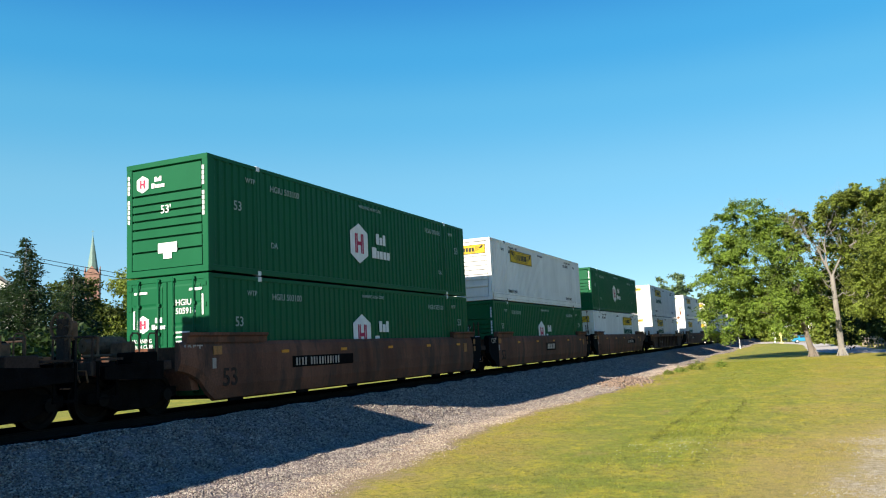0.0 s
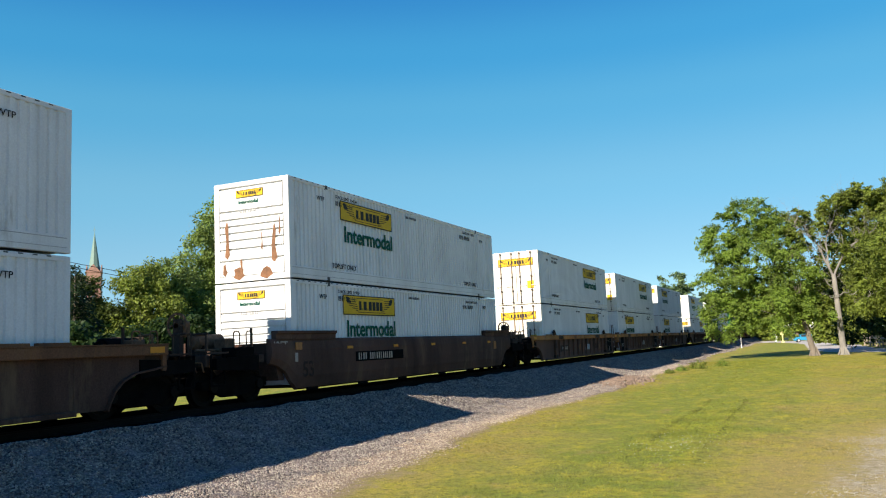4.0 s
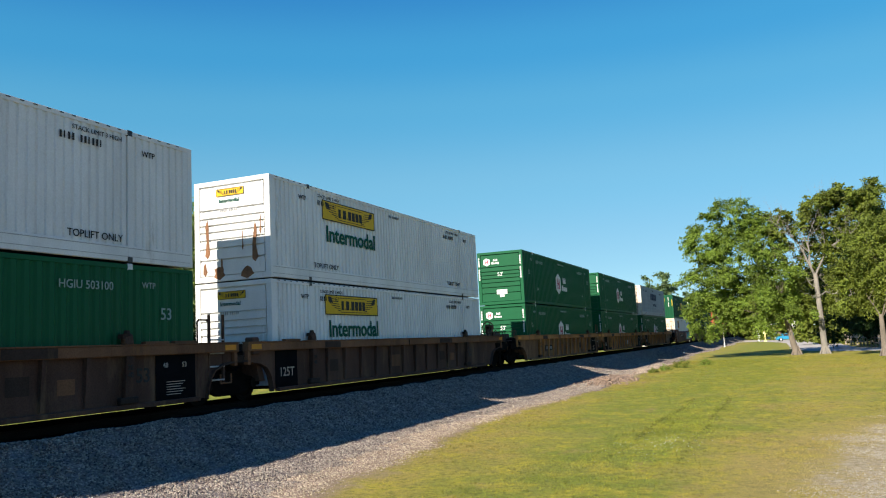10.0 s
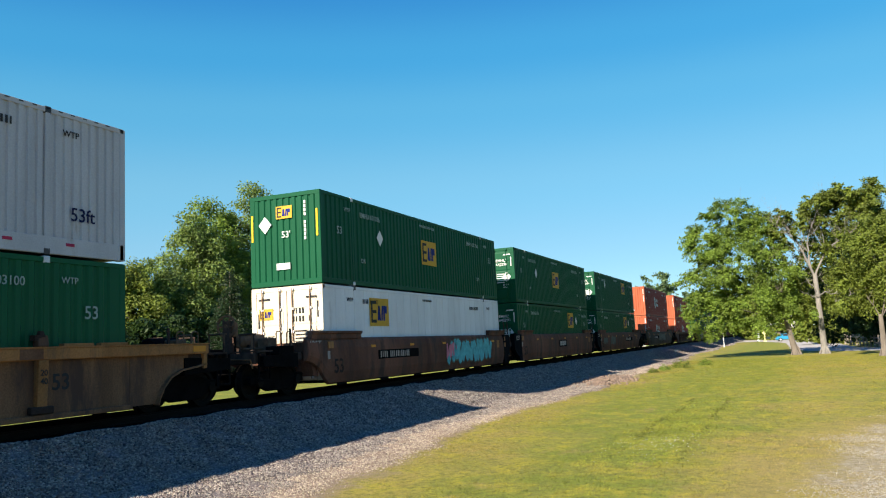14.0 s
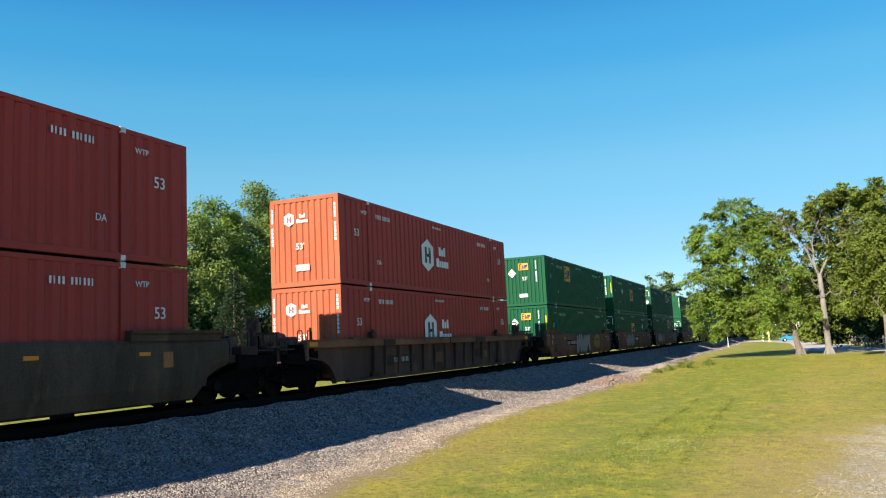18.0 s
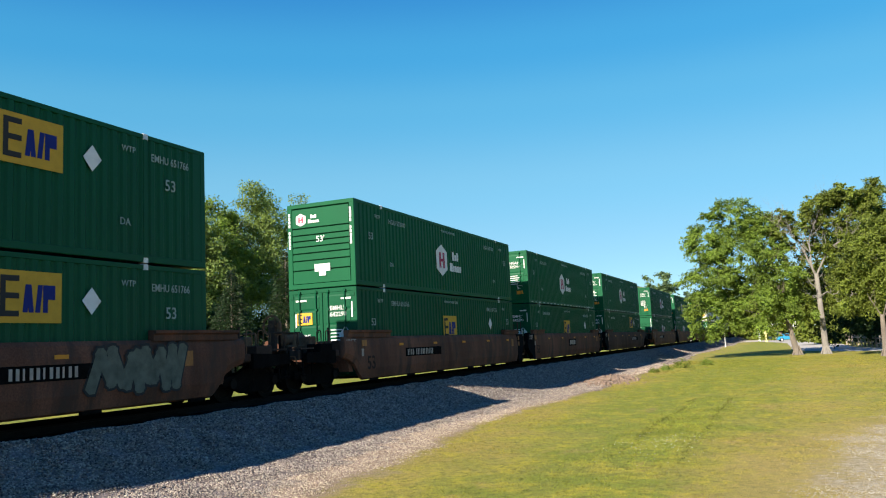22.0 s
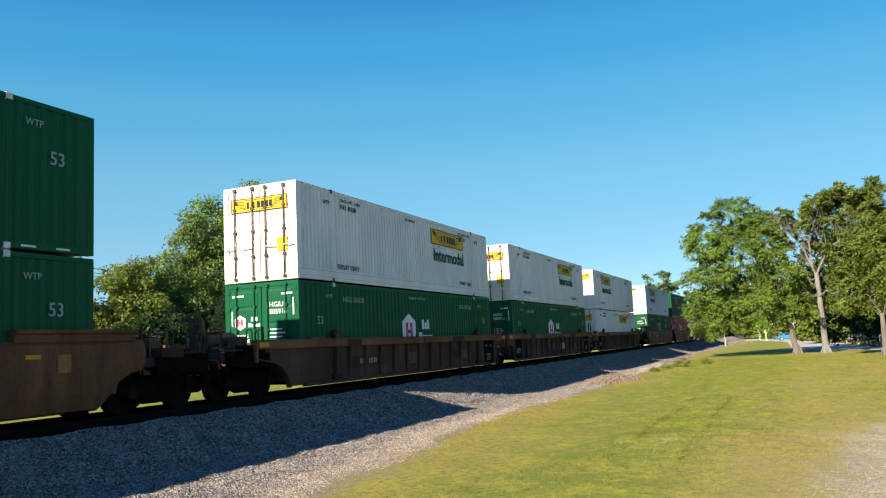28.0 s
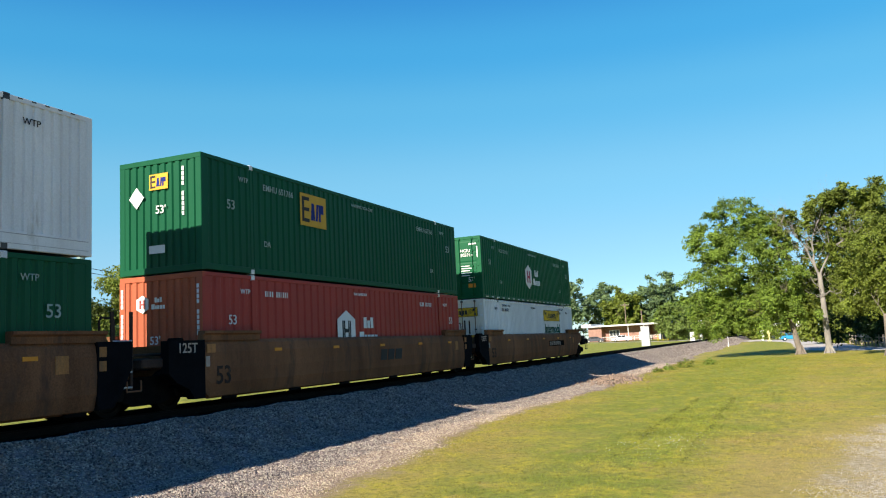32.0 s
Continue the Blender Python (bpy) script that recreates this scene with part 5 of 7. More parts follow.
def end_deck(car, paint_mat, y, way, coupled, style, brake):
    """Platform over the truck, running from y in the direction way (-1 leading, +1 trailing)."""
    reach = 2.75 if coupled else 1.35
    y1 = y + way * reach
    a, b = min(y, y1), max(y, y1)

    def span(p, q):
        return min(y + way * p, y + way * q), max(y + way * p, y + way * q)

    part("end_platform", Geo().box(-0.42, 0.42, a, b, 0.80, 1.08), DECK, car, bevel=0.02)
    part("bulkhead", Geo().slab([(y - way * 0.15, 0.35), (y + way * 0.15, 1.35), (y - way * 0.05, 1.35), (y - way * 0.4, 0.35)], "x", -1.28, 1.28), paint_mat, car)
    part("bolster", Geo().box(-1.35, 1.35, *span(0.55, 0.95), 0.86, 1.06), DECK, car, bevel=0.02)
    if coupled:
        ye = y + way * 2.6
        part("end_sill", Geo().box(-1.3, 1.3, min(ye, ye + way * 0.12), max(ye, ye + way * 0.12), 0.82, 1.10), DECK, car, bevel=0.015)
        part("walkway", Geo().box(-1.3, 1.3, *span(1.9, 2.6), 1.12, 1.16), DECK, car)
        for s in (-1, 1):
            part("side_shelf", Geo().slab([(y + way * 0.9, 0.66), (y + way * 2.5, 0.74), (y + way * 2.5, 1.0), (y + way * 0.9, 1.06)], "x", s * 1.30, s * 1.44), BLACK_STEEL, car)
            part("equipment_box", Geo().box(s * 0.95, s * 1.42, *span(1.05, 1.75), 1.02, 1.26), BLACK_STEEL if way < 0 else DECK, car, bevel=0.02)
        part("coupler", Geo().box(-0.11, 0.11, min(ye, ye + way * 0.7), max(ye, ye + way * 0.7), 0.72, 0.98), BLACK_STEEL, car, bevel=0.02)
        part("coupler_knuckle", Geo().rod((0.08, ye + way * 0.62, 0.66), (0.08, ye + way * 0.62, 1.04), 0.13, n=10), BLACK_STEEL, car)
        for x, d in ((-0.3, 0.5), (0.32, 0.62)):
            part("air_hose", Geo().rod((x, ye + way * 0.1, 0.85), (x + 0.04, ye + way * d * 0.7, 0.42), 0.03).rod((x + 0.04, ye + way * d * 0.7, 0.42), (x * 0.4, ye + way * d, 0.50), 0.03), BLACK_STEEL, car)
        part("cut_lever", Geo().rod((0.1, ye + way * 0.16, 0.98), (1.2, ye + way * 0.16, 0.92), 0.018, n=6).rod((1.2, ye + way * 0.16, 0.92), (1.28, ye + way * 0.18, 0.70), 0.018, n=6), TRIM_DARK, car)
        for x in (-1.2, -0.75, 0.75, 1.2):
            part("hand_rail_post", Geo().rod((x, ye, 1.1), (x, ye, 1.62), 0.022), DECK, car)
        for x in (-1.0, 1.0):
            part("hand_rail", Geo().rod((x - 0.28, ye, 1.6), (x + 0.28, ye, 1.6), 0.022), DECK, car)
        for d in (0.45, 0.95):
            part("grab_iron", hoop(y + way * (d + 0.55) - 0.14, 1.24, 1.0, 1.66, 0.24, 0.016), ROD_RUST, car)
        for s in (-1, 1):
            part("ladder_step", Geo().box(s * 1.32, s * 1.38, min(ye, ye - way * 0.5), max(ye, ye - way * 0.5), 0.35, 0.40), BLACK_STEEL, car)
            part("ladder_stile", Geo().box(s * 1.34, s * 1.37, ye - way * 0.02, ye + way * 0.03, 0.35, 1.1), BLACK_STEEL, car)
            part("ladder_stile", Geo().box(s * 1.34, s * 1.37, ye - way * 0.50, ye - way * 0.45, 0.35, 1.1), BLACK_STEEL, car)
        if brake:
            w = Vector((0.30, ye - way * 0.15, 1.84))
            part("brake_stand", Geo().box(0.18, 0.42, min(ye, ye - way * 0.14), max(ye, ye - way * 0.14), 1.1, 2.0), DECK, car, bevel=0.02)
            hub = w + Vector((0, way * 0.12, 0))
            g = Geo().wheel(tuple(hub), (0, 1, 0), [(-0.02, 0.26), (0.02, 0.26), (0.02, 0.31), (-0.02, 0.31), (-0.02, 0.26)], 22)
            g.rod(tuple(hub - Vector((0, 0.03, 0))), tuple(hub + Vector((0, 0.03, 0))), 0.07, n=10)
            for k in range(6):
                g.rod(tuple(hub), tuple(hub + Vector((0.27 * math.cos(k * 1.047), 0, 0.27 * math.sin(k * 1.047)))), 0.02, n=6)
            part("brake_wheel", g, ROD_RUST, car, "rusty spoked brake wheel")
            part("brake_housing", Geo().box(0.12, 0.5, min(ye - way * 0.1, ye - way * 0.3), max(ye - way * 0.1, ye - way * 0.3), 1.55, 1.95), ROD_RUST, car, bevel=0.04)
            part("brake_chain_rod", Geo().rod((0.45, ye - way * 0.2, 1.1), (0.45, ye - way * 0.2, 1.6), 0.03, n=6), BLACK_STEEL, car)
        tank = (0.15, 1.44) if way < 0 else (0.35, 1.36)
        part("air_reservoir", Geo().wheel((tank[0], y + way * 1.35, tank[1]), (0, 1, 0), [(-0.55, 0.02), (-0.55, 0.14), (-0.48, 0.20), (0.48, 0.20), (0.55, 0.14), (0.55, 0.02)], 16), ROD_RUST if way < 0 else BLACK_STEEL, car, "rust-brown air reservoir")
        for d in (-0.3, 0.3):
            part("reservoir_strap", Geo().box(tank[0] - 0.22, tank[0] + 0.22, y + way * 1.35 + d - 0.03, y + way * 1.35 + d + 0.03, 1.06, tank[1] - 0.1), DECK, car)
        part("valve_box", Geo().box(0.55, 0.95, *span(1.2, 1.55), 1.08, 1.50), ROD_RUST, car, bevel=0.03)
        part("pipe_run", Geo().rod((0.7, y + way * 0.3, 1.22), (0.7, y + way * 2.4, 1.22), 0.03, n=6).rod((0.7, y + way * 2.0, 1.22), (0.7, y + way * 2.0, 1.6), 0.03, n=6).rod((0.7, y + way * 2.0, 1.6), (0.3, y + way * 2.0, 1.6), 0.03, n=6), ROD_RUST, car)
        part("pipe_stand", Geo().rod((1.10, y + way * 0.75, 1.0), (1.10, y + way * 0.75, 1.75), 0.035), DECK, car)
        truck(car, y + way * 1.35)
    elif way < 0:
        truck(car, y + way * 0.8)
        part("guide_block", Geo().box(1.25, 1.52, y - 0.42, y - 0.14, 1.05, 1.50), paint_mat if style != "smooth" else BLACK_STEEL, car, bevel=0.03)
        part("pipe_run", Geo().rod((0.9, y - 1.2, 1.15), (0.9, y + 0.1, 1.15), 0.035, n=6), DECK, car)
    else:
        ladder(car, y - 0.33, 0.52, 1.40, 0.44, 2.06, paint_mat if style != "smooth" else DECK)
        part("grab_iron", hoop(y - 0.33, 1.05, 1.0, 1.95, 0.40), DECK, car)
        part("side_step", Geo().rod((1.42, y + 0.05, 0.40), (1.42, y + 0.45, 0.40), 0.02, n=6).rod((1.42, y + 0.05, 0.40), (1.42, y + 0.05, 0.62), 0.02, n=6).rod((1.42, y + 0.45, 0.40), (1.42, y + 0.45, 0.62), 0.02, n=6), TRIM_DARK, car)


def ribbed_end(car, paint_mat, trim_mat, y, way, coupled, s):
    """The last length of a ribbed side: a web arched over the truck, under the top chord."""
    far = 1.60 if coupled else 0.62
    y_in = y - way * 0.75
    pts = [(y_in, 0.10), (y_in, 1.145), (y + way * far, 1.145), (y + way * far, 0.92)]
    if coupled:
        pts += [(y + way * d, z) for d, z in ((1.25, 0.86), (0.75, 0.80), (0.40, 0.66), (0.18, 0.46), (0.05, 0.24), (0.0, 0.10))]
    else:
        pts += [(y + way * d, z) for d, z in ((0.45, 0.90), (0.10, 0.86), (-0.22, 0.74), (-0.38, 0.55), (-0.47, 0.30), (-0.50, 0.10))]
    part("end_web", Geo().slab(pts, "x", s * 1.36, s * 1.405), paint_mat, car)
    lip = pts[3:]
    g = Geo().slab(lip + [(p[0] + way * 0.02, p[1] - 0.035) for p in reversed(lip)], "x", s * 1.34, s * 1.50)
    part("arch_flange", g, paint_mat, car)
    part("end_post", Geo().box(s * 1.36, s * 1.50, min(y + way * far, y + way * (far - 0.12)), max(y + way * far, y + way * (far - 0.12)), 0.80, 1.145), trim_mat, car, bevel=0.01)


def well_car(style, paint_mat, trim_mat, label, lead, trail, brake=True, logo=True, colour_word=""):
    """One well: sides that hold the lower box, decks and trucks at the ends."""
    car = tagged(new("well_car"), label, "railcar", "well cars of the train")
    y0, y1 = -0.75, L + 0.75
    for s in (1, -1):
        if style == "smooth":
            prof = [(1.34, 0.065), (1.43, 0.11), (1.50, 0.42), (1.515, 0.75), (1.50, 1.15), (1.46, 1.36), (1.40, 1.45), (1.34, 1.45)]
            rows = []
            long_end = [(0.45, 0.80), (0.1, 0.72), (-0.25, 0.55), (-0.5, 0.26), (-0.75, 0.065)]
            short_end = [(-0.5, 0.34), (-0.62, 0.2), (-0.8, 0.065)]
            ends = [(y0 - d, c) for d, c in (long_end if lead else short_end)] + [(4.0, 0.065), (L / 2, 0.065), (L - 4.0, 0.065)] + [(y1 + d, c) for d, c in reversed(long_end if trail else short_end)]
            for y, cut in ends:
                rows.append([(s * x, y, cut + (z - 0.065) * (1.45 - cut) / 1.385) for x, z in prof])
            n = len(prof)
            g = Geo().add([p for r in rows for p in r], [(i * n + j, i * n + (j + 1) % n, (i + 1) * n + (j + 1) % n, (i + 1) * n + j) for i in range(len(rows) - 1) for j in range(n)] + [tuple(range(n)), tuple(range(len(rows) * n - 1, (len(rows) - 1) * n - 1, -1))])
            part("side_wall", g, paint_mat, car)
            for a, b in ((-0.95 if lead else -0.2, 2.0), (L - 1.95, L + 0.95 if trail else L + 0.2)):
                part("raised_end", Geo().slab([(s * 1.32, 1.43), (s * 1.475, 1.43), (s * 1.475, 1.56), (s * 1.53, 1.60), (s * 1.53, 1.66), (s * 1.32, 1.66)], "y", a, b), paint_mat, car)
            for y in (2.6, 5.6, 8.6, 11.6, 14.4) if s > 0 else ():
                part("reflector", Geo().box(1.495, 1.515, y, y + 0.32, 1.12, 1.2), SIGN_ORANGE, car, "orange reflector")
            for y, z, w, h in ((-0.16, 0.82, 0.13, 0.24), (-0.12, 1.14, 0.30, 0.2), (15.1, 0.85, 0.3, 0.34)) if s > 0 else ():
                part("placard", Geo().box(1.50, 1.522, y, y + w, z, z + h), SIGN_PALE if w < 0.3 else TRIM_TAN, car, "small placard")
            g = Geo()
            for y in (0.55, 3.4, 6.1, 9.4, 12.3, 15.4):
                g.box(s * 1.36, s * 1.44, y, y + 0.5, 0.03, 0.09)
            tagged(part("drain_lips", g, BLACK_STEEL, car), kind="stuff")
        else:
            part("side_wall", Geo().box(s * 1.36, s * 1.40, 0.0, L, 0.1, 1.2), paint_mat, car)
            c0, c1 = y0 - (1.62 if lead else 0.64), y1 + (1.62 if trail else 0.64)
            part("top_chord", Geo().box(s * 1.34, s * 1.54, c0, c1, 1.14, 1.36), trim_mat, car, bevel=0.015)
            part("chord_lip", Geo().box(s * 1.34, s * 1.555, c0, c1, 1.36, 1.385), trim_mat, car)
            part("bottom_chord", Geo().box(s * 1.34, s * 1.50, 0.0, L, 0.05, 0.15), paint_mat, car, bevel=0.01)
            ribbed_end(car, paint_mat, trim_mat, y0, -1, lead, s)
            ribbed_end(car, paint_mat, trim_mat, y1, 1, trail, s)
            for k in range(13 if s > 0 else 0):
                y = 1.53 + k * 1.03
                if k not in (0, 12):
                    part("rib", Geo().slab([(s * 1.395, 0.17), (s * 1.46, 0.17), (s * 1.52, 1.14), (s * 1.395, 1.14)], "y", y - 0.05, y + 0.05), trim_mat if colour_word == "tan" else paint_mat, car)
            for y in (1.70, L - 2.28) if s > 0 else ():
                part("guide_cap", Geo().rod((1.43, y + 0.06, 1.56), (1.43, y + 0.06, 1.68), 0.09, 0.05, 8).box(1.36, 1.5, y - 0.12, y + 0.02, 1.5, 1.6), DECK, car)
                part("guide_post", Geo().slab([(1.35, 1.385), (1.53, 1.385), (1.49, 1.60), (1.37, 1.60)], "y", y - 0.06, y + 0.18), paint_mat, car, bevel=0.02)
            for y in (0.35, L - 1.75, L - 0.85) if s > 0 else ():
                part("wear_plate", Geo().box(1.36, 1.50, y, y + 0.72, 1.386, 1.44), trim_mat, car, bevel=0.006)
            for y, w, mat in ((2.3, 0.9, DECK), (5.6, 0.5, TRIM_DARK), (10.9, 1.2, DECK), (13.4, 0.5, TRIM_DARK)) if s > 0 else ():
                part("chord_patch", Geo().box(1.53, 1.545, y, y + w, 1.155, 1.345), mat, car, "darker repaired stretch of the chord")
            for y in (c0 + 0.12, c1 - 0.55) if s > 0 else ():
                part("reflector", Geo().box(1.535, 1.55, y, y + 0.42, 1.19, 1.32), SIGN_ORANGE, car, "worn yellow reflector")
    if style != "smooth":
        for y in (1.70, L - 2.28):
            part("jacking_post", Geo().slab([(1.395, 0.2), (1.50, 0.2), (1.545, 1.14), (1.395, 1.14)], "y", y - 0.06, y + 0.16), trim_mat if colour_word == "tan" else paint_mat, car, bevel=0.01)
            words("post_figures", "20\n40", 0.11, SIGN_DARK, car, on_side(y - 0.03, 0.86, 0.245), bold=0.02)
            part("post_foot", Geo().box(1.40, 1.53, y - 0.2, y + 0.3, 0.16, 0.30), DECK, car, bevel=0.02)
        part("chord_joint", Geo().box(1.535, 1.548, L / 2 - 0.03, L / 2 + 0.03, 1.15, 1.35), BLACK_STEEL, car)
    else:
        if not lead:
            part("dark_end_panel", Geo().slab([(-0.2, 0.10), (-0.2, 1.44), (-1.4, 1.44), (-1.4, 0.72), (-1.15, 0.5), (-0.75, 0.34), (-0.55, 0.10)], "x", 1.30, 1.523), PANEL_NAVY, car)
        if not trail:
            part("dark_end_panel", Geo().slab([(L - 0.06, 0.10), (L - 0.06, 1.44), (L + 0.85, 1.44), (L + 0.85, 0.9), (L + 0.6, 0.45), (L + 0.35, 0.12)], "x", 1.30, 1.523), PANEL_NAVY, car)
            for z in (0.86, 1.14):
                part("reflector", Geo().box(1.52, 1.532, L - 0.02, L + 0.16, z, z + 0.2), TRIM_TAN, car, "worn ochre reflector")
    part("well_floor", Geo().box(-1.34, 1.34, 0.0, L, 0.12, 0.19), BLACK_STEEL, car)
    end_deck(car, paint_mat, y0, -1, lead, style, brake and lead)
    end_deck(car, paint_mat, y1, 1, trail, style, False)
    lift = 0.218 if style == "smooth" else 0.104
    if style == "smooth":
        at = 3.06 if lead else 9.75 if trail else 0
        if at:
            part("number_panel", flat(Geo(), rect(at, 0.72, at + 3.2, 1.02), True, lift), BLACK_STEEL, car, "black number panel")
            tagged(part("number_marking", small_print(Geo(), at + 0.16, 0.765, 16, 0.21, True, lift + 0.007), SIGN_PALE, car), kind="stuff")
        elif colour_word == "brown":
            part("company_panel", flat(Geo(), rect(7.25, 0.66, 9.0, 1.06), True, lift), BLACK_STEEL, car, "black company panel")
            part("company_block", block_letters(Geo(), 7.42, 0.73, (0.38, 0.38, 0.42), 0.27, 0.08, True, 0.06, lift + 0.007), SIGN_PALE, car, "pale company mark in plain blocks")
        else:
            part("company_block", block_letters(Geo(), 8.55, 0.66, (0.44, 0.44, 0.5), 0.36, 0.1, True, 0.08, lift), SIGN_DARK, car, "dark company mark in plain blocks")
        words("figure_53", "53", 0.42, DECK, car, on_side(0.18, 0.40, lift), bold=0.02)
        words("figure_125t", "125T", 0.22, SIGN_PALE, car, on_side(-1.12, 1.16, 0.226 if not lead else lift - 0.03), bold=0.01)
    else:
        if not trail:
            part("notice_panel", flat(Geo(), rect(14.77, 0.13, 16.05, 1.13), True, lift + 0.01), PANEL_NAVY, car, "dark navy notice panel")
            g = Geo()
            for k in range(6):
                flat(g, rect(15.1, 0.26 + k * 0.055, 15.55 + 0.07 * (k % 3), 0.275 + k * 0.055), True, lift + 0.018)
            tagged(part("notice_marking", g, SIGN_PALE, car), kind="stuff")
            words("figure_48", "48", 0.11, SIGN_PALE, car, on_side(15.0, 0.86, lift + 0.018), bold=0.01)
            words("figure_53", "53", 0.11, SIGN_PALE, car, on_side(15.6, 0.86, lift + 0.018), bold=0.01)
        words("figure_53", "53", 0.30, SIGN_DARK, car, on_side(14.2, 0.58, lift + 0.002), bold=0.02)
        if not lead:
            part("notice_panel", flat(Geo(), rect(-0.08, 0.13, 0.98, 1.13), True, lift + 0.01), PANEL_NAVY, car, "dark navy notice panel")
            words("figure_125t", "125T", 0.24, SIGN_PALE, car, on_side(0.10, 0.44, lift + 0.018), bold=0.01)
        else:
            part("number_panel", flat(Geo(), rect(3.2, 0.50, 5.0, 0.80), True, lift), DECK, car, "grimy number panel")
            tagged(part("number_marking", small_print(Geo(), 3.3, 0.56, 10, 0.17, True, lift + 0.007), SIGN_PALE, car), kind="stuff")
        for k, (y, z, w, h) in enumerate(((2.75, 0.45, 0.5, 0.35), (6.9, 0.42, 0.62, 0.4), (11.1, 0.5, 0.5, 0.35), (12.2, 0.45, 0.42, 0.3))):
            part("paint_patch", flat(Geo(), rect(y, z, y + w, z + h), True, lift, 0.003), (DECK, TRIM_DARK, DECK, TRIM_DARK)[k], car, "patch of touched-up paint")
        if logo:
            part("company_block", block_letters(Geo(), 8.62, 0.45, (0.30, 0.30, 0.34), 0.34, 0.07, True, 0.06, lift + 0.002), SIGN_STEEL, car, "pale company mark in plain blocks")
    return car


def stroke(g, pts, w, lift, thick=0.002):
    """A sprayed line: overlapping flat pieces along the points."""
    for k, (p, q) in enumerate(zip(pts, pts[1:])):
        d = Vector((q[0] - p[0], q[1] - p[1]))
        n = max(d.length, 1e-4)
        u, v = d / n, Vector((-d.y, d.x)) / n * w / 2
        a, b = Vector(p) - u * w * 0.4, Vector(q) + u * w * 0.4
        flat(g, [tuple(a - v), tuple(a - u * w * 0.2), tuple(a + v), tuple(b + v), tuple(b + u * w * 0.2), tuple(b - v)], True, lift + 0.0004 * k, thick)
    return g


def graffiti(car_ob, y, z, width, height, seed, fill, edge, lift=0.222):
    """Sprayed lettering nobody can read: thick bent strokes with dark outlines."""
    r = random.Random(seed)
    n = max(3, int(width / (height * 0.75)))
    for k in range(n):
        cw = width / n
        form = [((j + r.uniform(-0.5, 0.9)) / 5, 0.5 + (0.5 if j % 2 else -0.5) * r.uniform(0.5, 1.0)) for j in range(6)]
        pts = [(y + cw * (k - 0.15 + 1.3 * a), z + height * (0.12 + 0.76 * b)) for a, b in form]
        tagged(part("spray_outline", stroke(Geo(), pts, cw * 0.46, lift + 0.003 * (k % 2)), edge, car_ob), kind="stuff")
        tagged(part("spray_letter", stroke(Geo(), pts, cw * 0.34, lift + 0.009 + 0.003 * (k % 2)), fill, car_ob), "sprayed graffiti letter shape", kind="stuff")


def crate_drawing(car_ob, y, z, w, h, lift=0.222):
    """A crate drawn in black spray lines over a dull yellow patch."""
    def at(a, b):
        return y + a * w, z + b * h
    part("spray_patch", flat(Geo(), [at(0.12, 0.62), at(0.35, 0.95), at(0.7, 1.0), at(0.9, 0.7), at(0.85, 0.3), at(0.5, 0.08), at(0.15, 0.3)], True, lift, 0.002), SPRAY_TAN, car_ob, "dull ochre sprayed patch")
    g = Geo()
    for line in (((0.15, 0.72), (0.30, 1.0), (0.72, 1.0), (0.86, 0.72), (0.5, 0.62), (0.15, 0.72)), ((0.5, 0.62), (0.5, 0.02)), ((0.15, 0.72), (0.18, 0.3), (0.5, 0.02), (0.84, 0.3), (0.86, 0.72)), ((0.3, 1.0), (0.62, 0.68)), ((0.0, 0.66), (0.06, 0.35), (0.5, -0.04), (0.94, 0.38), (1.0, 0.62)), ((0.0, 0.66), (0.14, 0.6)), ((1.0, 0.62), (0.88, 0.58))):
        stroke(g, [at(*q) for q in line], 0.05, lift + 0.006)
    tagged(part("spray_drawing", g, SIGN_DARK, car_ob), "crate drawn in black spray paint", kind="stuff")
# ---------------------------------------------------------------- the train, well by well
DESIGNS = {
    "hub_r": hub_box("ribs"), "hub_d": hub_box("doors"),
    "jb_r": hunt_box("ribs", 2.75), "jb_rusty": hunt_box("ribs", 2.75, True, True), "jb_d": hunt_box("doors", 9.65), "jb_d_near": hunt_box("doors", 2.75), "jb_r_big": hunt_box("ribs", 2.75, True, False, True), "jb_r_mute": hunt_box("ribs", 2.75, False, False, True), "jb_plain": hunt_box("doors", 8.9, False),
    "emp_w_near": emp_box("waves", 4.3, 1.6, 0), "emp_w": emp_box("waves"), "emp_d": emp_box("doors", 7.1, 1.08, 12.7), "emp_d_up": emp_box("doors", 7.4, 1.1), "emp_far": emp_box("doors", 10.5, 1.6, 12.65, True), "emp_far_top": emp_box("doors", 10.5, 1.6, 3.6, True), "emp_bare": emp_box("waves", 0, 0, 0),
    "emp_pale": pale_emp_box(), "red_w": red_box("waves"), "red_plain": red_box("waves", False), "swift": swift_box(),
}
CARS = {}


def car_for(style, colour, lead, trail):
    key = (style, colour, lead, trail)
    if key not in CARS:
        mat = {"brown": BROWN_CAR, "dark": DARK_CAR, "tan": TAN_CAR, "rust": RUST_CAR, "olive": OLIVE_CAR, "plum": PLUM_CAR}[colour]
        word = {"brown": "reddish-brown", "dark": "grimy dark-brown", "tan": "weathered ochre", "rust": "rusty orange-brown", "olive": "grimy dark olive", "plum": "dark purplish-brown"}[colour]
        CARS[key] = well_car(style, mat, TRIM_TAN if colour in ("tan", "plum") else TRIM_DARK if colour == "dark" else mat, word + (" well car with smooth bulging sides" if style == "smooth" else " well car with ribbed sides and flanged top chord"), lead, trail, logo=colour == "plum" or not (lead or trail), colour_word=colour)
        return CARS[key]
    return copy_thing(CARS[key], Matrix.Identity(4))


USED = set()


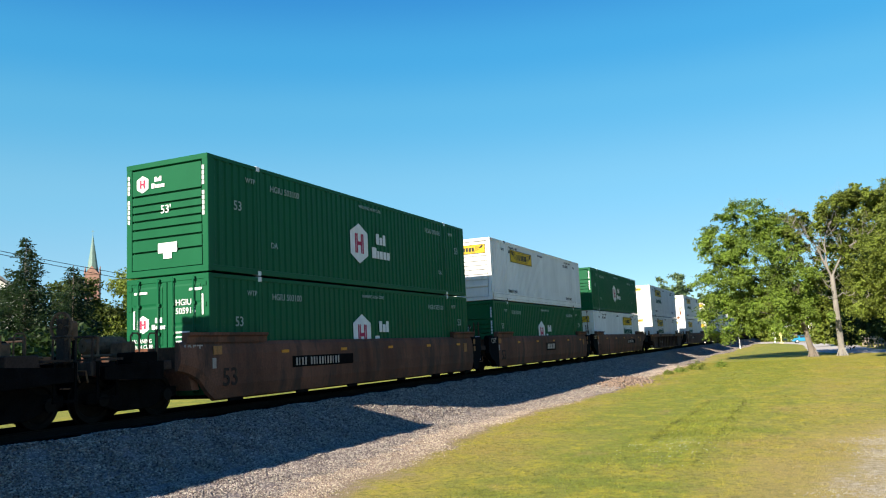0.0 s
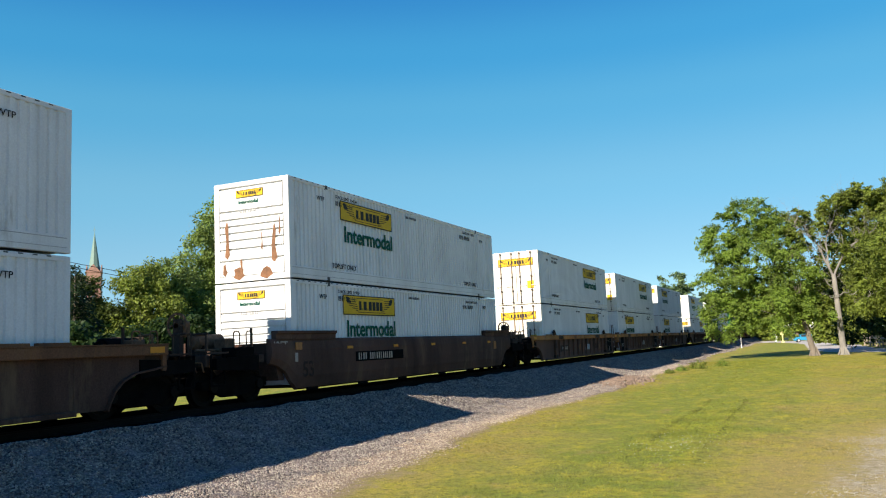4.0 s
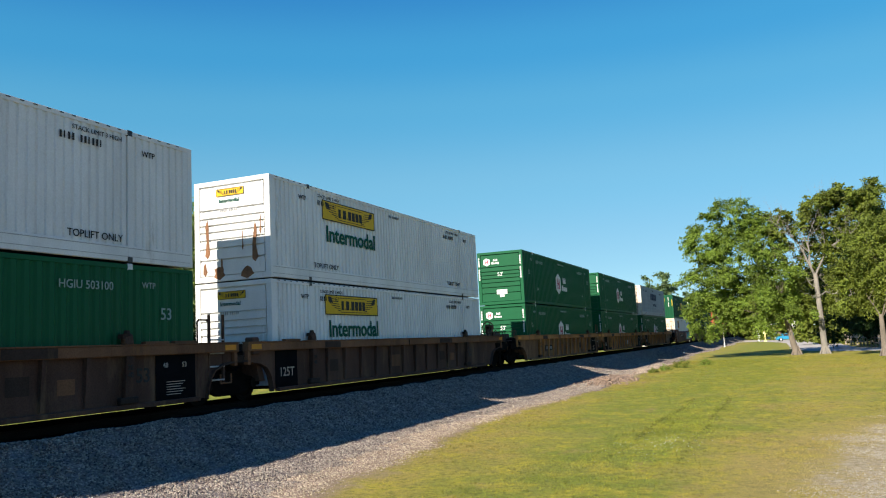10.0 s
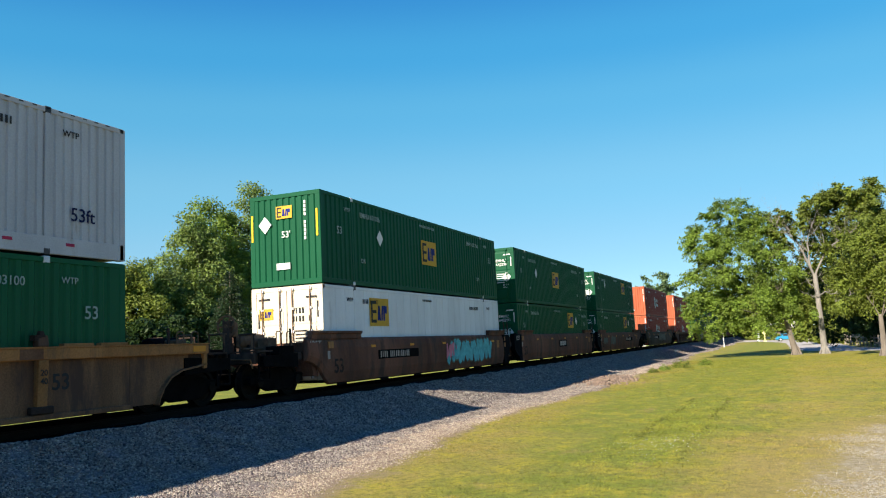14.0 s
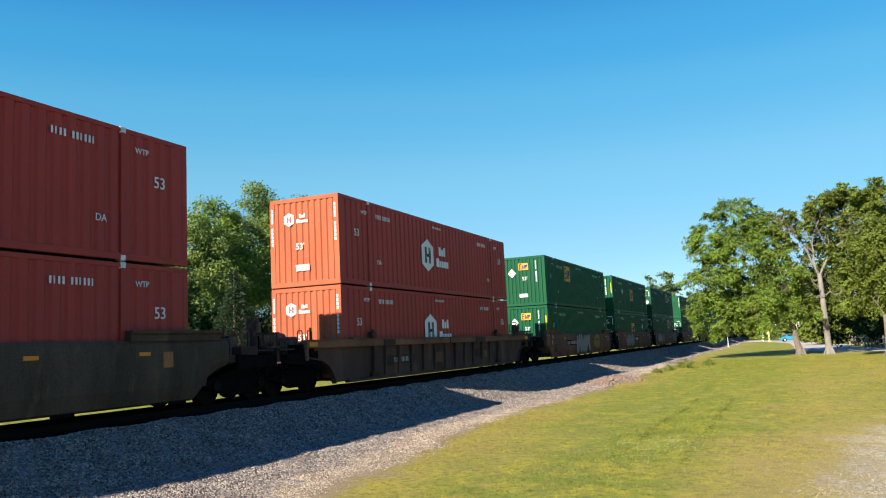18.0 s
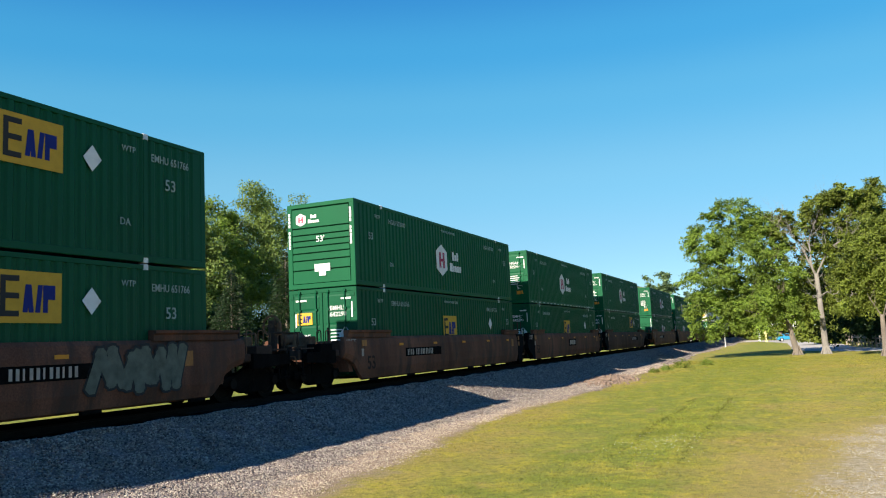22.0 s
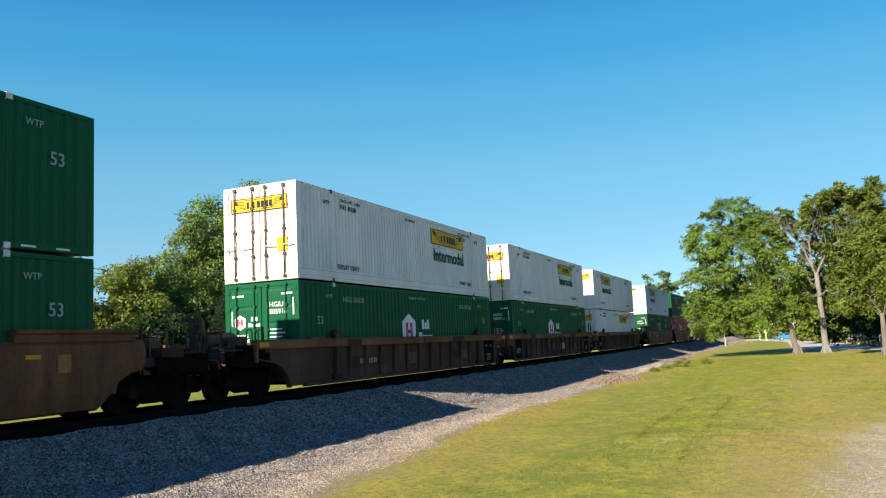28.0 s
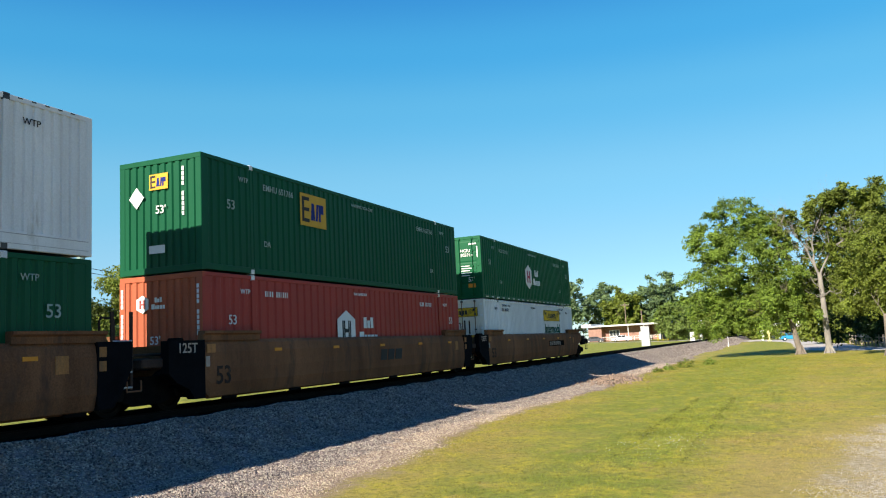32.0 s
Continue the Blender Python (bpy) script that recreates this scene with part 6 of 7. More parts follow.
def box_for(design):
    if design not in USED:
        USED.add(design)
        return DESIGNS[design]
    return copy_thing(DESIGNS[design], Matrix.Identity(4))


# place along the train of each lower box's leading end, car style, colour, coupled ends, upper box, lower box
WELLS = [
    (-8.2, "smooth", "brown", 0, 1, "hub_r", "hub_d"),
    (15.2, "smooth", "brown", 1, 0, "hub_r", "hub_d"),
    (34.56, "smooth", "brown", 0, 0, "jb_r_mute", "hub_r"),
    (53.84, "smooth", "brown", 0, 1, "hub_r", "jb_d"),
    (77.14, "ribbed", "dark", 1, 1, "jb_r", "jb_r"),
    (100.59, "smooth", "dark", 1, 1, "jb_rusty", "jb_r"),
    (123.8, "ribbed", "plum", 1, 0, "jb_d", "jb_d"),
    (143.3, "ribbed", "plum", 0, 0, "jb_d", "jb_r"),
    (162.51, "ribbed", "plum", 0, 1, "jb_r_big", "jb_r"),
    (185.76, "ribbed", "dark", 1, 0, "jb_r", "jb_d"),
    (205, "ribbed", "dark", 0, 0, "jb_rusty", "hub_r"),
    (224.31, "ribbed", "dark", 0, 1, "jb_rusty", "jb_r"),
    (247.55, "ribbed", "tan", 1, 0, "hub_r", "hub_r"),
    (266.87, "ribbed", "tan", 0, 0, "hub_r", "hub_r"),
    (286.1, "ribbed", "tan", 0, 1, "swift", "hub_r"),
    (310.18, "smooth", "brown", 1, 0, "emp_w", "emp_pale"),
    (329.36, "smooth", "brown", 0, 0, "emp_d_up", "emp_far"),
    (348.67, "smooth", "brown", 0, 1, "emp_far_top", "emp_far"),
    (371.7, "smooth", "olive", 1, 1, "red_w", "red_w"),
    (394.84, "ribbed", "dark", 1, 1, "red_w", "red_w"),
    (418.21, "smooth", "brown", 1, 0, "emp_w_near", "emp_bare"),
    (437.56, "smooth", "brown", 0, 0, "emp_w", "emp_d"),
    (456.91, "smooth", "brown", 0, 1, "emp_far", "emp_far"),
    (480.46, "smooth", "brown", 1, 0, "hub_r", "emp_d"),
    (499.71, "smooth", "brown", 0, 0, "hub_d", "emp_d"),
    (519.12, "smooth", "dark", 0, 1, "hub_d", "emp_far"),
    (542.7, "smooth", "rust", 1, 0, "hub_d", "hub_r"),
    (562.18, "smooth", "rust", 0, 0, "hub_d", "hub_r"),
    (581.59, "smooth", "rust", 0, 1, "hub_d", "hub_r"),
    (605.18, "ribbed", "dark", 1, 0, "jb_d", "hub_d"),
    (624.63, "ribbed", "dark", 0, 0, "jb_d", "hub_d"),
    (644.2, "ribbed", "dark", 0, 1, "jb_r_big", "jb_plain"),
    (667.87, "smooth", "rust", 1, 0, "jb_r", "emp_d"),
    (687.34, "smooth", "rust", 0, 0, "emp_w_near", "red_w"),
    (706.6, "smooth", "rust", 0, 1, "hub_d", "jb_d"),
]
RUN = [(0, 0.0), (2, 41.01), (4, 82.1), (6, 123.29), (8, 164.58), (10, 205.98), (12, 247.52), (14, 289.19), (16, 331.01), (18, 372.99), (20, 415.14), (22, 457.46), (24, 499.97), (26, 542.67), (28, 585.57), (30, 628.67), (32, 671.98)]
ROLLING = []
# place of the car along the train, then where and how it is sprayed
GRAFFITI = [
    (310.18, 9.3, 0.32, 4.7, 1.0, 1, TEAL, SPRAY_DIM), (310.18, 9.0, 0.5, 1.0, 0.7, 8, PINK, BROWN_CAR), (437.56, 3.34, 0.30, 3.18, 1.0, 2, SIGN_SPRAY, SIGN_DARK), (456.91, 12.6, 0.35, 2.3, 1.0, 3, SPRAY_DIM, SIGN_DARK),
    (456.91, 1.58, 0.3, 2.26, 1.0, 4, SIGN_SPRAY, SIGN_DARK), (456.91, 4.05, 0.35, 1.64, 0.8, 9, SPRAY_TAN, SIGN_DARK), (371.7, 6.4, 0.5, 4.4, 0.75, 5, SPRAY_DIM, OLIVE_CAR), (418.21, 5.61, 0.22, 3.32, 1.15, 6, SIGN_SPRAY, SIGN_DARK),
    (348.67, 0.8, 0.6, 1.2, 0.5, 11, SPRAY_DIM, BROWN_CAR), (348.67, 3.6, 0.5, 1.5, 0.7, 12, SPRAY_DIM, BROWN_CAR),
]
for at, style, colour, lead, trail, upper, lower in WELLS:
    ROLLING.append((car_for(style, colour, lead, trail), at, 0.0))
    for place, *spray in GRAFFITI:
        if place == at:
            graffiti(ROLLING[-1][0], *spray)
    if at == 418.21:
        crate_drawing(ROLLING[-1][0], 9.95, 0.25, 2.83, 1.1)
    ROLLING.append((box_for(lower), at, 0.205))
    ROLLING.append((box_for(upper), at, 3.14))
for name, ob in DESIGNS.items():
    if name not in USED:
        for o in (*ob.children_recursive, ob):
            bpy.data.objects.remove(o)

# end-of-train marker hung on the last coupler
last = ROLLING[-3][0]
device = part("end_marker", Geo().box(-0.16, 0.16, L + 3.45, L + 3.75, 0.95, 1.55), BLACK_STEEL, last, "black end-of-train marker box", bevel=0.03)
part("end_marker_arm", Geo().box(-0.06, 0.06, L + 3.3, L + 3.5, 0.75, 1.0), BLACK_STEEL, last)
# ---------------------------------------------------------------- beyond the track, far side
for k, (y, x, h, w, leaf, cnt) in enumerate([(56.5, -64, 11.0, 3.6, LEAF_MOSS, 16000), (61, -60, 12.4, 4.2, LEAF_OAK, 22000), (66, -60, 13.4, 4.3, LEAF_PALE, 22000), (71, -60, 18.4, 4.3, LEAF_PALE, 24000), (75.5, -61, 21.8, 4.4, LEAF_LIGHT, 26000), (81, -60, 23.6, 4.6, LEAF_PALE, 26000), (88, -62, 23.5, 4.4, LEAF_LIGHT, 22000), (97, -62, 24.5, 5.0, LEAF_PALE, 20000), (52, -66, 10.5, 4.0, LEAF_DARK, 8000), (30, -66, 11.0, 5.0, LEAF_DARK, 5000), (107, -70, 19.0, 5.0, LEAF_DARK, 8000)]):
    broadleaf("tall green broadleaved tree behind the railway" if h > 15 else "rounded green tree behind the railway", x, y, -0.95, h, 0.35,
              [((0, 0, h * 0.78), (w * 0.75, w * 0.75, h * 0.2), 30), ((0.4, w * 0.2, h * 0.55), (w, w, h * 0.24), 34), ((-0.3, -w * 0.2, h * 0.32), (w * 1.05, w * 1.1, h * 0.2), 30), ((0.5, w * 0.2, 2.4), (w * 1.1, w * 1.2, 2.3), 20)],
              int(cnt * 1.3), 0.16, leaf, BARK, 70 + k, fork=0.22, group="trees behind the track")
for k, (x, y, s, w) in enumerate([(-48, 62.0, 10.0, 3.4), (-52, 66.5, 9.0, 3.2), (-70, 46, 12.5, 4.2)]):
    conifer("dark green spruce with drooping boughs", x, y, -0.95, s, w, 60 + k)
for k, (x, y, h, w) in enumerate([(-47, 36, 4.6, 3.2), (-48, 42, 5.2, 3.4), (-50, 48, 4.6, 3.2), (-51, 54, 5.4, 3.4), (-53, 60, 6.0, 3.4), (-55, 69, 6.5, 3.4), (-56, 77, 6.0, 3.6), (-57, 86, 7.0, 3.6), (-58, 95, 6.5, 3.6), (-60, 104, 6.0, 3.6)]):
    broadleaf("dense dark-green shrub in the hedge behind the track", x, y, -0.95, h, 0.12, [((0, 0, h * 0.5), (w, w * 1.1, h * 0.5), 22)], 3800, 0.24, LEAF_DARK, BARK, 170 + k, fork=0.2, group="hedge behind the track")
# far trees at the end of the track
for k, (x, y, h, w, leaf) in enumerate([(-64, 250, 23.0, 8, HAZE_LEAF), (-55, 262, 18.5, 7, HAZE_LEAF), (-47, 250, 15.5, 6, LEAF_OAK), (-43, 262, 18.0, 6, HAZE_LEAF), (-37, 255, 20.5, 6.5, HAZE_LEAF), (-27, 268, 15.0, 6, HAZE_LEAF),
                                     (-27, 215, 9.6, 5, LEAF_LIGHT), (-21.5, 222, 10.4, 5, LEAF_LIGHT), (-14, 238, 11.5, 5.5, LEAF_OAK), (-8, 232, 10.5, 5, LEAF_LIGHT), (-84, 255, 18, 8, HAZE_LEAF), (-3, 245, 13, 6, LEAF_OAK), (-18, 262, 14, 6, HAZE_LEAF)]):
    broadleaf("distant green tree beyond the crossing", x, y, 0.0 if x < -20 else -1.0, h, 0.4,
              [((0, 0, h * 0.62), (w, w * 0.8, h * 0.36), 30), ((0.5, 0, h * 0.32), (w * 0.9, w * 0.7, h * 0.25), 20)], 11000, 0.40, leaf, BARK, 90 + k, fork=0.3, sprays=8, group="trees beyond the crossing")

broadleaf("rounded yellow-green tree beyond the crossing", -23.4, 186, -0.2, 8.4, 0.18, [((0, 0, 4.6), (4.4, 3.8, 3.6), 40), ((0.4, 0, 2.6), (4.2, 3.4, 2.0), 24)], 16000, 0.20, LEAF_PALE, BARK, 131, fork=0.2, sprays=8, group="trees beyond the crossing")
broadleaf("rounded green tree beyond the crossing", -17.5, 204, -0.4, 8.0, 0.18, [((0, 0, 4.4), (4.0, 3.4, 3.4), 34), ((0.4, 0, 2.2), (4.4, 3.2, 1.8), 22)], 12000, 0.22, LEAF_OAK, BARK, 132, fork=0.2, sprays=8, group="trees beyond the crossing")

# church
BRICK = surface("red_brick", (0.24, 0.135, 0.105), 0.9, vary=0.2, scale=1.5, fine=12, bump=0.3)
COPPER = surface("green_copper", (0.13, 0.205, 0.18), 0.7, vary=0.2, scale=2)
SLATE = surface("dark_shingle", (0.06, 0.065, 0.08), 0.85, vary=0.3, scale=4)
SIDING = surface("pale_siding", (0.62, 0.60, 0.56), 0.8, vary=0.08, scale=2)
ROOF_GREY = surface("grey_shingle", (0.16, 0.165, 0.17), 0.85, vary=0.25, scale=4, fine=20)
BRICK_DARK = surface("dark_brick", (0.10, 0.055, 0.05), 0.9, vary=0.25, scale=3, fine=14)
GLASS_DARK = surface("dark_window", (0.03, 0.035, 0.04), 0.15, vary=0.2, scale=2, bump=0)
church = tagged(new("church_tower"), "red brick church tower with a green copper spire", "church")
church.matrix_basis = pose(-180.6, 165.6, -1.3, 0, 0, 40) @ Matrix.Diagonal((0.87, 0.87, 1, 1))
part("tower", Geo().box(-2.2, 2.2, -2.2, 2.2, -1.0, 27.5), BRICK, church)
for a in range(4):
    m = pose(0, 0, 0, 0, 0, 90 * a)
    g = Geo().slab([(-2.3, 27.5), (2.3, 27.5), (0, 29.9)], "y", -2.35, -2.1)
    ob = part("gable", g, BRICK, church)
    ob.matrix_basis = m
    win = part("belfry_window", Geo().slab([(-0.55, 20.5), (0.55, 20.5), (0.55, 24.2), (0, 25.2), (-0.55, 24.2)], "y", -2.24, -2.15), GLASS_DARK, church)
    win.matrix_basis = m
part("spire", Geo().rod((0, 0, 27.4), (0, 0, 38.9), 1.95, 0.06, 8), COPPER, church, "green copper spire")
part("finial", Geo().rod((0, 0, 38.8), (0, 0, 40.6), 0.06, 0.04, 6).box(-0.4, 0.4, -0.05, 0.05, 39.7, 39.85), COPPER, church)
part("nave", Geo().slab([(-7, -1), (7, -1), (7, 9), (0, 16), (-7, 9)], "y", 2.2, 34), BRICK, church)

house = tagged(new("house"), "pale house with a dark shingled gable roof", "house")
house.matrix_basis = pose(-84.5, 61.2, -0.95, 0, 0, 55)
part("wall", Geo().slab([(-5, 0), (5, 0), (5, 9.3), (0, 13.2), (-5, 9.3)], "y", -6, 6), SIDING, house)
part("roof", Geo().slab([(-5.5, 9.0), (0, 13.4), (5.5, 9.0), (5.5, 9.25), (0, 13.7), (-5.5, 9.25)], "y", -6.4, 6.4), ROOF_GREY, house, "grey shingled roof")
chimney = part("chimney", Geo().box(-0.5, 0.5, -0.9, 0.1, 11.0, 15.5), BRICK_DARK, house, "dark brick chimney")
part("chimney_cap", Geo().box(-0.62, 0.62, -1.02, 0.22, 15.5, 15.75), ROOF_GREY, chimney)
for z in (1.2, 4.4, 7.4):
    for x in (-2.6, 2.6):
        w = part("window", Geo().box(x - 0.6, x + 0.6, -6.06, -5.98, z, z + 1.6), GLASS_DARK, house)
        part("window_frame", Geo().box(x - 0.72, x + 0.72, -6.03, -5.99, z - 0.1, z + 1.7), SIGN_WHITE, w)


def cable(a, b, sag, r=0.045):
    g, a, b = Geo(), Vector(a), Vector(b)
    pts = [a.lerp(b, k / 14) - Vector((0, 0, sag * 4 * (k / 14) * (1 - k / 14))) for k in range(15)]
    for p, q in zip(pts, pts[1:]):
        g.rod(p, q, r, n=5)
    return g


POLE_WOOD = surface("weathered_pole", (0.16, 0.12, 0.09), 0.9, vary=0.3, scale=3, fine=20, bump=0.5, streak=0.2)
CABLE = surface("black_cable", (0.02, 0.02, 0.022), 0.6, vary=0.2, bump=0)


def utility_pole(x, y, z, h, arms=1):
    pole = tagged(new("utility_pole"), "weathered wooden utility pole with a crossarm", "utility pole", "utility poles")
    pole.matrix_basis = pose(x, y, z, 0, 0, 12)
    part("shaft", Geo().rod((0, 0, -0.3), (0, 0, h), 0.16, 0.11, 10), POLE_WOOD, pole)
    for k in range(arms):
        part("crossarm", Geo().box(-1.1, 1.1, -0.06, 0.06, h - 0.7 - k * 0.9, h - 0.57 - k * 0.9), POLE_WOOD, pole)
        for x in (-1.0, -0.4, 0.4, 1.0):
            part("insulator", Geo().rod((x, 0, h - 0.57 - k * 0.9), (x, 0, h - 0.42 - k * 0.9), 0.04), SIGN_WHITE, pole)


utility_pole(-68, 26.0, -0.95, 13.0)
utility_pole(-74, 112.0, -0.95, 12.0)
for start, stop in (((-62.00, 39.80, 11.77), (-62.00, 75.55, 8.97)), ((-62.00, 39.80, 11.58), (-62.00, 75.55, 8.31))):
    tagged(solid("cable", cable(start, stop, 0.15, 0.03), CABLE), "thin black overhead cable strung between poles", "cable", "overhead cables")
utility_pole(-34, 205, 0.0, 7.5, 0)
utility_pole(-21.5, 190, -0.3, 6.4, 0)
utility_pole(-40, 216, 0.0, 10.0)

# low brick building beyond the crossing
block = tagged(new("low_building"), "long low brick building with a white flat roof edge", "building")
block.matrix_basis = pose(-36.5, 196, 0.1, 0, 0, -14)
part("wall", Geo().box(-10, 5.0, 2.2, 9, 0, 3.6), BRICK, block)
part("wing_wall", Geo().box(-10, -6.4, 0, 2.2, 0, 3.6), BRICK, block)
part("roof_slab", Geo().box(-10.4, 9.6, -1.0, 9.4, 3.6, 3.95), SIGN_WHITE, block, "white flat roof with a deep edge")
part("side_wall", Geo().box(8.6, 9.2, 0.0, 9, 0, 3.6), SLATE, block)
part("porch_wall", Geo().box(5.0, 8.6, 4.0, 9, 0, 3.6), BRICK, block)
part("parapet", Geo().box(-11.5, -9.0, -0.5, 6, 3.6, 4.4), SIGN_WHITE, block)
for x in (-4.0,):
    w = part("window", Geo().box(x - 1.2, x + 1.2, 2.15, 2.22, 1.3, 2.6), GLASS_DARK, block)
    part("window_frame", Geo().box(x - 1.35, x + 1.35, 2.17, 2.21, 1.15, 2.75), SIGN_WHITE, w)
    for d in (-0.4, 0.4):
        part("mullion", Geo().box(x + d - 0.05, x + d + 0.05, 2.12, 2.18, 1.3, 2.6), SIGN_WHITE, w)
part("door", Geo().box(2.4, 3.5, 2.15, 2.22, 0.0, 2.1), SIGN_WHITE, block)
for x in (1.0, 5.0, 8.9):
    part("porch_post", Geo().box(x - 0.08, x + 0.08, -0.9, -0.74, 0, 3.6), SIGN_WHITE, block)
for z in (0.55, 1.0):
    part("porch_rail", Geo().box(-6.0, 8.8, -0.95, -0.88, z, z + 0.08), SIGN_WHITE, block)
for k in range(8):
    part("rail_post", Geo().box(-6 + k * 2.1, -5.9 + k * 2.1, -0.96, -0.87, 0, 1.08), SIGN_WHITE, block)


far_house = tagged(new("house"), "white two-storey house beyond the crossing", "house")
far_house.matrix_basis = pose(-1.6, 226, GROUND, 0, 0, 8)
part("wall", Geo().slab([(-4.2, 0), (4.2, 0), (4.2, 5.6), (0, 8.2), (-4.2, 5.6)], "y", 0, 8), SIDING, far_house)
part("roof", Geo().slab([(-4.6, 5.4), (0, 8.4), (4.6, 5.4), (4.6, 5.65), (0, 8.7), (-4.6, 5.65)], "y", -0.4, 8.4), ROOF_GREY, far_house)
for x in (-2.6, 0.0, 2.6):
    for z in (0.9, 3.6):
        w = part("window", Geo().box(x - 0.5, x + 0.5, -0.05, 0.02, z, z + 1.4), GLASS_DARK, far_house)
        part("window_frame", Geo().box(x - 0.62, x + 0.62, -0.03, 0.01, z - 0.12, z + 1.52), SIGN_WHITE, w)


def car(label, paint_mat, x, y, z, turn):
    """A parked saloon: lower body, glasshouse, wheels, lamps."""
    thing = tagged(new("car"), label, "car", "parked cars")
    thing.matrix_basis = pose(x, y, z, 0, 0, turn)
    prof = [(-2.2, 0.32), (-2.25, 0.62), (-2.1, 0.86), (-1.35, 0.95), (1.1, 0.98), (1.95, 0.92), (2.22, 0.72), (2.2, 0.32)]
    part("body", Geo().slab([(a, b) for a, b in prof], "y", -0.88, 0.88), paint_mat, thing, bevel=0.05)
    part("roof", Geo().slab([(-0.75, 1.38), (-0.55, 1.44), (0.55, 1.43), (0.85, 1.36)], "y", -0.66, 0.66), paint_mat, thing, bevel=0.02)
    part("window_band", Geo().slab([(-1.5, 0.93), (-0.78, 1.385), (0.86, 1.365), (1.45, 0.95)], "y", -0.72, 0.72), GLASS_DARK, thing)
    for a in (-1.02, -0.02, 0.98):
        for s in (-1, 1):
            part("pillar", Geo().slab([(a - 0.05 + (0.25 if a < -0.5 else -0.15 if a > 0.5 else 0), 0.94), (a + 0.05 + (-0.2 if a < -0.5 else 0.1 if a > 0.5 else 0), 0.94), (a + 0.1 * (a < -0.5), 1.39), (a - 0.06, 1.39)], "y", s * 0.70, s * 0.735), paint_mat, thing)
    for a in (-1.38, 1.36):
        for s in (-1, 1):
            tyre = part("wheel", Geo().wheel((a, s * 0.80, 0.32), (0, s, 0), [(-0.1, 0.2), (-0.1, 0.32), (0.1, 0.32), (0.1, 0.2)], 18), BLACK_STEEL, thing)
            part("rim", Geo().wheel((a, s * 0.82, 0.32), (0, s, 0), [(0.0, 0.02), (0.08, 0.05), (0.06, 0.2), (-0.05, 0.205)], 14), GALV, tyre)
    for s in (-0.6, 0.6):
        part("headlight", Geo().box(-2.26, -2.12, s - 0.2, s + 0.2, 0.62, 0.76), SIGN_WHITE, thing)
        part("tail_light", Geo().box(2.1, 2.235, s - 0.2, s + 0.2, 0.68, 0.84), SIGN_RED, thing)
    return thing


BLUE_PAINT = surface("bright_blue_car_paint", (0.03, 0.25, 0.42), 0.25, metal=0.2, vary=0.05, bump=0)
WHITE_PAINT = surface("white_car_paint", (0.75, 0.76, 0.78), 0.25, vary=0.04, bump=0)
car("bright blue saloon car standing at the crossing", BLUE_PAINT, 0.1, 165.0, GROUND + 0.03, 8)
car("white saloon car parked before the brick building", WHITE_PAINT, -35.5, 184.5, 0.0, 18)
car("dark grey car parked by the brick building", SLATE, -43.0, 190, 0.0, 20)

# signal cabinets and crossing furniture
GREY_METAL = surface("grey_metal", (0.36, 0.37, 0.37), 0.5, metal=0.4, vary=0.12, scale=2)
for x, y, z, w, d, h, lab in ((-18.75, 115, -0.55, 1.15, 1.0, 2.95, "tall silver-grey metal signal cabinet beside the track"), (-17.85, 165, -0.75, 0.8, 0.7, 2.1, "white metal signal cabinet beside the track")):
    box = tagged(new("signal_cabinet"), lab, "cabinet", "signal cabinets")
    box.matrix_basis = pose(x, y, z, 0, 0, 6)
    part("cabinet_body", Geo().box(-w / 2, w / 2, -d / 2, d / 2, 0.15, h - 0.1), GREY_METAL if w > 1 else SIGN_WHITE, box, bevel=0.02)
    part("cabinet_roof", Geo().box(-w / 2 - 0.06, w / 2 + 0.06, -d / 2 - 0.06, d / 2 + 0.06, h - 0.1, h), GREY_METAL, box, bevel=0.03)
    part("plinth", Geo().box(-w / 2 - 0.08, w / 2 + 0.08, -d / 2 - 0.08, d / 2 + 0.08, -0.2, 0.15), STONE_BED, box)
    part("cabinet_door", Geo().box(-w / 2 + 0.08, w / 2 - 0.08, -d / 2 - 0.02, -d / 2 - 0.002, 0.3, h - 0.25), GREY_METAL if w > 1 else SIGN_WHITE, box, bevel=0.005)
    for k in range(5):
        part("louvre", Geo().box(-w / 2 + 0.16 + k * (w - 0.4) / 5, -w / 2 + 0.22 + k * (w - 0.4) / 5, -d / 2 - 0.035, -d / 2 - 0.018, 0.5, h - 0.45), GREY_METAL, box)
    part("door_handle", Geo().box(w / 2 - 0.22, w / 2 - 0.17, -d / 2 - 0.06, -d / 2 - 0.02, h * 0.45, h * 0.45 + 0.15), BLACK_STEEL, box)


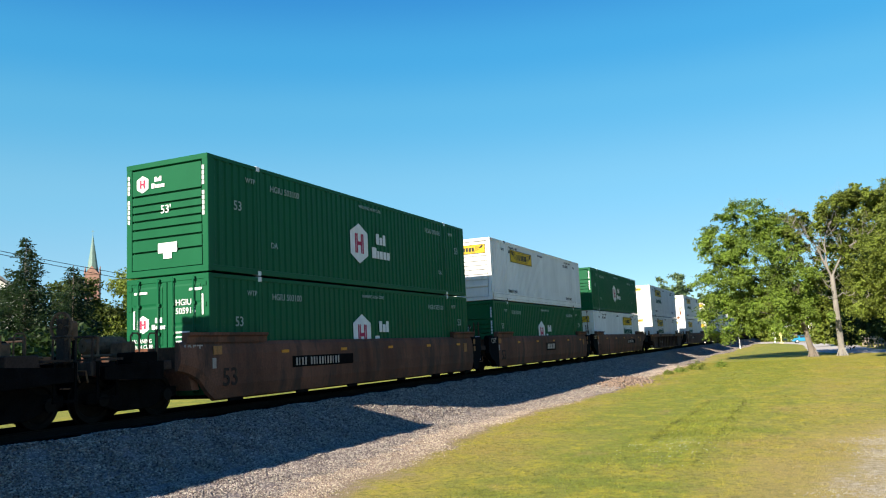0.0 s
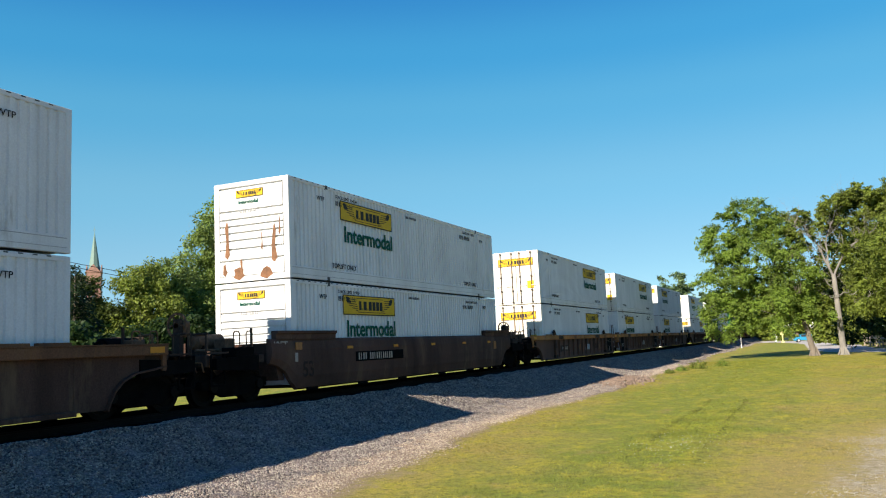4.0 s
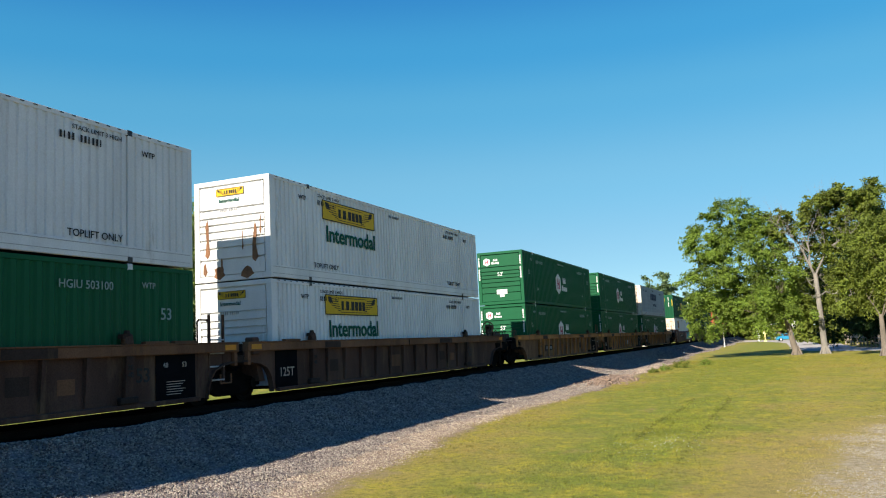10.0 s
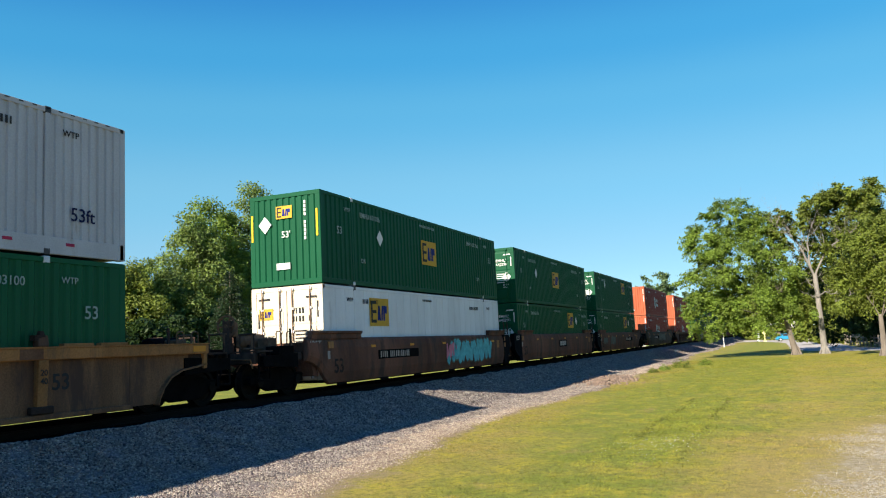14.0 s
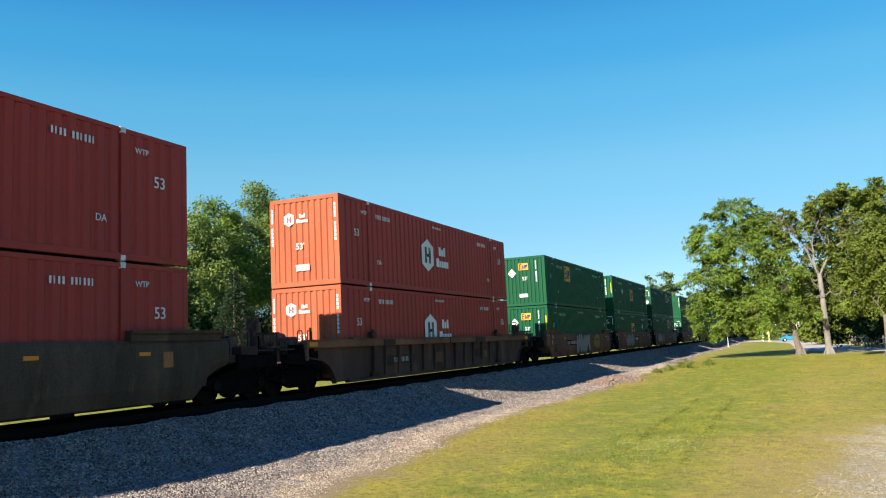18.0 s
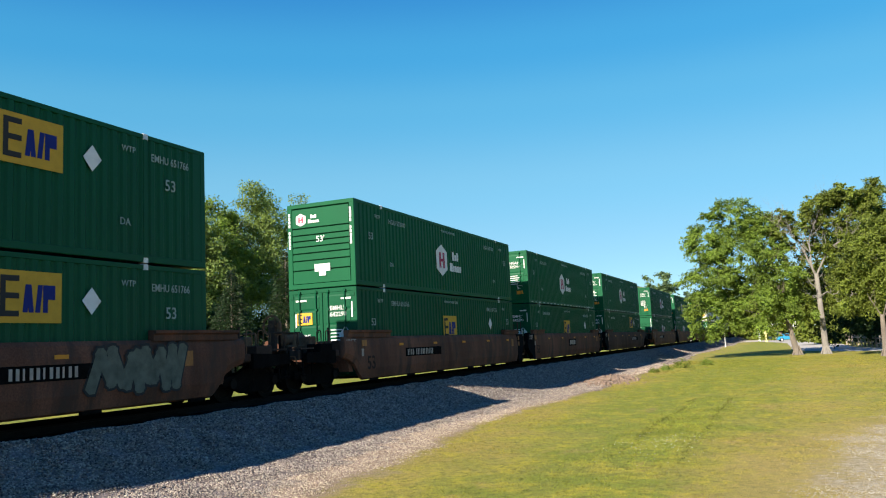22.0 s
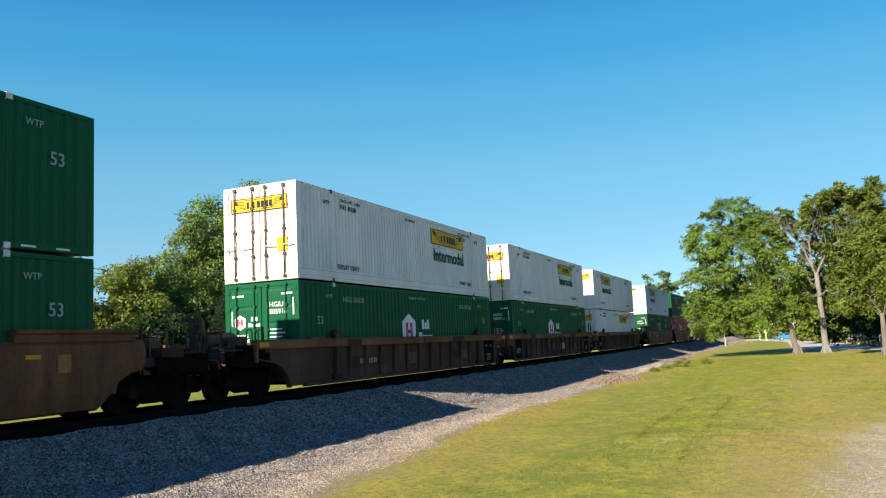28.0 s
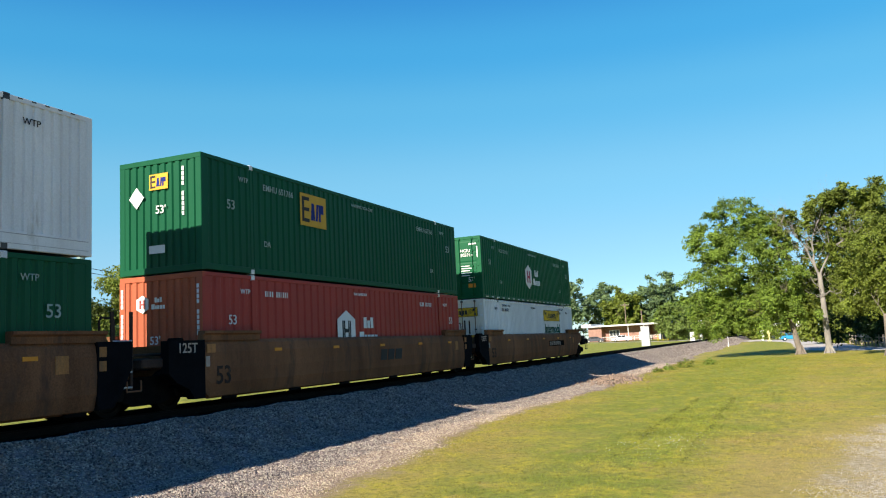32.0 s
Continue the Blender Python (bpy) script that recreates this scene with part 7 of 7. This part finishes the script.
def crossing_signal(x, y, z, h, label):
    """A mast with flashing-light discs and a box at its foot."""
    s = tagged(new("crossing_signal"), label, "signal", "crossing signals")
    s.matrix_basis = pose(x, y, z)
    part("mast", Geo().rod((0, 0, 0), (0, 0, h), 0.07, n=8), GALV, s)
    part("base", Geo().box(-0.25, 0.25, -0.25, 0.25, -0.15, 0.3), SIGN_WHITE, s, bevel=0.02)
    part("gate_box", Geo().box(-0.28, 0.28, -0.2, 0.2, 0.75, 1.25), SIGN_WHITE, s, bevel=0.03)
    part("light_bar", Geo().box(-0.5, 0.5, -0.04, 0.04, h * 0.62, h * 0.62 + 0.08), GALV, s)
    for a in (-0.42, 0.42):
        part("light_disc", Geo().rod((a, -0.05, h * 0.63), (a, -0.09, h * 0.63), 0.22, n=14), BLACK_STEEL, s)
    for k in (-1, 1):
        arm = part("crossbuck", Geo().box(-0.55, 0.55, -0.06, -0.03, -0.09, 0.09), SIGN_WHITE, s)
        arm.matrix_basis = pose(0, 0, h - 0.35, 0, 40 * k, 0)
    return s


crossing_signal(-17.3, 177, -0.6, 4.3, "white crossing signal mast with crossed boards beside the track")
marker = tagged(new("marker_post"), "thin white marker post with a flared foot on the gravel", "post")
marker.matrix_basis = pose(-8.7, 127, GROUND)
part("shaft", Geo().rod((0, 0, 0.5), (0, 0, 2.5), 0.045, n=8), SIGN_WHITE, marker)
part("foot", Geo().rod((0, 0, -0.15), (0, 0, 0.7), 0.12, 0.05, 10), SIGN_WHITE, marker)
crossing_signal(-5.6, 184, GROUND, 2.6, "white crossing signal post at the road")
PALE_YELLOW = surface("pale_yellow_paint", (0.55, 0.47, 0.20), 0.6, vary=0.1, scale=4, bump=0)
post = tagged(new("warning_post"), "yellow warning post with a round head at the crossing", "post")
post.matrix_basis = pose(-4.0, 170, GROUND)
part("shaft", Geo().rod((0, 0, -0.1), (0, 0, 1.5), 0.13, n=10), PALE_YELLOW, post)
part("round_head", Geo().rod((0, -0.05, 1.75), (0, 0.05, 1.75), 0.38, n=18), PALE_YELLOW, post)
part("foot", Geo().box(-0.3, 0.3, -0.3, 0.3, -0.1, 0.25), PALE_YELLOW, post)
for k in range(4):
    b = tagged(new("bollard"), "yellow steel bollard beyond the track", "bollard", "yellow bollards")
    b.matrix_basis = pose(-27.6 + k * 1.1, 186, -0.1)
    part("tube", Geo().rod((0, 0, -0.1), (0, 0, 1.15), 0.07, n=8), SIGN_YELLOW, b)
    part("cap", Geo().rod((0, 0, 1.15), (0, 0, 1.21), 0.07, 0.03, n=8), SIGN_YELLOW, b)

# road, crossing and drive
def ribbon(name, pts, width, lift, material):
    verts, faces = [], []
    ps = [Vector((x, y, 0)) for x, y in pts]
    fine = []
    for a, b in zip(ps, ps[1:]):
        fine += [a.lerp(b, k / 8) for k in range(8)]
    fine.append(ps[-1])
    for _ in range(6):
        fine = [fine[0]] + [(fine[i - 1] + fine[i] * 2 + fine[i + 1]) / 4 for i in range(1, len(fine) - 1)] + [fine[-1]]
    for i, p in enumerate(fine):
        d = (fine[min(i + 1, len(fine) - 1)] - fine[max(i - 1, 0)]).normalized()
        side = Vector((d.y, -d.x, 0))
        for s in (-1, -0.5, 0, 0.5, 1):
            q = p + side * s * width / 2 * (1 + 0.04 * math.sin(i * 1.7 + s))
            verts.append((q.x, q.y, float(terrain(np.array(q.x), np.array(q.y))) + lift - 0.03 * (abs(s) > 0.9)))
    n = len(fine)
    f = np.array([(i * 5 + j, i * 5 + j + 1, i * 5 + j + 6, i * 5 + j + 5) for i in range(n - 1) for j in range(4)])
    return new(name, fast_mesh(name, np.array(verts), f, material, True))


tagged(ribbon("road", [(-9, 200), (-5, 182), (0, 164), (3, 140), (3.2, 112), (3.4, 96), (6.5, 84), (14, 78), (34, 72), (80, 64)], 6.2, 0.04, ROAD), "pale worn asphalt drive curving past the trees", "road", kind="structure")
tagged(ribbon("cross_road", [(-120, 186), (-30, 182), (-17.5, 180)], 7.0, 0.05, ROAD), "pale asphalt road leading to the crossing", "road", kind="structure")
tagged(ribbon("crossing_approach", [(-10, 178), (6, 176), (40, 172), (120, 170)], 7.0, 0.06, ROAD), "pale asphalt road leading away from the crossing", "road", kind="structure")


# worn gravel patch on the lawn: pebbles and thin grass, thicker away from its ragged edge
def wear(x, y):
    """How worn the lawn is, 0 to 1."""
    d = x - 0.1 - 0.06 * (y - 10) - 1.8 * smooth_step(19, 26, y)
    d = d + 0.5 * np.sin(y * 1.1 + 0.5) + 0.3 * np.sin(y * 2.7 + x * 1.3)
    return np.clip(d / 2.2, 0, 1) * np.clip((27 - y) / 5, 0, 1)


n = 200000
py = 8 + 18 * rng.uniform(0, 1, n) ** 1.4
px_ = rng.uniform(-1.0, 8.0, n)
pick = rng.uniform(0, 1, n) < wear(px_, py) * (0.35 + 0.65 * (np.sin(px_ * 2.1 + py) * np.sin(py * 1.7) > -0.25))
px_, py = px_[pick], py[pick]
n = len(px_)
pebbles = rubble("pebbles", np.stack([px_, py, terrain(px_, py) + 0.004], 1), rng.uniform(0.006, 0.018, n), surface("pale_pebble", (0.33, 0.295, 0.235), 0.95, vary=0.2, island=0.3), rng, 0.4)
tagged(pebbles, "loose pale gravel scattered over the worn lawn", "gravel", kind="stuff")

# clover, weeds and an earth heap along the gravel's edge
FRESH = leaf_surface("fresh_clover", (0.27, 0.30, 0.042))
n = 7000
cy = 21.5 + rng.normal(0, 3.6, n)
cx = np.where(rng.uniform(0, 1, n) < 0.5, -3.15, -2.2) + rng.normal(0, 0.32, n) + 0.035 * (cy - 20)
cx += 0.15 * np.sin(cy * 1.3)
base = np.stack([cx, cy, terrain(cx, cy) + rng.uniform(0.0, 0.025, n)], 1)
clover = new("clover", leaf_cloud("clover", base, np.full(n, 0.02), n, 0.018, FRESH, rng))
tagged(clover, "low yellow-green clover growing along wheel ruts", "clover", kind="stuff")
n = 170
fy = 17.3 + rng.normal(0, 1.0, n)
fx = -2.65 + rng.normal(0, 0.42, n)
flowers = rubble("clover_flowers", np.stack([fx, fy, terrain(fx, fy) + 0.045], 1), np.full(n, 0.007), SIGN_WHITE, rng, 1.0)
tagged(flowers, "small white clover flowers in the lawn", "flowers", kind="stuff")
RUT_GRASS = leaf_surface("rut_grass", (0.15, 0.16, 0.036))
n = 1600
ry = np.where(rng.uniform(0, 1, n) < 0.5, rng.uniform(18, 29, n), rng.uniform(15, 29.5, n))
near = rng.uniform(0, 1, n) < 0.5
rx = np.where(near, -2.0 + 0.05 * np.sin(ry), -3.62 + 0.018 * ry + 0.06 * np.sin(ry * 0.8)) + rng.normal(0, 0.06, n)
ruts = new("rut_grass", leaf_cloud("rut_grass", np.stack([rx, ry, terrain(rx, ry) + 0.012], 1), np.full(n, 0.012), n, 0.02, RUT_GRASS, rng))
tagged(ruts, "dark trodden grass in two old wheel ruts", "grass", kind="stuff")
n = 900
ey = 43 + rng.normal(0, 2.0, n)
ex = -8.6 + rng.normal(0, 0.7, n)
heap = rubble("earth_clods", np.stack([ex, ey, bed_height(ex, ey) + 0.03 + 0.14 * np.exp(-((ey - 43) / 1.5) ** 2 - ((ex + 8.6) / 0.6) ** 2)], 1), rng.uniform(0.04, 0.11, n), EARTH, rng)
tagged(heap, "heap of brown earth clods at the ballast's foot", "earth", kind="stuff")
for k, (x, y, r) in enumerate([(-7.2, 52, 0.25), (-6.6, 55, 0.4), (-5.4, 59, 0.3), (-7.6, 49.5, 0.2)]):
    z = float(terrain(np.array(x), np.array(y)))
    weed = new("weed", leaf_cloud("weed", [(0, 0, r * 0.6), (r, 0.2, r * 0.4), (-r * 0.8, 0.1, r * 0.45)], [r, r * 0.7, r * 0.7], int(500 * (0.5 + r)), 0.03 + 0.06 * r, LEAF_OAK if k % 2 else LEAF_LIGHT, rng))
    weed.matrix_basis = pose(x, y, z)
    tagged(weed, "low leafy weed at the edge of the gravel", "weed", "weeds along the gravel", "stuff")

# split-rail fence
RAIL_WOOD = surface("grey_fence_wood", (0.30, 0.25, 0.19), 0.9, vary=0.3, scale=3, fine=25, bump=0.5)
fence = tagged(new("fence"), "weathered split-rail wooden fence along the drive", "fence")
line = [(6.6 + 0.062 * k * 2.4, 112 - k * 2.4) for k in range(13)]
for k, (x, y) in enumerate(line):
    part("post", Geo().box(x - 0.09, x + 0.09, y - 0.09, y + 0.09, GROUND - 0.2, GROUND + 1.25), RAIL_WOOD, fence, bevel=0.015)
    if k:
        x0, y0 = line[k - 1]
        for z in (0.45, 0.95):
            part("rail", Geo().rod((x0, y0, GROUND + z + 0.02), (x, y, GROUND + z - 0.02), 0.07, 0.06, 6), RAIL_WOOD, fence)
# ---------------------------------------------------------------- the run of the train
def motions():
    """Every car and box rolls along the track towards the camera's left."""
    for thing, at, height in ROLLING:
        walk(thing, [(t, pose(XC, at - run, height)) for t, run in RUN])


motions()
